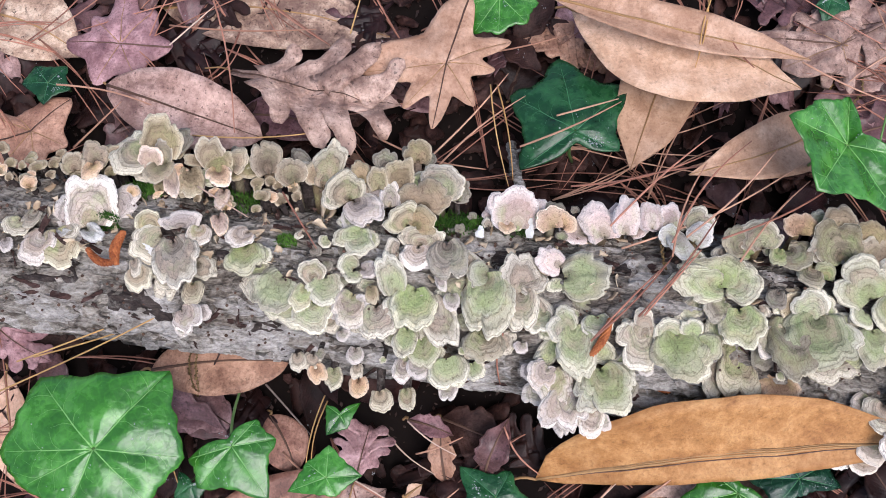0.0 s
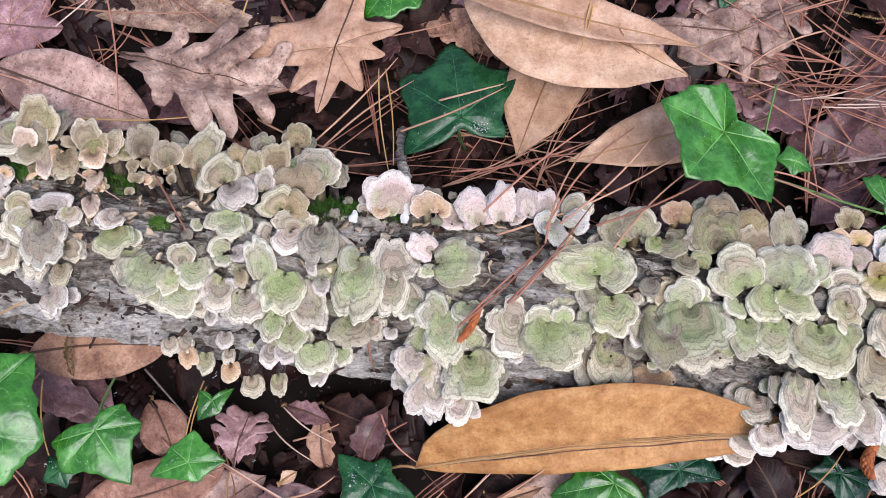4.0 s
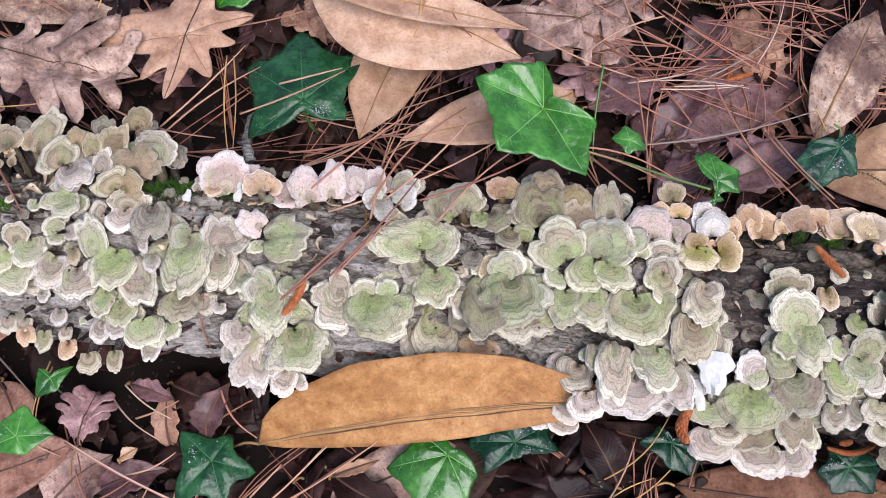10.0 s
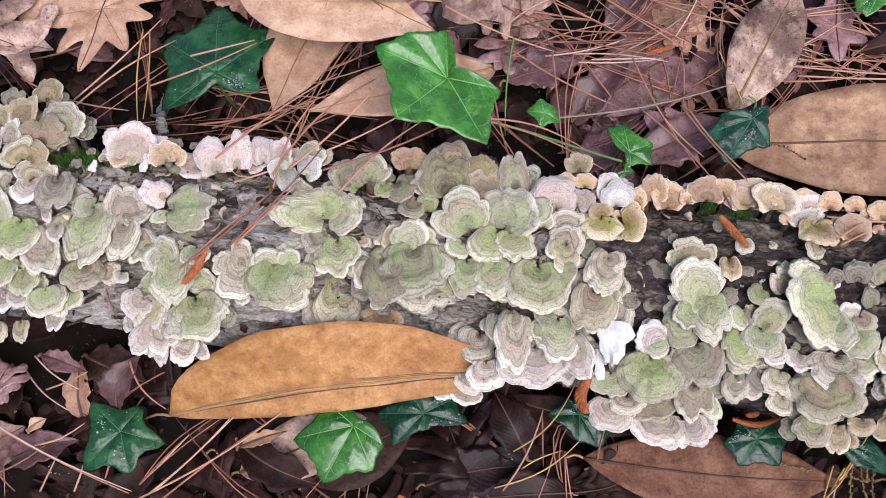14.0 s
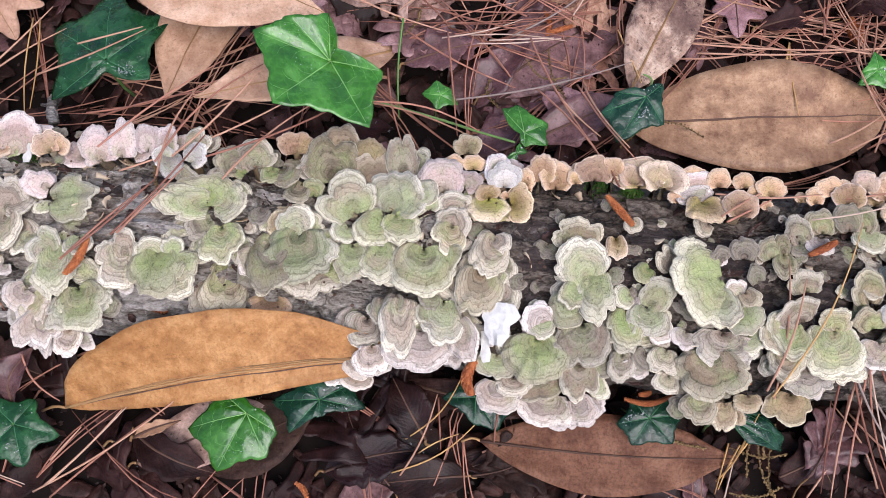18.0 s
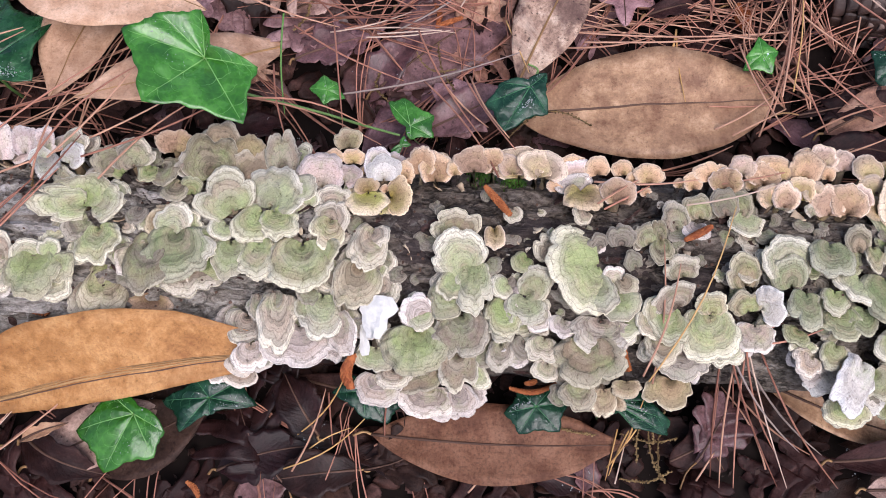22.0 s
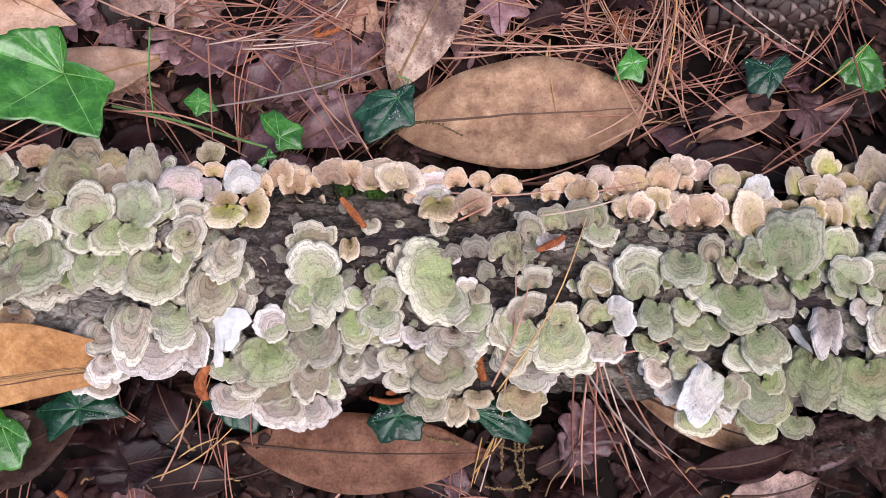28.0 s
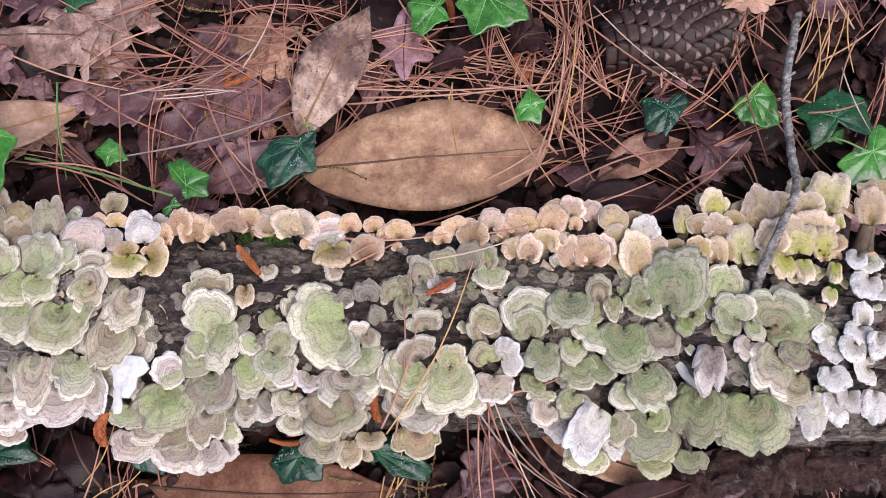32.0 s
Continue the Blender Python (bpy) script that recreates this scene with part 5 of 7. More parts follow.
bracket(.0498, .0954, 105, .0214, .0212, 'y')
bracket(.0494, .1035, -36, .0143, .0163, 'y')
bracket(.0480, .0954, -91, .0257, .0184, 'y')
bracket(.0245, .0698, -82, .0188, .0230, 'y')
bracket(.0618, .0824, -113, .0153, .0141, 'g', .0040)
bracket(.0759, .0699, 99, .0141, .0126, 'g')
bracket(.0786, .0734, -84, .0302, .0231, 'g')
bracket(.0759, .0706, -179, .0121, .0147, 'g')
bracket(.0822, .0670, -32, .0116, .0146, 'g')
bracket(.0932, .0788, -87, .0122, .0175, 'g')
bracket(.0633, .0474, -137, .0142, .0180, 'w')
bracket(.0650, .0460, -78, .0212, .0215, 'w')
bracket(.0720, .0323, -122, .0199, .0180, 'w')
bracket(.0737, .0323, -77, .0203, .0180, 'w')
bracket(.0946, .0471, -69, .0261, .0270, 'g')
bracket(.0998, .0453, -24, .0167, .0159, 'g')
bracket(.0928, .0454, -113, .0223, .0159, 'g')
bracket(.0892, .0236, -95, .0166, .0152, 'w')
bracket(.1206, .0726, -101, .0248, .0252, 'y')
bracket(.1223, .0662, 96, .0150, .0146, 'y')
bracket(.1171, .0663, 156, .0120, .0111, 'g')
bracket(.1415, .0694, -86, .0258, .0321, 'g')
bracket(.1380, .0652, 108, .0110, .0181, 'g')
bracket(.1513, .0667, 95, .0102, .0132, 'g')
bracket(.1537, .0621, -29, .0130, .0174, 'g')
bracket(.1817, .0615, -91, .0306, .0277, 'y', .0120)
bracket(.1763, .0570, -120, .0271, .0170, 'y', .0120)
bracket(.1717, .0970, 174, .0316, .0219, 'g')
bracket(.1663, .0971, 95, .0178, .0396, 'g')
bracket(.1770, .1006, -17, .0168, .0227, 'g')
bracket(.1733, .0878, -143, .0146, .0183, 'd')
bracket(.1802, .0829, -87, .0226, .0260, 'g')
bracket(.0180, .0510, -75, .0095, .0125, 'g')
bracket(.1991, .1213, 101, .0163, .0266, 'd')
bracket(.1883, .1214, 139, .0150, .0187, 'd')
bracket(.1917, .1175, 136, .0098, .0093, 'G')
bracket(.2152, .1210, -38, .0137, .0209, 'd')
bracket(.2098, .1211, -103, .0106, .0115, 'G')
bracket(.2241, .1308, 92, .0153, .0181, 'n')
bracket(.2521, .1305, 87, .0196, .0210, 'b')
bracket(.2489, .1128, 100, .0248, .0329, 'd')
bracket(.2402, .1168, 153, .0129, .0165, 'd')
bracket(.2719, .1086, 82, .0196, .0250, 'b')
bracket(.2697, .1242, 87, .0151, .0188, 'b')
bracket(.2914, .1141, 91, .0251, .0187, 'y')
bracket(.2290, .1100, -117, .0139, .0150, 'd')
bracket(.2357, .1015, 88, .0104, .0114, 'G')
bracket(.2614, .0888, 117, .0231, .0345, 'g')
bracket(.2827, .0903, 64, .0266, .0346, 'g')
bracket(.2942, .0987, 18, .0190, .0156, 'g')
bracket(.2791, .0885, -127, .0223, .0219, 'g')
bracket(.2861, .0884, -64, .0198, .0219, 'g')
bracket(.2574, .0809, -133, .0104, .0147, 'g')
bracket(.2602, .0701, -88, .0225, .0216, 'g')
bracket(.2776, .0697, -100, .0239, .0216, 'g')
bracket(.3035, .0664, -98, .0289, .0369, 'g')
bracket(.3119, .0628, -29, .0131, .0181, 'g')
bracket(.2239, .0778, 83, .0171, .0217, 'g')
bracket(.2274, .0785, -97, .0325, .0392, 'G')
bracket(.2323, .0706, -29, .0195, .0181, 'g')
bracket(.2118, .0761, -93, .0328, .0296, 'd', .0040)
bracket(.2327, .0621, -94, .0213, .0395, 'y', .0070)
bracket(.2081, .0692, -144, .0188, .0183, 'w', .0050)
bracket(.2229, .0829, 163, .0138, .0185, 'b', .0060)
bracket(.2052, .0935, -112, .0108, .0113, 'd')
bracket(.3159, .1022, 91, .0204, .0278, 'p')
bracket(.3289, .1058, 43, .0113, .0150, 'p')
bracket(.3233, .1183, 97, .0087, .0115, 'n')
bracket(.3353, .1182, 85, .0098, .0115, 'n')
bracket(.3322, .1295, 90, .0116, .0160, 'b')
bracket(.3224, .0908, 90, .0106, .0198, 'y')
bracket(.3076, .0910, 76, .0091, .0113, 'g')
bracket(.3213, .0805, -107, .0165, .0197, 'y')
bracket(.3225, .0820, 9, .0096, .0162, 'y')
bracket(.3212, .0798, 124, .0113, .0161, 'y')
bracket(.2081, .0423, -106, .0148, .0256, 'n', .0160)
bracket(.2681, .0264, -115, .0172, .0231, 'y', .0100)
bracket(.2623, .0305, -135, .0178, .0141, 'w', .0140)
bracket(.2893, .0365, -95, .0324, .0220, 'y')
bracket(.3004, .0178, -95, .0235, .0418, 'w')
bracket(.2648, .0097, -93, .0171, .0294, 'w', .0120)
bracket(.2711, .0084, -87, .0151, .0212, 'w')
bracket(.3149, .0344, -100, .0259, .0247, 'g')
bracket(.3096, .0311, -136, .0119, .0144, 'g')
bracket(.3227, .0207, -71, .0216, .0178, 'w')
bracket(.2471, .0025, -116, .0135, .0187, 'w', .0240)
bracket(.2607, -.0032, -101, .0112, .0185, 'w', .0200)
bracket(.2860, .0383, -99, .0105, .0110, 'd')
bracket(.2773, .0368, -102, .0141, .0093, 'd')
bracket(.3100, .0385, -146, .0101, .0145, 'd')
bracket(.3527, .1093, 104, .0168, .0165, 'p')
bracket(.3539, .1054, 90, .0136, .0207, 'P')
bracket(.3772, .1090, 87, .0190, .0143, 'n')
bracket(.3861, .1042, 87, .0211, .0121, 'n')
bracket(.3673, .1060, 88, .0114, .0093, 'n')
bracket(.4103, .1085, 89, .0168, .0201, 'n')
bracket(.3984, .1067, 96, .0100, .0079, 'n')
bracket(.4383, .1042, 87, .0213, .0279, 'l')
bracket(.4229, .1083, 92, .0161, .0115, 'n')
bracket(.3440, .0975, -100, .0150, .0250, 'L')
bracket(.3439, .0979, 103, .0096, .0128, 'l')
bracket(.3576, .0940, -1, .0125, .0234, 'l')
bracket(.3478, .0728, -111, .0262, .0217, 'y')
bracket(.3459, .0711, -36, .0100, .0147, 'y')
bracket(.3369, .0518, -96, .0264, .0249, 'y')
bracket(.3976, .0659, 93, .0155, .0286, 'y')
bracket(.4017, .0447, 109, .0236, .0303, 'g')
bracket(.3981, .0431, -118, .0178, .0193, 'g')
bracket(.4058, .0499, -95, .0298, .0228, 'g')
bracket(.3888, .0364, -94, .0167, .0213, 'g')
bracket(.3760, .0181, 147, .0149, .0198, 'w')
bracket(.3740, .0238, -104, .0130, .0151, 'g')
bracket(.3698, .0115, -96, .0261, .0362, 'g')
bracket(.3975, .0193, -98, .0244, .0328, 'd')
bracket(.3456, .0020, -98, .0134, .0218, 'g')
bracket(.3944, -.0022, -93, .0231, .0224, 'y')
bracket(.3689, -.0099, -82, .0150, .0347, 'd')
bracket(.3470, -.0144, -99, .0160, .0259, 'w')
bracket(.3756, -.0215, -108, .0182, .0347, 'w')
bracket(.3925, -.0251, -68, .0160, .0177, 'w')
bracket(.3554, -.0113, -94, .0099, .0211, 'y')
bracket(.4217, .0239, -98, .0216, .0205, 'g')
bracket(.4264, .0357, -152, .0103, .0144, 'g')
bracket(.4203, .0698, -90, .0126, .0112, 'l')
bracket(.4079, -.0024, -109, .0087, .0143, 'd')
bracket(.4199, .0006, -95, .0156, .0156, 'y')
bracket(.4389, .0510, -138, .0102, .0124, 'G')
bracket(.4145, .0497, -50, .0086, .0124, 'd')
bracket(.4379, .0279, 55, .0168, .0190, 'g')
bracket(.4362, .0280, -88, .0173, .0244, 'g')
bracket(.4441, .0191, -102, .0128, .0142, 'w')
bracket(.4241, .0253, -94, .0205, .0210, 'g')
bracket(.4818, .0443, -164, .0306, .0520, 'g')
bracket(.4793, .0358, -79, .0199, .0184, 'g')
bracket(.4531, .0505, 111, .0132, .0151, 'y')
bracket(.4722, .0536, 129, .0103, .0110, 'd')
bracket(.4844, .0547, 128, .0084, .0124, 'd')
bracket(.4966, .0558, 86, .0109, .0158, 'd')
bracket(.5139, .0556, 97, .0125, .0158, 'd')
bracket(.5211, .0581, -95, .0148, .0131, 'd')
bracket(.5211, .0581, 98, .0115, .0083, 'd')
bracket(.5324, .0647, 99, .0149, .0159, 'd')
bracket(.5324, .0647, -82, .0078, .0125, 'd')
bracket(.5450, .0676, -100, .0108, .0160, 'w')
bracket(.5473, .0712, 92, .0145, .0181, 'd')
bracket(.5632, .0722, 90, .0163, .0160, 'd')
bracket(.5720, .0717, 80, .0146, .0140, 'd')
bracket(.5755, .0715, -91, .0124, .0223, 'g')
bracket(.4876, .0319, 61, .0117, .0122, 'w')
bracket(.4947, .0350, -56, .0112, .0123, 'y')
bracket(.5038, .0414, 113, .0093, .0109, 'd')
bracket(.5323, .0346, 94, .0121, .0212, 'y')
bracket(.4905, .0266, -71, .0169, .0224, 'g')
bracket(.4809, .0120, -95, .0186, .0365, 'y')
bracket(.4943, .0096, -54, .0110, .0176, 'g')
bracket(.4589, .0126, -116, .0103, .0155, 'w')
bracket(.4716, -.0007, -95, .0239, .0398, 'd')
bracket(.4464, .0024, -105, .0137, .0175, 'y')
bracket(.4473, -.0124, -113, .0105, .0155, 'y')
bracket(.4346, .0014, -125, .0098, .0142, 'd')
bracket(.4291, -.0048, -114, .0078, .0155, 'w')
bracket(.4651, -.0249, -94, .0147, .0209, 'd')
bracket(.4801, -.0290, -94, .0154, .0141, 'b')
bracket(.4938, -.0249, -94, .0092, .0175, 'b')
bracket(.5271, .0161, 119, .0130, .0278, 'y')
bracket(.5238, .0180, -138, .0195, .0244, 'g')
bracket(.5234, .0130, -109, .0170, .0244, 'g')
bracket(.5454, .0117, -98, .0274, .0332, 'g')
bracket(.5471, .0116, 87, .0121, .0176, 'y')
bracket(.5172, -.0000, -108, .0166, .0209, 'y')
bracket(.5269, -.0072, -99, .0167, .0310, 'y')
bracket(.5130, .0102, -141, .0123, .0176, 'y')
bracket(.5229, -.0242, -101, .0169, .0281, 'b', .0100)
bracket(.5328, -.0200, -80, .0075, .0074, 'w')
bracket(.5769, .0133, 14, .0121, .0217, 'P')
bracket(.5692, .0120, 104, .0116, .0190, 'd')
bracket(.5718, .0035, -99, .0153, .0250, 'w')
bracket(.5693, .0273, 92, .0163, .0211, 'd')
bracket(.4343, .1056, 91, .0141, .0142, 'n')
bracket(.4501, .1028, 101, .0206, .0191, 'l')
bracket(.4536, .1027, 68, .0199, .0205, 'l')
bracket(.4737, .1075, 85, .0104, .0142, 'n')
bracket(.4740, .0996, 90, .0129, .0198, 'p')
bracket(.4723, .0932, 97, .0091, .0225, 'w')
bracket(.4758, .0930, -84, .0161, .0232, 'l')
bracket(.4875, .1029, 94, .0123, .0135, 'n')
bracket(.4977, .0831, 85, .0183, .0182, 'n')
bracket(.5034, .1020, 97, .0086, .0128, 'n')
bracket(.5187, .0954, 89, .0136, .0163, 'n')
bracket(.5097, .0951, 99, .0074, .0092, 'n')
bracket(.5466, .0908, 96, .0085, .0113, 'n')
bracket(.5580, .0953, 91, .0134, .0184, 'n')
bracket(.5658, .0883, 83, .0169, .0176, 'n')
bracket(.5783, .0982, 80, .0144, .0149, 'n')
bracket(.5907, .0916, 86, .0171, .0177, 'n')
bracket(.5943, .0780, 102, .0141, .0161, 'l')
bracket(.5999, .0756, 79, .0169, .0122, 'n')
bracket(.5930, .0780, 108, .0110, .0129, 'n')
bracket(.5984, .0951, 91, .0175, .0225, 'n')
bracket(.6165, .0937, 78, .0184, .0167, 'n')
bracket(.6214, .1034, 92, .0129, .0132, 'n')
bracket(.6123, .0804, 88, .0170, .0122, 'l')
bracket(.6202, .0798, 84, .0140, .0108, 'l')
bracket(.6322, .0938, 78, .0076, .0080, 'n')
bracket(.6312, .1027, 86, .0148, .0154, 'n')
bracket(.6448, .0997, 90, .0147, .0117, 'n')
bracket(.6280, .0697, 87, .0203, .0114, 'n')
bracket(.6386, .0689, 80, .0230, .0107, 'n')
bracket(.6564, .0919, 83, .0176, .0160, 'l')
bracket(.6583, .0808, 83, .0141, .0151, 'l')
bracket(.6490, .0738, 93, .0158, .0108, 'n')
bracket(.6755, .0814, 85, .0157, .0173, 'P')
bracket(.6713, .0936, 88, .0107, .0117, 'l')
bracket(.6697, .0609, 94, .0266, .0213, 'l')
bracket(.6803, .0714, 76, .0152, .0129, 'l')
bracket(.6821, .0370, 65, .0373, .0364, 'G')
bracket(.6942, .0723, 95, .0103, .0115, 'l')
bracket(.7073, .0675, 85, .0168, .0107, 'l')
bracket(.7180, .0648, 86, .0174, .0114, 'l')
bracket(.7244, .0662, 82, .0138, .0064, 'l')
bracket(.7117, .0846, 84, .0143, .0152, 'l')
bracket(.7226, .0806, 83, .0192, .0159, 'l')
bracket(.7027, .0853, 87, .0182, .0116, 'L')
bracket(.7237, .0978, 80, .0150, .0183, 'L')
bracket(.7181, .0419, 75, .0199, .0236, 'g')
bracket(.7508, .0877, 80, .0242, .0218, 'l')
bracket(.7449, .0861, 84, .0106, .0131, 'l')
bracket(.7346, .0889, 90, .0107, .0116, 'l')
bracket(.7361, .0711, 88, .0170, .0186, 'L')
bracket(.7357, .0635, 90, .0156, .0128, 'L')
bracket(.7550, .0697, 84, .0215, .0150, 'l')
bracket(.7691, .0944, 91, .0170, .0168, 'l')
bracket(.7771, .0758, 89, .0215, .0353, 'l')
bracket(.7712, .0665, 86, .0180, .0222, 'L')
bracket(.7867, .0635, 80, .0176, .0150, 'L')
bracket(.7916, .0689, 19, .0103, .0093, 'l')
bracket(.7557, .0696, -139, .0115, .0115, 'L')
bracket(.7637, .0652, -120, .0154, .0150, 'L')
bracket(.7739, .0625, -101, .0157, .0114, 'L')
bracket(.7433, .0706, -115, .0107, .0115, 'L')
bracket(.7987, .0943, 81, .0259, .0249, 'L')
bracket(.7842, .0954, 85, .0150, .0190, 'l')
bracket(.8227, .0823, 81, .0246, .0189, 'l')
bracket(.8324, .1002, 81, .0168, .0207, 'l')
bracket(.8024, .0818, 83, .0106, .0065, 'L')
bracket(.7262, .0277, 175, .0155, .0216, 'G')
bracket(.7227, .0280, 76, .0125, .0223, 'g')
bracket(.7326, .0244, -75, .0122, .0111, 'g')
bracket(.7424, .0202, 13, .0315, .0285, 'G')
bracket(.7460, .0209, 65, .0214, .0361, 'G')
bracket(.7541, .0363, 116, .0099, .0182, 'd')
bracket(.7870, .0418, -120, .0113, .0091, 'L')
bracket(.7925, .0581, -115, .0154, .0078, 'L')
bracket(.8124, .0585, -83, .0088, .0149, 'P')
bracket(.8081, .0626, -132, .0112, .0114, 'P')
bracket(.8113, .0474, -127, .0168, .0184, 'P')
bracket(.8157, .0434, -98, .0121, .0148, 'P')
bracket(.8013, .0186, 87, .0123, .0111, 'P')
bracket(.7992, .0170, -115, .0115, .0173, 'P')
bracket(.7812, .0138, -165, .0113, .0145, 'P')
bracket(.7822, .0095, -127, .0135, .0159, 'P')
bracket(.7938, .0070, -137, .0131, .0159, 'P')
bracket(.8084, .0111, -118, .0163, .0125, 'P')
bracket(.7454, .0071, -106, .0281, .0318, 'y')
bracket(.7307, .0123, -132, .0121, .0145, 'w')
bracket(.7568, -.0091, -117, .0202, .0213, 'd')
bracket(.7580, .0096, -97, .0140, .0214, 'd')
bracket(.7759, -.0071, -86, .0138, .0179, 'P')
bracket(.7997, -.0082, -158, .0097, .0178, 'P')
bracket(.7639, -.0197, -105, .0271, .0192, 'P')
bracket(.7757, -.0206, -90, .0201, .0157, 'P')
bracket(.7552, -.0208, -109, .0173, .0144, 'y')
bracket(.7858, -.0213, -103, .0119, .0144, 'P')
bracket(.8010, -.0224, -108, .0190, .0143, 'P')
bracket(.5971, .0309, 99, .0242, .0307, 'g')
bracket(.5966, .0257, 100, .0171, .0216, 'G')
bracket(.6239, .0504, -98, .0221, .0275, 'G')
bracket(.6409, .0448, 82, .0154, .0148, 'd')
bracket(.6501, .0477, -99, .0149, .0113, 'd')
bracket(.5767, .0378, -173, .0115, .0161, 'd')
bracket(.6671, .0428, 91, .0154, .0112, 'G')
bracket(.6688, .0427, -156, .0116, .0148, 'G')
bracket(.6718, .0389, -52, .0076, .0112, 'g')
bracket(.6389, .0289, -131, .0157, .0251, 'g')
bracket(.6545, .0277, -95, .0258, .0321, 'G')
bracket(.6773, .0278, -94, .0206, .0216, 'd')
bracket(.6933, .0301, -110, .0113, .0112, 'G')
bracket(.6988, .0315, -20, .0060, .0126, 'G')
bracket(.6224, .0214, -104, .0143, .0160, 'g')
bracket(.6246, .0091, -97, .0163, .0222, 'G')
bracket(.6049, .0209, -101, .0211, .0195, 'G')
bracket(.6385, .0098, -105, .0134, .0180, 'G')
bracket(.6635, .0011, -78, .0265, .0269, 'G')
bracket(.6522, -.0082, -105, .0145, .0179, 'g')
bracket(.5977, -.0008, -136, .0092, .0159, 'G')
bracket(.6005, -.0078, -96, .0068, .0179, 'g')
bracket(.6049, -.0165, -138, .0140, .0179, 'w')
bracket(.6192, -.0108, -111, .0141, .0158, 'g')
bracket(.6355, -.0204, -127, .0317, .0247, 'P')
bracket(.6401, -.0274, -61, .0160, .0213, 'g')
bracket(.6251, -.0446, -102, .0134, .0268, 'g')
bracket(.6640, -.0275, -114, .0233, .0336, 'G')
bracket(.6640, -.0275, -20, .0111, .0178, 'G')
bracket(.6961, -.0148, -108, .0309, .0302, 'G')
bracket(.7025, -.0186, -90, .0218, .0247, 'G')
bracket(.7263, -.0203, -99, .0327, .0390, 'G')
bracket(.7296, -.0206, -48, .0238, .0247, 'd')
bracket(.7070, .0116, -109, .0286, .0180, 'w')
bracket(.6731, -.0459, -107, .0180, .0261, 'G', .0300)
bracket(.6962, -.0503, -101, .0123, .0217, 'G', .0300)
# ---- fallen leaves: kind, base, tip, width, arch, cup, look ----
fallen_leaf('lean', (.0617, -.0191, .018), (.3060, .0050, .068), .0616, .016, .22, 'yellow', .50, .05, 28)
fallen_leaf('broad', (.4452, .1676, .036), (.6281, .1688, .04), .0822, .01, .1, 'brown')
fallen_leaf('magnolia', (.3367, -.0467, .024), (.5045, -.0617, .022), .0515, .008, .15, 'umber')
fallen_leaf('broad', (-.241, .2534, .045), (-.1268, .2124, .045), .0556, .008, .15, 'pink')
fallen_leaf('magnolia', (-.1527, .2426, .02), (-.0684, .2269, .02), .0375, .006, .2, 'plum')
fallen_leaf('magnolia', (.0904, .2993, .068), (.2391, .2334, .08), .0698, .006, .12, 'pale', -.4)
fallen_leaf('magnolia', (.0738, .3003, .083), (.2443, .2508, .088), .03, .006, .3, 'pale')
fallen_leaf('magnolia', (.5977, -.0249, .022), (.7077, -.0694, .014), .0287, .008, .3, 'brown')
fallen_leaf('magnolia', (.6347, -.0791, .026), (.6992, -.0702, .03), .0228, .01, .5, 'dark')
fallen_leaf('magnolia', (.6563, -.0982, .02), (.7163, -.0898, .022), .0277, .006, .3, 'pink')
fallen_leaf('magnolia', (.0274, -.0169, .02), (.0438, .0203, .034), .0216, .01, .5, 'plum')
fallen_leaf('magnolia', (-.0245, -.0297, .034), (-.0134, -.0219, .034), .008, .002, .2, 'pale')
fallen_leaf('magnolia', (.1071, -.0352, .016), (.1639, -.064, .014), .0259, .014, .5, 'dark')
fallen_leaf('magnolia', (.1141, -.0401, .034), (.1441, -.0299, .034), .0087, .006, .6, 'brown')
fallen_leaf('magnolia', (-.0232, .0191, .032), (.0069, .0089, .03), .0134, .006, .4, 'mauve')
fallen_leaf('magnolia', (-.0446, -.0494, .016), (.0031, -.0351, .018), .0224, .006, .4, 'plum')
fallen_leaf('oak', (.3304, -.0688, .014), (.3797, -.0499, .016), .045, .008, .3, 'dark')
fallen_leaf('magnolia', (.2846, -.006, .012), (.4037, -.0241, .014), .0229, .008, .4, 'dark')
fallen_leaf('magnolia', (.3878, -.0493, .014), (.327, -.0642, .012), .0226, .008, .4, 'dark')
fallen_leaf('magnolia', (.6861, -.0753, .012), (.7562, -.0542, .02), .0342, .006, .3, 'plum')
fallen_leaf('oak', (-.150, .2600, .056), (-.0290, .2310, .056), .0974, .008, .25, 'pink')
fallen_leaf('oak', (.3426, .3079, .036), (.2635, .2677, .034), .0704, .006, .15, 'pink')
fallen_leaf('oak', (-.0575, -.0196, .022), (-.0492, .0162, .02), .0438, .006, .25, 'mauve')
fallen_leaf('oak', (-.3158, .0963, .03), (-.2647, .0577, .03), .0343, .006, .2, 'mauve')
fallen_leaf('magnolia', (-.3443, .3184, .034), (-.2632, .2803, .036), .0581, .006, .1, 'mottled')
fallen_leaf('magnolia', (-.2107, .3231, .03), (-.0396, .2985, .032), .0674, .006, .1, 'mottled')
fallen_leaf('oak', (.2193, .2825, .036), (.3446, .3063, .036), .0572, .008, .15, 'pink')
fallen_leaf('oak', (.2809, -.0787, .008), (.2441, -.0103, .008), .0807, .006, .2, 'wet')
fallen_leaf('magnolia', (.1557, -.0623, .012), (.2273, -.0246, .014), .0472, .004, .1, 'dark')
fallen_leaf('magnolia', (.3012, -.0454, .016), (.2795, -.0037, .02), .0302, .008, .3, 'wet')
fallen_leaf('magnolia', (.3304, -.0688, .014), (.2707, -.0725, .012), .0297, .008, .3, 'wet')
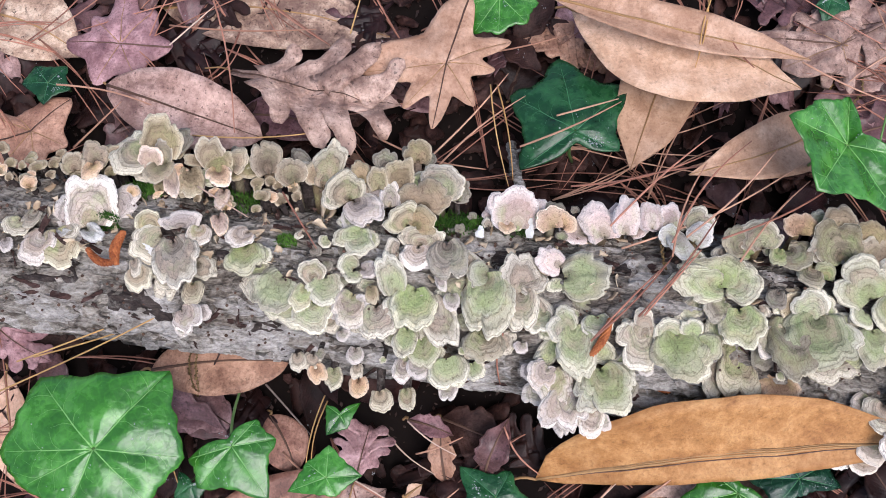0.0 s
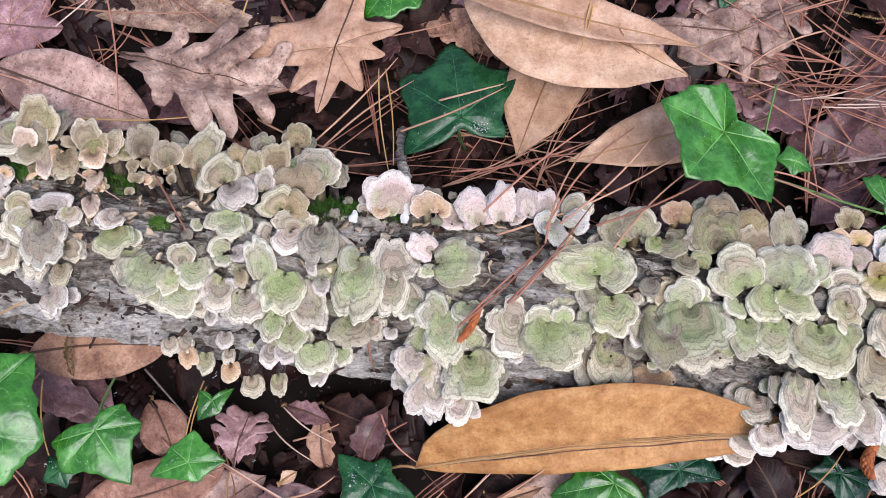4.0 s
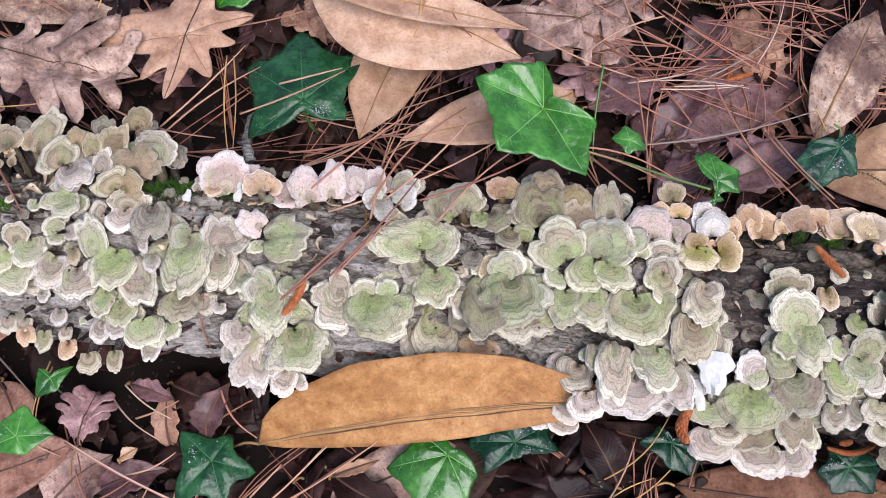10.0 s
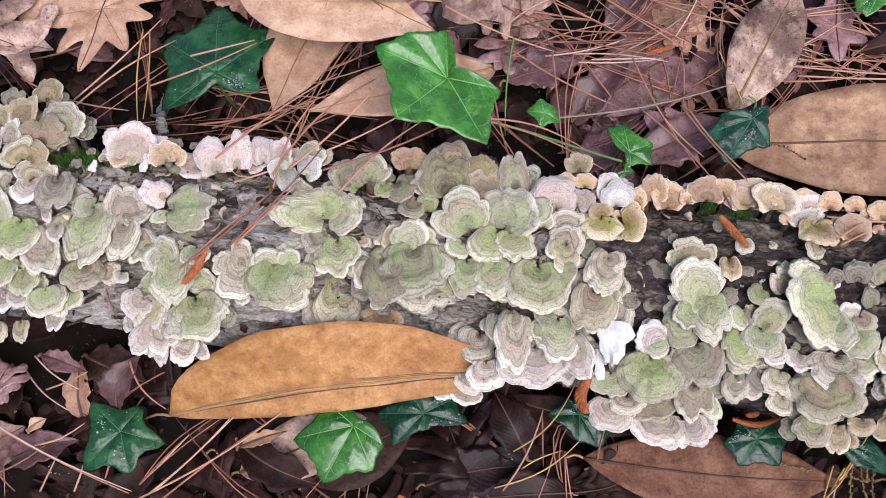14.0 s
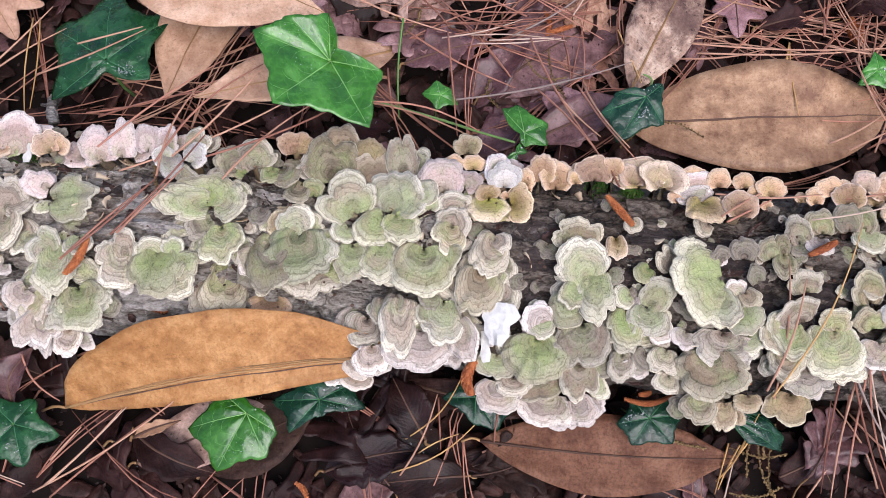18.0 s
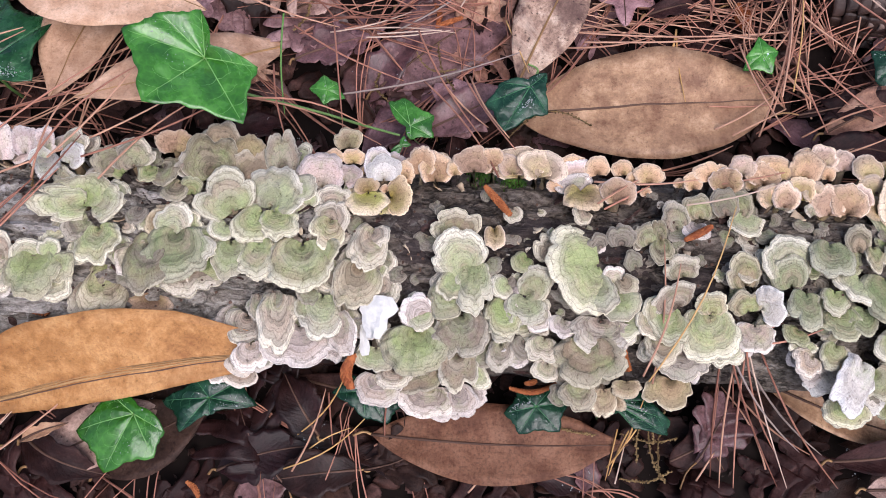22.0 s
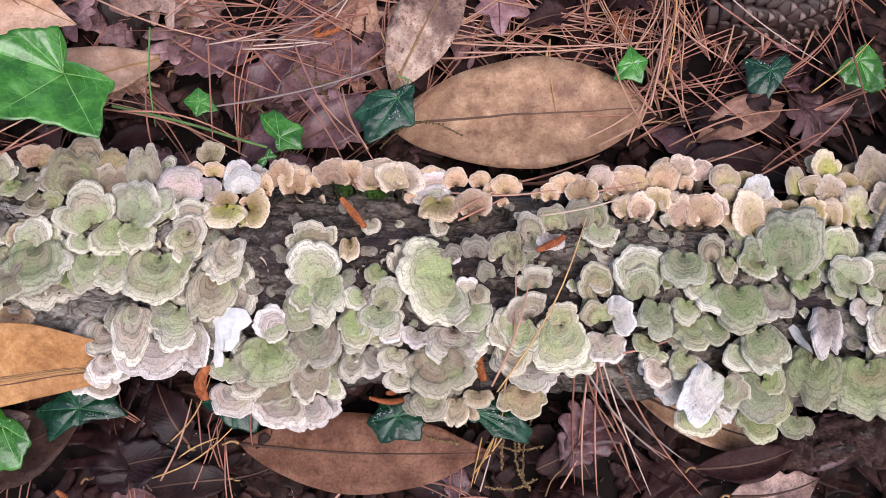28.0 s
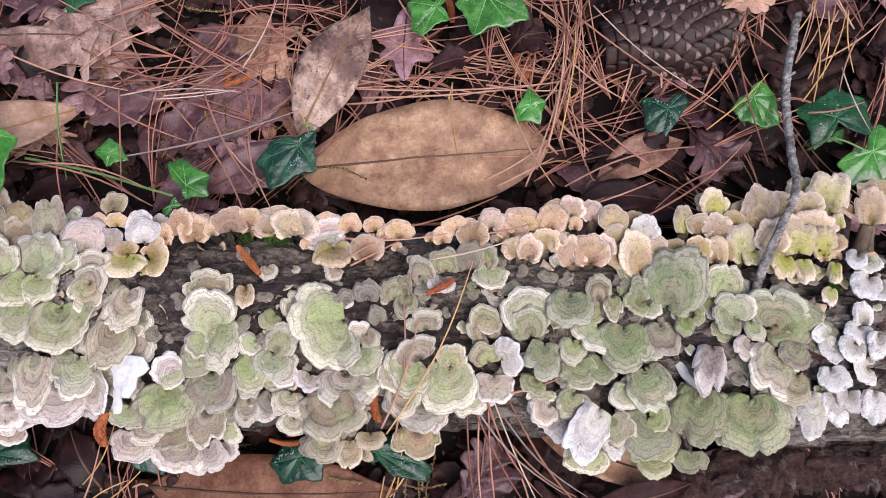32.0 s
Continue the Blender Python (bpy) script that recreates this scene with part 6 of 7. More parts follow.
fallen_leaf('magnolia', (.3918, .1563, .034), (.4259, .1939, .034), .0442, .004, .15, 'mauve')
fallen_leaf('magnolia', (.3018, .235, .03), (.3367, .234, .03), .0205, .004, .2, 'mauve')
fallen_leaf('oak', (.3807, .2417, .022), (.4632, .2256, .022), .0707, .006, .15, 'red')
fallen_leaf('oak', (.6427, .1555, .04), (.7284, .1463, .035), .0325, .012, .35, 'dark')
fallen_leaf('magnolia', (.6719, .1346, .044), (.7204, .1098, .044), .0276, .006, .3, 'dark')
fallen_leaf('oak', (.7361, .1806, .026), (.7595, .1429, .026), .0535, .008, .2, 'plum')
fallen_leaf('magnolia', (.6655, -.0266, .012), (.6899, -.0755, .012), .0459, .006, .2, 'dark')
fallen_leaf('oak', (.5478, -.0752, .016), (.5777, -.0376, .018), .0452, .004, .2, 'plum')
fallen_leaf('oak', (.6059, .2442, .04), (.6357, .255, .05), .0417, .01, .4, 'dark')
fallen_leaf('oak', (.7596, .2622, .06), (.7979, .2683, .06), .0329, .006, .3, 'pale')
fallen_leaf('oak', (.2684, .2644, .022), (.3245, .2417, .022), .0544, .006, .2, 'pink')
fallen_leaf('magnolia', (-.0015, .021, .012), (.0443, .0022, .016), .0305, .006, .4, 'dark')
fallen_leaf('magnolia', (.0023, -.0236, .012), (-.0015, .0188, .02), .0172, .004, .3, 'red')
fallen_leaf('oak', (.3972, .2879, .018), (.4528, .2189, .02), .0724, .006, .2, 'red')
fallen_leaf('magnolia', (-.0529, .2839, .02), (.0067, .2426, .02), .0462, .004, .2, 'mauve')
fallen_leaf('magnolia', (.049, .2526, .018), (.0758, .3075, .02), .0388, .004, .2, 'wet')
fallen_leaf('magnolia', (-.1888, .0363, .012), (-.1406, .0134, .012), .0348, .004, .2, 'mauve')
fallen_leaf('magnolia', (-.3039, .0517, .012), (-.2821, -.0273, .012), .0303, .004, .2, 'pale')
fallen_leaf('magnolia', (.0915, -.0419, .008), (.1758, -.0234, .01), .0345, .004, .1, 'dark')
fallen_leaf('magnolia', (-.0797, -.0602, .01), (-.0382, -.0257, .012), .0455, .004, .2, 'pink')
fallen_leaf('magnolia', (.2906, .2172, .036), (.3382, .2328, .036), .0307, .006, .2, 'plum')
fallen_leaf('magnolia', (.349, .1983, .024), (.4599, .2636, .026), .0634, .006, .1, 'plum')
fallen_leaf('magnolia', (.3758, .1564, .036), (.4456, .1875, .038), .032, .008, .3, 'plum')
fallen_leaf('magnolia', (.5442, .2361, .045), (.5822, .2432, .045), .0185, .008, .4, 'dark')
fallen_leaf('magnolia', (.659, .1415, .04), (.7263, .1667, .04), .0284, .012, .35, 'red')
fallen_leaf('magnolia', (.6355, .1181, .05), (.7023, .1194, .05), .0234, .008, .3, 'dark')
fallen_leaf('magnolia', (.3659, .2614, .03), (.4017, .2897, .03), .0339, .006, .2, 'plum')
fallen_leaf('magnolia', (.2879, .2588, .034), (.3285, .2702, .034), .0251, .006, .2, 'pink')
fallen_leaf('magnolia', (.2333, -.0644, .012), (.2966, -.0518, .012), .0337, .006, .2, 'wet')
lobed_leaf((0.0024, 0.2626, 0.060), ((-101, 0.0517), (72, 0.0558), (-174, 0.0599), (-133, 0.0448), (-59, 0.0369), (-4, 0.0341), (23, 0.0512)), .45, 'pale')
lobed_leaf((-0.2327, 0.2840, 0.046), ((174, 0.0437), (-3, 0.0371), (-119, 0.0355), (-65, 0.0324), (56, 0.0372), (93, 0.0562), (135, 0.0355)), .30, 'mauve')
lobed_leaf((-0.2921, 0.2192, 0.042), ((47, 0.0359), (-165, 0.0499), (-23, 0.0265), (-79, 0.0302), (-130, 0.0403), (158, 0.0482), (135, 0.0195)), .25, 'red')
lobed_leaf((0.2864, 0.2825, 0.050), ((25, 0.0601), (174, 0.0774), (-5, 0.0418), (-76, 0.0256), (-160, 0.0442), (151, 0.0275), (38, 0.0209)), .30, 'pink')
lobed_leaf((0.5282, 0.2535, 0.050), ((-92, 0.0275), (81, 0.0349), (148, 0.0270), (-159, 0.0192), (-27, 0.0245), (44, 0.0211)), .42, 'mauve')
lobed_leaf((0.5597, -0.0632, 0.016), ((10, 0.0285), (-159, 0.0304), (87, 0.0213), (-66, 0.0218), (124, 0.0184)), .35, 'dark')
fallen_leaf('magnolia', (0.4487, 0.1889, 0.046), (0.5051, 0.2884, 0.050), .0480, .006, .1, 'mottled')
fallen_leaf('broad', (-0.1941, 0.0514, 0.036), (-0.1018, 0.0566, 0.040), .0460, .004, .1, 'red')
fallen_leaf('broad', (-0.1178, 0.0227, 0.016), (-0.0981, -0.0144, 0.016), .0320, .004, .2, 'red')
fallen_leaf('broad', (-.1580, -.0480, .016), (-.0640, -.0190, .018), .0420, .004, .2, 'red')
fallen_leaf('broad', (.1100, -.0560, .014), (.1950, -.0215, .018), .0400, .004, .15, 'pink')
fallen_leaf('magnolia', (.1700, .2900, .050), (.1275, .1846, .056), .0543, .004, .15, 'pale')
fallen_leaf('magnolia', (.2850, .2310, .034), (.1575, .1707, .087), .0440, .012, .2, 'pale')
# ---- ivy leaves: joint, lobes as heading and length, tone ----
ivy_leaf((0.2481, 0.1814, 0.112), ((166, 0.0443), (134, 0.0320), (90, 0.0270), (-14, 0.0340), (-62, 0.0515), (-131, 0.0468)), 'bright', 0.009, .10, -.28)
ivy_leaf((-0.2005, 0.0003, 0.100), ((50, 0.0590), (134, 0.0572), (-178, 0.0587), (-152, 0.0469), (-110, 0.0365), (-44, 0.0436), (-6, 0.0503)), 'bright', cut=.04)
ivy_leaf((-0.1263, 0.0019, 0.080), ((51, 0.0211), (10, 0.0257), (-54, 0.0377), (-129, 0.0312), (-164, 0.0270)), 'bright')
ivy_leaf((0.0896, 0.2091, 0.066), ((97, 0.0627), (43, 0.0525), (-25, 0.0320), (-146, 0.0450), (144, 0.0540)), 'mid', cut=.17)
ivy_leaf((0.1877, -0.0268, 0.040), ((140, 0.0235), (-169, 0.0399), (-118, 0.0399), (-65, 0.0311), (-32, 0.0232)), 'bright')
ivy_leaf((0.2324, -0.0183, 0.030), ((180, 0.0319), (126, 0.0174), (26, 0.0251), (-12, 0.0308), (-86, 0.0111), (-134, 0.0290)), 'dark', cut=.2)
ivy_leaf((0.0343, -0.0298, 0.030), ((140, 0.0298), (57, 0.0191), (-15, 0.0286), (-73, 0.0285), (-132, 0.0338)), 'mid', cut=.2)
ivy_leaf((0.4524, 0.1726, 0.070), ((38, 0.0154), (-59, 0.0215), (-124, 0.0376), (-162, 0.0317), (168, 0.0199)), 'dark')
ivy_leaf((0.3714, 0.1530, 0.060), ((128, 0.0229), (99, 0.0211), (22, 0.0177), (-31, 0.0175), (-90, 0.0102)), 'bright')
ivy_leaf((0.3650, 0.1350, 0.070), ((3, 0.0067), (-118, 0.0092), (-157, 0.0074), (74, 0.0073)), 'bright')
ivy_leaf((0.7133, 0.1863, 0.055), ((41, 0.0180), (10, 0.0160), (-64, 0.0120), (-106, 0.0255), (-146, 0.0205), (146, 0.0205)), 'dark', cut=.05)
ivy_leaf((0.7732, 0.1885, 0.060), ((56, 0.0145), (0, 0.0158), (-51, 0.0264), (-77, 0.0245), (-125, 0.0200), (-155, 0.0175)), 'bright', cut=.03)
ivy_leaf((0.8344, 0.1729, 0.048), ((75, 0.0263), (30, 0.0301), (-28, 0.0318), (-130, 0.0290), (155, 0.0284)), 'mid')
ivy_leaf((0.8412, 0.1367, 0.072), ((68, 0.0209), (-167, 0.0245), (-131, 0.0308), (-79, 0.0212), (-23, 0.0238), (27, 0.0254)), 'bright')
ivy_leaf((0.5544, 0.2732, 0.068), ((161, 0.0228), (-139, 0.0249), (-120, 0.0246), (-51, 0.0144), (51, 0.0222)), 'bright')
ivy_leaf((0.5915, 0.2769, 0.072), ((-171, 0.0243), (-112, 0.0327), (-61, 0.0294), (-36, 0.0357), (17, 0.0268)), 'bright')
ivy_leaf((0.6162, 0.1944, 0.060), ((91, 0.0138), (7, 0.0111), (-70, 0.0156), (-144, 0.0172), (-174, 0.0115)), 'bright')
ivy_leaf((0.3156, 0.1838, 0.055), ((101, 0.0133), (37, 0.0094), (-25, 0.0133), (-105, 0.0106), (169, 0.0131)), 'bright')
ivy_leaf((0.3342, -0.0196, 0.034), ((179, 0.0216), (-93, 0.0174), (-57, 0.0260), (-22, 0.0257), (9, 0.0152), (125, 0.0134)), 'dark')
ivy_leaf((0.4429, -0.0353, 0.046), ((-171, 0.0208), (-126, 0.0206), (-50, 0.0215), (4, 0.0211), (45, 0.0175), (132, 0.0153)), 'dark')
ivy_leaf((0.4921, -0.0349, 0.045), ((1, 0.0248), (-20, 0.0391), (-34, 0.0398), (-57, 0.0207), (-69, 0.0072)), 'dark')
ivy_leaf((0.0410, 0.3160, 0.058), ((-170, 0.0272), (-125, 0.0338), (-93, 0.0292), (-48, 0.0284), (-10, 0.0280), (68, 0.0205)), 'bright')
ivy_leaf((-0.2829, 0.2548, 0.045), ((178, 0.0211), (130, 0.0189), (52, 0.0182), (-15, 0.0162), (-97, 0.0167)), 'mid')
ivy_leaf((0.2827, 0.3182, 0.050), ((-159, 0.0123), (-110, 0.0185), (-25, 0.0159), (47, 0.0172)), 'mid')
ivy_leaf((-0.0693, -0.0160, 0.080), ((88, 0.0185), (2, 0.0210), (-62, 0.0125), (-160, 0.0250), (146, 0.0150)), 'bright', cut=.05)
ivy_leaf((-0.0651, 0.0211, 0.056), ((33, 0.0150), (-60, 0.0095), (-125, 0.0155), (145, 0.0115)), 'bright', cut=.05)
ivy_leaf((-0.1583, -0.0221, 0.050), ((134, 0.0121), (-1, 0.0116), (-69, 0.0119), (-145, 0.0129)), 'mid')
ivy_leaf((0.8302, 0.1575, 0.046), ((37, 0.0124), (-39, 0.0070), (-152, 0.0049)), 'bright')
ivy_leaf((-.3008, .0710, .030), ((0, .0066), (120, .0060), (240, .0060)), 'bright')
# ---- pollen cones and catkins ----
pollen_cone((-.1975, .1299, .096), (-.1998, .1094, .0957), .0075)
pollen_cone((-.2181, .119, .0959), (-.1993, .1115, .0958), .006)
pollen_cone((.1007, .0757, .0956), (.0878, .0541, .0935), .0062)
pollen_cone((.1258, .0497, .072), (.1423, .0356, .066), .0072)
pollen_cone((.4164, .0959, .0943), (.4306, .0764, .0956), .0059)
pollen_cone((.5346, .0563, .0959), (.5522, .0643, .0955), .0055)
pollen_cone((.3317, -.002, .085), (.3305, -.0213, .08), .0084)
pollen_cone((.4264, -.0239, .055), (.4561, -.022, .055), .0045)
pollen_cone((.3932, .2548, .04), (.3931, .2376, .04), .0047)
pollen_cone((.393, .2368, .04), (.4129, .2434, .04), .0047)
pollen_cone((.6166, .2242, .04), (.6184, .2421, .04), .007)
pollen_cone((.4968, .002, .07), (.4987, -.0185, .07), .0073)
pollen_cone((.6112, .2411, .045), (.6152, .2214, .045), .0081)
pollen_cone((.7992, .0909, .075), (.8122, .1001, .075), .0061)
pollen_cone((.4368, -.0211, .05), (.4443, -.0194, .05), .0044)
pollen_cone((.5633, .3005, .04), (.5659, .276, .04), .0067)
pollen_cone((.4343, .0066, .07), (.4241, .002, .07), .0052)
pollen_cone((.2166, -.0707, .02), (.2241, -.0814, .02), .0047)
oak_catkin((-.1578, .0740, .046), (-.1592, .0378, .045), .003)
oak_catkin((.4383, .1468, .046), (.4951, .1534, .046), -.012)
oak_catkin((.3783, .2163, .04), (.4056, .2024, .04), .01)
oak_catkin((.2904, .2387, .04), (.3028, .2609, .04), .004)
oak_catkin((.3517, .2018, .04), (.3569, .1801, .04), .006)
oak_catkin((-.1649, .0714, .042), (-.1602, .0343, .042), .004)
oak_catkin((.1368, .1306, .088), (.1382, .1083, .088), .001)
oak_catkin((.5191, -.0532, .02), (.5261, -.0871, .02), .004)
oak_catkin((.5004, -.0544, .02), (.5369, -.0591, .02), .004)
oak_catkin((.511, -.0367, .022), (.521, -.0622, .022), -.004)
oak_catkin((.5244, -.0335, .022), (.5088, -.0725, .022), .005)
oak_catkin((.531, -.041, .022), (.5222, -.0834, .022), .003)
oak_catkin((.4973, -.0828, .02), (.5306, -.0803, .02), .004)
oak_catkin((.449, -.0419, .03), (.4815, -.0545, .03), .003)
oak_catkin((.5197, -.0218, .03), (.5229, -.0439, .03), .003)
oak_catkin((.3608, .3043, .045), (.3953, .2967, .045), .003)
oak_catkin((.3467, .27, .04), (.3853, .2692, .04), -.003)
oak_catkin((.3938, .2242, .04), (.4102, .178, .04), .006)
# ---- single pine needles: ends, bow, tone ----
needle((-.0613, -.0169, .035), (.0454, -.0675, .03), .003, 'pale')
needle((-.0611, -.0183, .035), (.0438, -.0688, .03), .002, 'red')
needle((.0041, -.0678, .02), (.0162, -.0307, .03), .001, 'tan')
needle((.0579, -.0677, .025), (.1104, -.0213, .04), .001, 'pale')
needle((.0558, -.0684, .025), (.1079, -.0224, .04), .002, 'tan')
needle((.0604, -.053, .03), (.0806, -.0327, .035), 0, 'tan')
needle((-.0232, .0181, .04), (.0086, -.0037, .04), .002, 'pale')
needle((-.0541, -.0352, .03), (-.0347, -.0677, .02), .003, 'red')
needle((-.0183, -.0678, .02), (-.0055, -.0459, .03), 0, 'tan')
needle((-.0178, -.0029, .03), (.0128, .0078, .04), .001, 'tan')
needle((.0397, .0144, .04), (.0629, -.0157, .03), .004, 'red')
needle((-.0209, -.0388, .03), (.0104, -.0246, .03), .003, 'tan')
needle((-.0606, -.0599, .025), (-.0136, -.0388, .03), .004, 'red')
needle((.5685, -.0028, .08), (.6049, -.0943, .02), .002, 'pale')
needle((.5626, -.0093, .08), (.5607, -.0919, .02), .003, 'tan')
needle((.5677, -.0095, .08), (.5699, -.0924, .02), .002, 'red')
needle((.5804, -.0092, .07), (.6381, -.0962, .02), .006, 'red')
needle((.4964, -.0517, .03), (.4874, -.0835, .02), 0, 'yellow')
needle((.5037, -.0529, .03), (.4898, -.0808, .02), .001, 'yellow')
needle((.5464, -.0868, .02), (.5574, -.0694, .03), 0, 'tan')
needle((-.277, .0555, .05), (-.1291, .1102, .075), .002, 'yellow')
needle((-.2855, .0367, .05), (-.1307, .1081, .078), .003, 'yellow')
needle((-.2663, .0585, .05), (-.1647, .0883, .065), .002, 'yellow')
needle((-.1716, .2085, .06), (-.079, .2118, .06), .004, 'yellow')
needle((-.1656, .3166, .06), (-.1428, .2105, .06), -.004, 'red')
needle((-.1908, .2738, .065), (-.1621, .3037, .065), 0, 'pale')
needle((-.1977, .2976, .05), (-.0914, .2945, .05), .004, 'tan')
needle((-.2518, .1994, .06), (-.2224, .2335, .06), 0, 'tan')
needle((-.2688, .2463, .06), (-.1921, .2295, .05), -.004, 'tan')
needle((-.0479, .2085, .06), (.0291, .184, .06), .006, 'tan')
needle((-.0052, .1804, .07), (.0572, .2378, .06), -.003, 'tan')
needle((-.0092, .1921, .06), (.0458, .2548, .06), .002, 'tan')
needle((.033, .2463, .06), (.0428, .1669, .075), .002, 'yellow')
needle((.0377, .2463, .06), (.0459, .1708, .075), -.002, 'yellow')
needle((-.0668, .2909, .05), (-.0594, .3228, .05), 0, 'yellow')
needle((.1778, .2951, .095), (.166, .244, .09), -.002, 'yellow')
needle((.18, .2945, .096), (.1683, .2496, .091), .002, 'yellow')
needle((.0835, .1669, .075), (.1759, .1885, .08), .006, 'red')
needle((.1399, .1223, .1), (.2005, .1944, .085), -.006, 'red')
needle((.089, .0636, .1), (.1405, .1144, .096), .002, 'red')
needle((.0876, .0622, .1), (.1389, .1119, .096), -.001, 'red')
needle((.1402, .1142, .097), (.1647, .1734, .1), -.004, 'tan')
needle((.1122, .1225, .085), (.2342, .1807, .08), .006, 'tan')
needle((.103, .1336, .098), (.1751, .1984, .085), -.002, 'red')
needle((.2469, .2583, .07), (.3245, .2338, .05), .004, 'tan')
needle((.1904, .2687, .09), (.2051, .244, .09), .003, 'red')
needle((-.1539, .1602, .095), (-.1213, .1405, .093), 0, 'pale')
needle((-.1005, .1565, .095), (-.078, .1203, .094), 0, 'red')
needle((.0367, .0691, .085), (.0362, .0402, .06), .003, 'red')
needle((-.0396, .0132, .02), (-.0053, -.0161, .02), .003, 'pale')
needle((-.1189, .0426, .03), (-.0889, .0095, .02), 0, 'grey')
needle((-.0789, .0351, .03), (-.0918, -.0125, .02), .002, 'yellow')
needle((-.0769, .0314, .03), (-.088, -.0143, .02), .003, 'yellow')
needle((-.176, .0338, .05), (-.1735, -.0269, .02), .004, 'yellow')
needle((-.1074, -.0015, .02), (-.0688, -.0269, .02), .003, 'tan')
needle((.0503, .1925, .08), (.1192, .2254, .078), .002, 'tan')
needle((.0752, .2144, .08), (.1174, .2274, .078), 0, 'tan')
needle((.0066, .2782, .04), (.0921, .2909, .05), .004, 'tan')
needle((.3043, .2568, .05), (.4203, .2276, .05), .006, 'red')
needle((.2888, .271, .05), (.3234, .2383, .05), -.003, 'red')
needle((.3482, .284, .05), (.2875, .2526, .05), .004, 'tan')
needle((.3894, .2785, .05), (.4931, .2489, .05), .006, 'tan')
needle((.3841, .2379, .04), (.4381, .2683, .05), .002, 'red')
needle((.1494, .1264, .098), (.2057, .1789, .11), .003, 'tan')
needle((.1166, .0769, .1), (.17, .1397, .1), .002, 'red')
needle((.1199, .0775, .1), (.1575, .1181, .1), 0, 'red')
needle((.0938, .1618, .08), (.1979, .1804, .08), -.004, 'red')
needle((.1708, .125, .1), (.2674, .1765, .08), .005, 'red')
needle((.1811, .111, .098), (.2356, .1672, .085), -.003, 'tan')
needle((.2661, .1732, .07), (.3438, .1532, .06), -.006, 'red')
needle((.2801, .2023, .06), (.2901, .1427, .07), .002, 'red')
needle((.2924, .2228, .09), (.2875, .1649, .06), .002, 'green')
needle((.3387, .2346, .045), (.4065, .2283, .045), -.002, 'pale')
needle((.3425, .2279, .045), (.4027, .2306, .045), .002, 'pale')
needle((.3802, .2284, .05), (.4202, .1449, .05), .004, 'red')
needle((.3804, .1918, .05), (.4224, .1104, .09), -.003, 'red')
needle((.3957, .1871, .05), (.4246, .153, .05), .002, 'tan')
needle((.4253, .103, .09), (.4209, .1142, .09), 0, 'red')
needle((.5623, .2211, .05), (.5561, .1868, .05), .001, 'yellow')
needle((.5623, .2211, .05), (.562, .1656, .05), .002, 'yellow')
needle((.5623, .2211, .05), (.5507, .1912, .05), -.001, 'yellow')
needle((.4838, .2103, .05), (.5479, .2171, .05), .004, 'tan')
needle((.4961, .2143, .05), (.6474, .2165, .05), .005, 'tan')
needle((.4777, .2175, .045), (.4999, .2539, .05), .002, 'red')
needle((.6119, .1828, .055), (.6623, .2507, .055), .004, 'tan')
needle((.6093, .1913, .055), (.625, .2429, .055), .002, 'tan')
needle((.6139, .1702, .055), (.6456, .2057, .05), .003, 'red')
needle((.5976, .2027, .05), (.6146, .1743, .055), -.002, 'red')
needle((.5797, .1444, .05), (.6239, .168, .05), .002, 'tan')
needle((.5163, .1038, .08), (.5862, .1282, .06), .003, 'tan')
needle((.4841, .0976, .09), (.5503, .0957, .09), .003, 'tan')
needle((.4828, .0802, .1), (.5289, .1054, .085), -.001, 'tan')
needle((.4875, .078, .095), (.5185, .093, .09), 0, 'red')
needle((.5042, -.0266, .09), (.5643, .0728, .105), .006, 'yellow')
needle((.5013, -.0233, .09), (.5286, .0408, .1), .003, 'tan')
needle((.5032, -.0092, .08), (.5908, .0044, .085), .004, 'red')
needle((.5526, .0015, .09), (.5986, -.0929, .02), .004, 'red')
needle((.5509, .0015, .09), (.6166, -.0723, .02), .008, 'grey')
needle((.5547, -.004, .08), (.5558, -.0846, .02), .002, 'red')
needle((.5033, -.0617, .02), (.5107, -.0344, .05), 0, 'yellow')
needle((.4889, -.0755, .02), (.5055, -.0478, .04), .002, 'yellow')
needle((.288, -.0444, .02), (.3282, -.0019, .06), .006, 'yellow')
needle((.2859, -.0622, .02), (.3232, -.042, .025), -.003, 'yellow')
needle((.2786, -.0656, .02), (.3382, -.0318, .03), .006, 'yellow')
needle((.2841, -.0675, .02), (.3096, -.0172, .04), .003, 'tan')
needle((.3976, -.0864, .026), (.4243, -.0558, .03), .001, 'tan')
needle((.0463, -.0725, .02), (.151, -.0132, .05), .004, 'tan')
needle((.0575, -.0763, .02), (.1511, -.0149, .05), -.002, 'red')
needle((.5929, -.0822, .02), (.571, -.0274, .02), .004, 'tan')
needle((.4933, -.0861, .02), (.5037, -.0581, .02), 0, 'pale')
needle((.315, .3147, .05), (.3381, .2467, .05), .003, 'tan')
needle((.2926, .2366, .05), (.368, .1905, .05), .004, 'red')
needle((.3219, .2294, .06), (.3264, .1516, .06), 0, 'red')
needle((.2477, .1808, .06), (.3521, .136, .07), -.006, 'tan')
needle((.3178, .2301, .05), (.3757, .2436, .05), .003, 'pale')
needle((.351, .2274, .05), (.3966, .2283, .05), 0, 'pale')
needle((.3153, .1816, .05), (.45, .2083, .05), .006, 'grey')
needle((.3675, .2306, .05), (.4304, .2717, .05), .004, 'grey')
needle((.4104, .2428, .055), (.4362, .2967, .055), .003, 'pale')
needle((.41, .1894, .055), (.437, .121, .09), .002, 'red')
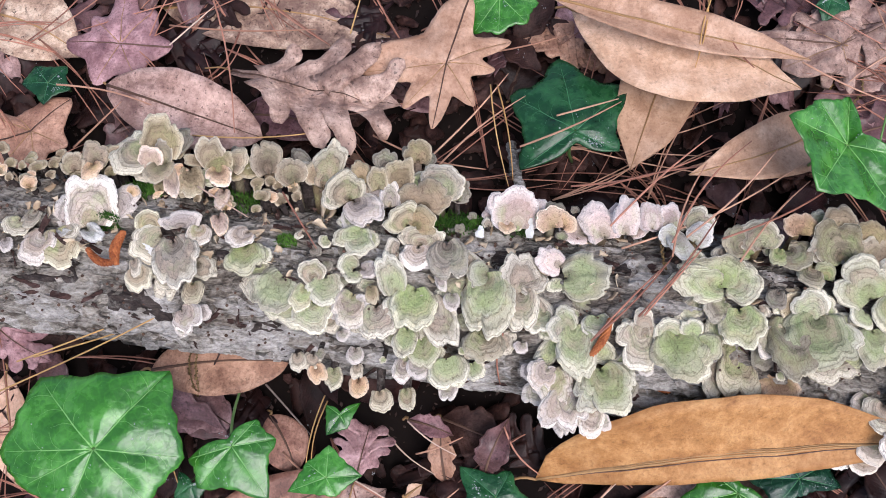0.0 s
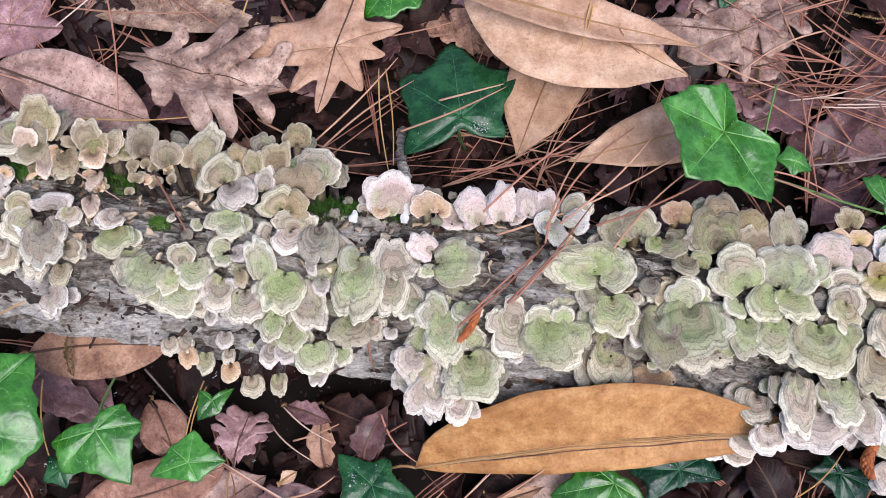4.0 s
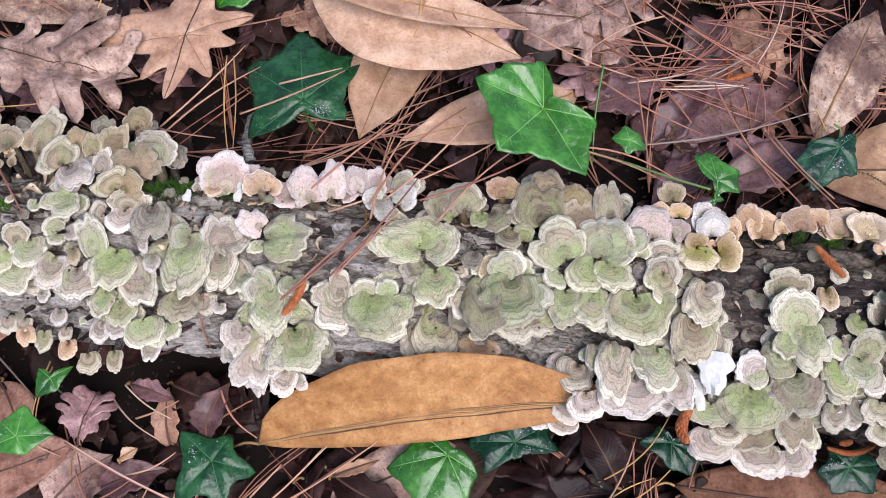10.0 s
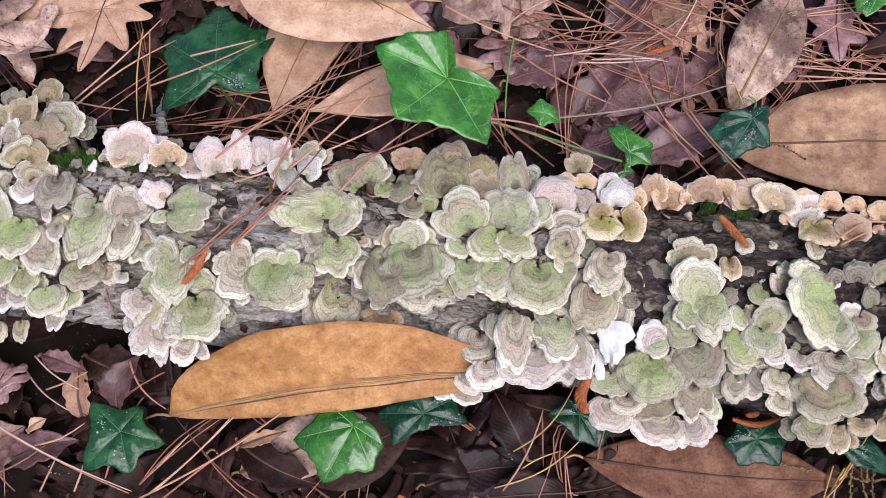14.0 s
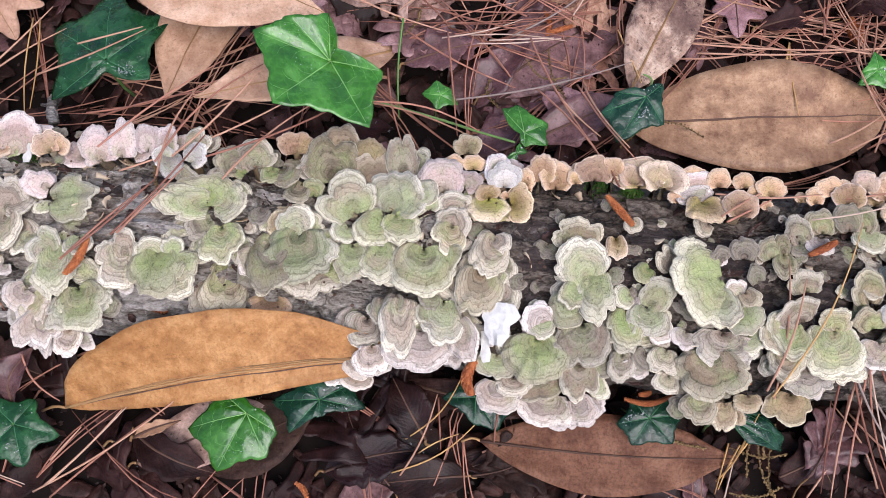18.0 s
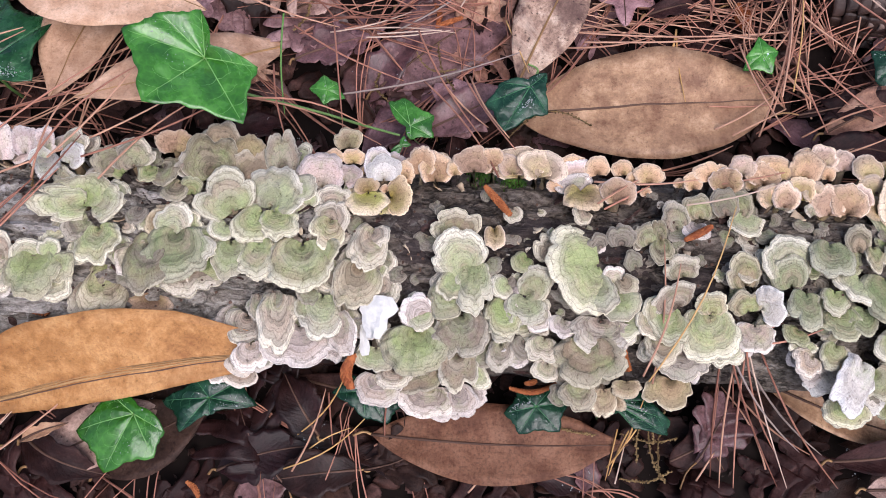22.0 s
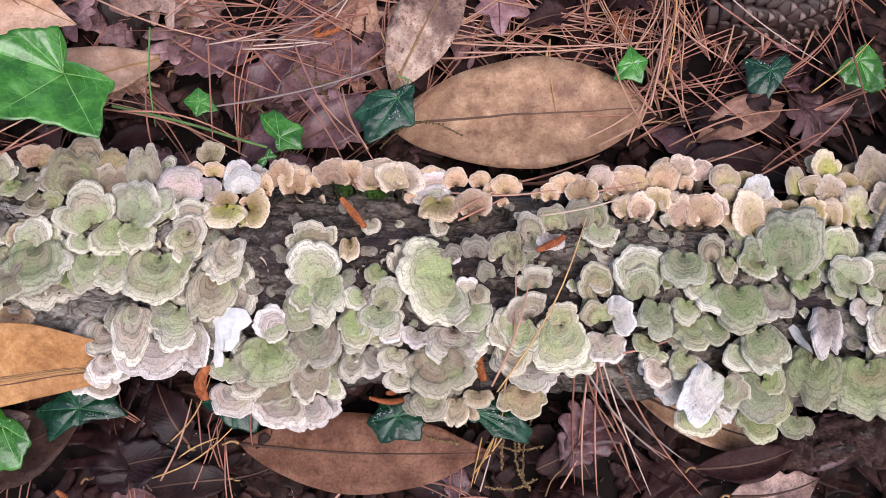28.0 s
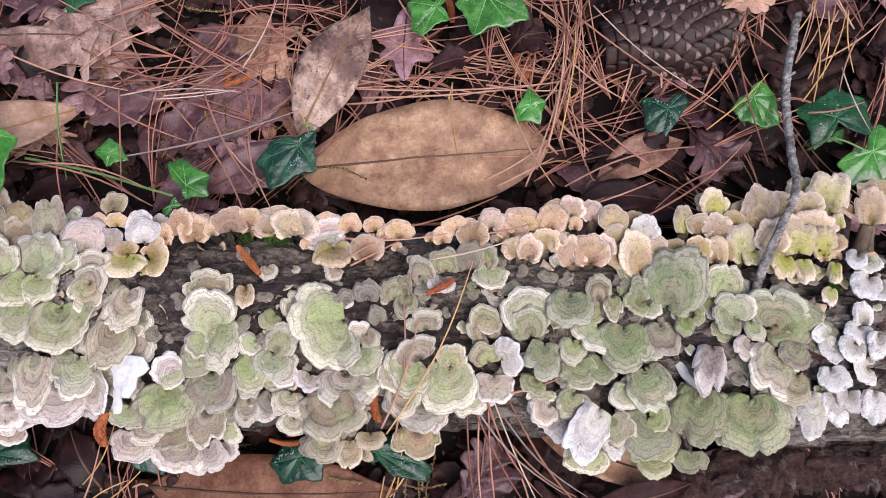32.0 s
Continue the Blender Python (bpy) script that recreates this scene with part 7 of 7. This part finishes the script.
needle((.4141, .1891, .055), (.4335, .1291, .09), .003, 'tan')
needle((.4423, .2337, .05), (.4557, .1923, .05), 0, 'yellow')
needle((.4584, .2884, .05), (.4819, .2913, .05), .002, 'tan')
needle((.4552, .251, .05), (.4993, .2995, .05), .003, 'tan')
needle((.463, .232, .05), (.5367, .2148, .05), -.003, 'tan')
needle((.4752, .2242, .05), (.643, .2128, .055), .006, 'tan')
needle((.5248, .2973, .05), (.5628, .2331, .05), .003, 'tan')
needle((.5857, .259, .05), (.601, .2006, .055), .002, 'red')
needle((.586, .2151, .055), (.6422, .2062, .055), .003, 'tan')
needle((.6009, .2026, .06), (.6257, .1325, .06), .004, 'tan')
needle((.6069, .1357, .055), (.6513, .2508, .055), .004, 'tan')
needle((.6159, .1476, .055), (.6628, .278, .055), .005, 'tan')
needle((.6248, .1619, .06), (.6482, .2604, .055), .003, 'tan')
needle((.6331, .1655, .06), (.6575, .269, .055), .003, 'yellow')
needle((.6342, .2068, .055), (.6725, .1559, .055), .004, 'red')
needle((.6452, .2329, .055), (.6867, .1961, .05), .003, 'tan')
needle((.6514, .2634, .065), (.7573, .1728, .06), .006, 'red')
needle((.6682, .2666, .065), (.7475, .1865, .06), .008, 'pale')
needle((.6413, .1974, .055), (.6542, .1362, .055), .002, 'red')
needle((.6563, .1874, .055), (.7143, .1334, .05), .005, 'red')
needle((.6814, .1942, .055), (.7021, .2495, .05), .001, 'tan')
needle((.7639, .233, .07), (.7749, .1375, .06), .003, 'red')
needle((.7363, .1658, .06), (.7846, .203, .065), .002, 'yellow')
needle((.7413, .1378, .055), (.6915, .1095, .065), .003, 'red')
needle((.6334, .1319, .06), (.7283, .1558, .055), -.006, 'tan')
needle((.5869, .1355, .06), (.6286, .1551, .055), 0, 'tan')
needle((.5902, .1031, .085), (.6929, .1278, .07), .005, 'tan')
needle((.5635, .0923, .09), (.6552, .1153, .08), .004, 'tan')
needle((.6845, .1029, .075), (.7669, .1592, .06), .005, 'red')
needle((.8458, .2507, .060), (.8185, .1968, .055), .003, 'yellow')
needle((.8386, .2512, .060), (.8265, .2006, .055), -.002, 'yellow')
needle((.8543, .2273, .060), (.8364, .1889, .055), .002, 'tan')
needle((.8531, .2502, .060), (.8497, .2035, .055), .003, 'yellow')
needle((.8101, .2332, .055), (.8375, .2683, .055), .002, 'yellow')
needle((.8092, .184, .055), (.8533, .2544, .06), .005, 'yellow')
needle((.8164, .2011, .055), (.8461, .2597, .06), .003, 'tan')
needle((.8171, .1833, .055), (.8298, .261, .06), .004, 'yellow')
needle((.8296, .2161, .05), (.8852, .2486, .05), .003, 'tan')
needle((.8422, .208, .055), (.8505, .1526, .06), .003, 'pale')
needle((.814, .1771, .05), (.8557, .1826, .05), .003, 'tan')
needle((.5374, .0773, .098), (.5949, .0871, .1), .002, 'pale')
needle((.5089, -.0272, .08), (.5201, .0529, .1), .003, 'tan')
needle((.5632, -.0006, .085), (.577, -.0414, .02), .002, 'red')
needle((.5695, -.008, .085), (.6114, -.0012, .09), .002, 'red')
needle((.5661, -.0077, .085), (.6008, -.0726, .02), .006, 'red')
needle((.5737, -.0135, .06), (.631, -.0748, .02), .006, 'grey')
needle((.5815, -.0342, .02), (.6234, -.0742, .02), .004, 'tan')
needle((.5598, -.0624, .02), (.5663, -.026, .03), 0, 'red')
needle((.7657, -.044, .03), (.8026, -.0834, .015), -.004, 'tan')
needle((.7776, -.0412, .03), (.8222, -.0811, .015), .004, 'grey')
needle((.7682, -.0212, .07), (.7986, -.0535, .02), .002, 'tan')
needle((.3379, -.0541, .02), (.3983, -.0214, .03), .002, 'tan')
needle((.3519, -.0186, .05), (.3456, -.0547, .02), .002, 'red')
needle((.3101, -.0188, .03), (.311, -.0522, .02), 0, 'red')
needle((.4984, -.0654, .02), (.5202, -.0301, .03), .003, 'yellow')
# ---- moss, stems, sticks, chips ----
moss_patch(-.1344, .1572, .0124)
moss_patch(-.1482, .1645, .0066)
moss_patch(-.1862, .1575, .0066)
moss_patch(-.1999, .1607, .008)
moss_patch(-.2113, .1379, .0065)
moss_patch(.0076, .139, .0123)
moss_patch(.0203, .1364, .0079)
moss_patch(.0464, .1343, .0072)
moss_patch(-.0033, .1423, .008)
moss_patch(.4164, .1079, .0078)
moss_patch(.4362, .1004, .0064)
moss_patch(.3052, .1286, .005)
moss_patch(.7914, .0427, .005)
moss_patch(-.0984, .1269, .0058)
bare_stick([(.816, .2492, .06), (.8056, .224, .064), (.7942, .1941, .068), (.7867, .1637, .075), (.7797, .1311, .086), (.7737, .1064, .096), (.7594, .0837, .1), (.747, .0632, .098), (.7368, .0405, .09)], .0030, .0026)
bare_stick([(.0485, .2121, .035), (.049, .1977, .045), (.0501, .1817, .055), (.0541, .1678, .058)], .0034, .0036)
ivy_stem([(.2572, .1822, .06), (.2833, .1763, .055), (.3138, .1664, .055), (.3401, .1545, .06), (.3642, .1438, .066)], .0011)
ivy_stem([(.8088, .1493, .05), (.8166, .1481, .072), (.8352, .1355, .076)], .0009)
ivy_stem([(-.127, .0009, .08), (-.1318, .0192, .06), (-.1333, .0381, .04)], .0011)
ivy_stem([(.4508, .172, .07), (.4601, .1889, .06), (.4532, .191, .066)], .0009)
rotten_branch([(.6904, -.0726, .012), (.7327, -.0655, .016), (.7791, -.064, .016), (.8335, -.0664, .014), (.8884, -.0681, .012)], .017)
rotten_branch([(.7634, -.0529, .022), (.8007, -.053, .024), (.8313, -.053, .024), (.8792, -.0537, .02)], .0045)
pine_cone((.7240, .2480, .040), .0498, .0355, 4)
white_chip((.3470, .0190, .094), -100, .0128, .0125)
white_chip((.3386, .0067, .086), 95, .0093, .0037)
white_chip((.6915, -.0056, .083), -60, .0104, .0038)
white_chip((-.1826, .1208, .092), -40, .0091, .0035)
white_chip((.0547, .135, .088), 85, .0064, .0032)
white_chip((.0233, .1322, .09), 80, .0039, .0035)
# ---- crowds of very small brackets between the large ones ----
for k in range(230):
    x = rng.uniform(-0.30, 0.86)
    back = x < -0.10 or rng.random() < 0.5
    if back and 0.09 < x < 0.20:
        continue
    y = log_y(x) + (rng.uniform(0.030, 0.055) if back else rng.uniform(-0.06, 0.02))
    size = rng.uniform(0.0035, 0.0075)
    bracket(x, y, rng.uniform(50, 130) if back else rng.uniform(200, 340), size, size * rng.uniform(0.9, 1.5), rng.choice(("bbbn" if x < 0.0 else "nnyd" if x > 0.34 else "ydgd") if back else "yddggw"), 0.002, True)
for k in range(150):
    x = rng.uniform(0.28, 0.80)
    size = rng.uniform(0.0035, 0.0095)
    bracket(x, log_y(x) + rng.uniform(-0.055, 0.030), rng.uniform(180, 360), size, size * rng.uniform(1.0, 1.9), rng.choice("dddyydg"), rng.uniform(0.002, 0.005), True)
for k in CAP:
    ob = part("tiny_brackets", mesh_of("tiny_brackets", crowd[k].v, crowd[k].f, CAP[k], crowd_uv[k]))
    tagged(ob, "crowd of tiny " + CAP_WORDS[k].split(" on ")[0], "fungus", kind="stuff")
# feet of the crowds, in dark bark colour to read as shaded crevices
part("shade_dark_feet", mesh_of("shade_dark_feet", crowd_feet.v, crowd_feet.f, DARK_BARK))
tagged(bpy.data.objects["shade_dark_feet"], "dark brown feet under the tiny brackets, crevice shade in their colour", "fungus", kind="stuff")



# ---- bed of older leaves under the others ----
bed = []
for k in range(21):
    kind = "magnolia" if k % 3 else "oak"
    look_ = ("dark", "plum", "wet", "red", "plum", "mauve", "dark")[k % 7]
    length = 0.035 + 0.05 * rng.random()
    me, mid = leaf_mesh(kind, length, length * (0.62 if kind == "oak" else 0.42), 0.006, 0.25, LITTER[look_], 500 + k * 7, 0.0, 3.0)
    bed.append((me, length, look_))
for k in range(300):
    while True:
        x, y = rng.uniform(-0.42, 1.0), rng.uniform(-0.16, 0.42)
        if not -0.045 < y - log_y(x) < 0.045:
            break
    me, length, look_ = bed[rng.randrange(len(bed))]
    # darker leaves on the near side paint the shade below the log
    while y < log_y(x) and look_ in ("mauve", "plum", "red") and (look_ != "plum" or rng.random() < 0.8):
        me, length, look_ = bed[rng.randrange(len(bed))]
    ob = part("dead_leaf", me)
    ob.matrix_world = pose(x, y, ground_z(x, y) + rng.uniform(0.004, 0.013), rng.uniform(-22, 22), rng.uniform(-22, 22), rng.uniform(0, 360)) @ pose(-length / 2, 0, 0)
    tagged(ob, LITTER_WORDS[look_], "dead leaf", "bed of old leaves")
    if look_ in ("wet", "plum", "dark"):
        # whitish drops put in the folds as painted wet glints
        for _ in range(7 if look_ == "wet" else 3):
            v = me.vertices[rng.randrange(len(me.vertices) // 2)].co
            for q in range(rng.randrange(1, 5)):
                drops.add(*drop_shape(ob.matrix_world @ (v + Vector((rng.gauss(0, 0.0012), rng.gauss(0, 0.0012), 0))), rng.uniform(0.0002, 0.0006)))

# ---- torn leaf mould between the leaves ----
mould, mould_uv = Heap(), []
for k in range(2600):
    while True:
        x, y = rng.uniform(-0.45, 1.05), rng.uniform(-0.18, 0.44)
        if y - log_y(x) > 0.05 or y - log_y(x) < -0.05 and rng.random() < 0.5:
            break
    a, b_ = rng.uniform(0.004, 0.016), rng.uniform(0.003, 0.008)
    curl = rng.uniform(-1.6, 2.4)
    sheet, uvs = [], []
    for i in range(7):
        for j in range(5):
            s, q = i / 3 - 1, j / 2 - 1
            e = math.sqrt(max(0.02, 1 - 0.85 * s * s)) * (1 + 0.5 * noise.noise(Vector((s * 2.2, k * 1.7, q))))
            px, py = a * s * (1 + 0.3 * noise.noise(Vector((q * 2, k * 0.9, 4)))), b_ * q * e
            sheet.append((px, py, curl * py * py / 0.012 * 0.9 + 0.0022 * noise.noise(Vector((px * 150, py * 150, k)))))
            uvs.append((i / 6, j / 4))
    v, f = sheet_solid(sheet, 0.0004, 7, 5)
    m = pose(x, y, ground_z(x, y) + rng.uniform(0.002, 0.014), rng.uniform(-30, 30), rng.uniform(-30, 30), rng.uniform(0, 360))
    mould.add([m @ Vector(p) for p in v], f)
    mould_uv.extend(uvs + uvs)
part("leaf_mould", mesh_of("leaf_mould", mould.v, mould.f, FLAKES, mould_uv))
tagged(bpy.data.objects["leaf_mould"], "torn curled scraps of damp leaves, darkened for gap shade", "leaf litter", kind="stuff")

# ---- needle carpet, crumbs ----
carpet = Heap()
tufts = Heap()
crumbs = Heap()
def fascicle(heap, x, y, ang, length, lift, clear):
    """Two or three needles out of one sheath, all bowed to one side."""
    bow, count = rng.gauss(0, 0.010), rng.choice((2, 3, 3))
    for _ in range(count):
        a, ln = ang + rng.gauss(0, 0.06), length * rng.uniform(0.85, 1.1)
        x1, y1 = x + math.cos(a) * ln, y + math.sin(a) * ln
        if min(abs(y - log_y(x)), abs(y1 - log_y(x1))) < clear or (y - log_y(x)) * (y1 - log_y(x1)) < 0:
            continue
        pts = curved((x, y, ground_z(x, y) + lift), (x1, y1, ground_z(x1, y1) + lift + rng.uniform(-0.008, 0.008)), bow + rng.gauss(0, 0.002), 9)
        heap.add(*tube(pts, [0.00062, 0.00054, 0.00052, 0.00052, 0.0005, 0.0005, 0.00046, 0.0004, 0.00018], 5))


for k in range(560):
    x, y = rng.uniform(-0.5, 1.1), rng.uniform(-0.2, 0.46)
    if y < log_y(x) and rng.random() < 0.35:
        continue
    fascicle(carpet, x, y, rng.uniform(0, 2 * math.pi), rng.uniform(0.05, 0.17), rng.uniform(0.012, 0.028), 0.055)
for k in range(60):
    # thick tufts behind the log
    cx, cy, lean = ((0.655, 0.27, 82), (0.63, 0.25, 100), (0.70, 0.22, 35), (0.52, 0.235, 4), (0.60, 0.215, 15), (0.80, 0.27, 75), (0.40, 0.28, 25), (0.15, 0.20, 35))[k % 8]
    x, y, ang = rng.gauss(cx, 0.035), rng.gauss(cy, 0.02), radians(rng.gauss(lean, 22))
    ln = rng.uniform(0.08, 0.16)
    fascicle(tufts if k % 2 else carpet, x - math.cos(ang) * ln / 2, y - math.sin(ang) * ln / 2, ang, ln, rng.uniform(0.018, 0.038), 0.066)
part("needle_tufts", mesh_of("needle_tufts", tufts.v, tufts.f, NEEDLE["tan"]))
tagged(bpy.data.objects["needle_tufts"], "tufts of tan pine needles behind the log", "pine needles", kind="stuff")
part("needle_carpet", mesh_of("needle_carpet", carpet.v, carpet.f, NEEDLE["red"]))
tagged(bpy.data.objects["needle_carpet"], "carpet of red-brown pine needles over the litter", "pine needles", kind="stuff")
for k in range(11000):
    x, y = rng.uniform(-0.5, 1.1), rng.uniform(-0.2, 0.46)
    s = rng.uniform(0.0008, 0.0028)
    c = Vector((x, y, ground_z(x, y) + rng.uniform(0.0, 0.014)))
    a = Vector((rng.uniform(-1, 1), rng.uniform(-1, 1), rng.uniform(-0.4, 0.4))) * s
    b = Vector((-a.y, a.x, rng.uniform(-0.3, 0.3) * s)) * rng.uniform(0.3, 0.8)
    n = Vector((0, 0, 0.0006))
    crumbs.add([c - a, c + b, c + a, c - b, c - a - n, c + b - n, c + a - n, c - b - n], [(3, 2, 1, 0), (4, 5, 6, 7), (0, 1, 5, 4), (1, 2, 6, 5), (2, 3, 7, 6), (3, 0, 4, 7)])
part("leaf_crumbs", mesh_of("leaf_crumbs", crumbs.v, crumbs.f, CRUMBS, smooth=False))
tagged(bpy.data.objects["leaf_crumbs"], "broken brown leaf crumbs over soil, darkened for gap shade", "litter", kind="stuff")

# ---- frass and pollen grit caught on the log ----
grit = Heap()
# scraps of bark and leaf lying on the log
scraps = Heap()
for k in range(260):
    x, a = rng.uniform(-0.32, 0.88), radians(rng.uniform(50, 165))
    p = log_point(x, a, 0.0012)
    m = pose(p.x, p.y, p.z, rng.gauss(0, 15) + math.degrees(a) - 90, rng.gauss(0, 15), rng.gauss(0, 40))
    ln, wd = rng.uniform(0.002, 0.008), rng.uniform(0.001, 0.003)
    sheet = [(ln * (i / 2 - 1) * (1 + 0.4 * rng.uniform(-1, 1)), wd * (j - 1) * rng.uniform(0.5, 1.2), rng.uniform(0, 0.001)) for i in range(5) for j in range(3)]
    v, f = sheet_solid(sheet, 0.0006, 5, 3)
    scraps.add([m @ Vector(q) for q in v], f)
crumbled = Heap()
for k in range(170):
    x, a = rng.uniform(-0.33, 0.12) if k % 5 else rng.uniform(0.12, 0.85), radians(rng.uniform(38, 98))
    p = log_point(x, a, 0.002)
    m = pose(p.x, p.y, p.z, rng.uniform(0, 80), rng.uniform(-50, 50), rng.uniform(0, 360))
    ln, wd = rng.uniform(0.002, 0.0055), rng.uniform(0.0012, 0.0030)
    sheet = [(ln * (i / 2 - 1), wd * (j - 1) * rng.uniform(0.6, 1.2) * (1.2 - 0.2 * i), 0.25 * ln * ((i / 2 - 1) ** 2) + rng.uniform(0, 0.0006)) for i in range(5) for j in range(3)]
    v, f = sheet_solid(sheet, 0.0005, 5, 3)
    crumbled.add([m @ Vector(q) for q in v], f)
part("bracket_crumbs", mesh_of("bracket_crumbs", crumbled.v, crumbled.f, CREAM))
tagged(bpy.data.objects["bracket_crumbs"], "curled cream bits of crumbled old brackets on the crest", "fungus bits", kind="stuff")
part("bark_scraps", mesh_of("bark_scraps", scraps.v, scraps.f, RED_BARK, smooth=False))
tagged(bpy.data.objects["bark_scraps"], "loose reddish brown scraps of bark on the log", "litter", kind="stuff")
for k in range(1900):
    x = rng.uniform(-0.32, 0.88)
    d = rng.uniform(-0.9, 0.9)
    y = log_y(x) + d * 0.058
    z = crust(x, y)[0] - 0.0005 if rng.random() < 0.12 else log_point(x, math.acos(max(-0.99, min(0.99, d))), 0.0005).z
    s = rng.uniform(0.0004, 0.0012)
    grit.add(*drop_shape(Vector((x, y, z)), s))
part("bark_grit", mesh_of("bark_grit", grit.v, grit.f, DARK_RIB, smooth=False))
tagged(bpy.data.objects["bark_grit"], "brown grit and pollen crumbs on the bark", "litter", kind="stuff")

# ---- the forest floor going on around ----
far, far_uv = Heap(), []
for k in range(3200):
    while True:
        x, y = rng.uniform(-1.9, 2.5), rng.uniform(-1.7, 2.0)
        if not (-0.5 < x < 1.1 and -0.2 < y < 0.46) and abs(y - log_y(x)) > 0.06:
            break
    a, b_ = rng.uniform(0.02, 0.05), rng.uniform(0.012, 0.026)
    sheet = [(a * (i / 2.5 - 1), b_ * (j - 1) * math.sin(math.pi * (i + 0.25) / 5.5) * rng.uniform(0.8, 1.2), rng.uniform(0, 0.006)) for i in range(6) for j in range(3)]
    v, f = sheet_solid(sheet, 0.0005, 6, 3)
    m = pose(x, y, ground_z(x, y) + rng.uniform(0.004, 0.018), rng.uniform(-20, 20), rng.uniform(-20, 20), rng.uniform(0, 360))
    far.add([m @ Vector(p) for p in v], f)
    far_uv.extend([(q // 3 / 5, q % 3 / 2) for q in range(18)] * 2)
part("leaf_litter", mesh_of("leaf_litter", far.v, far.f, LITTER["plum"], far_uv))
tagged(bpy.data.objects["leaf_litter"], "brown dead leaves covering the forest floor around", "leaf litter", kind="stuff")

part("water_drops", mesh_of("water_drops", drops.v, drops.f, WATER))
tagged(bpy.data.objects["water_drops"], "small whitish water drops on ivy and dead leaves, standing in for glints", "water drops", kind="stuff")
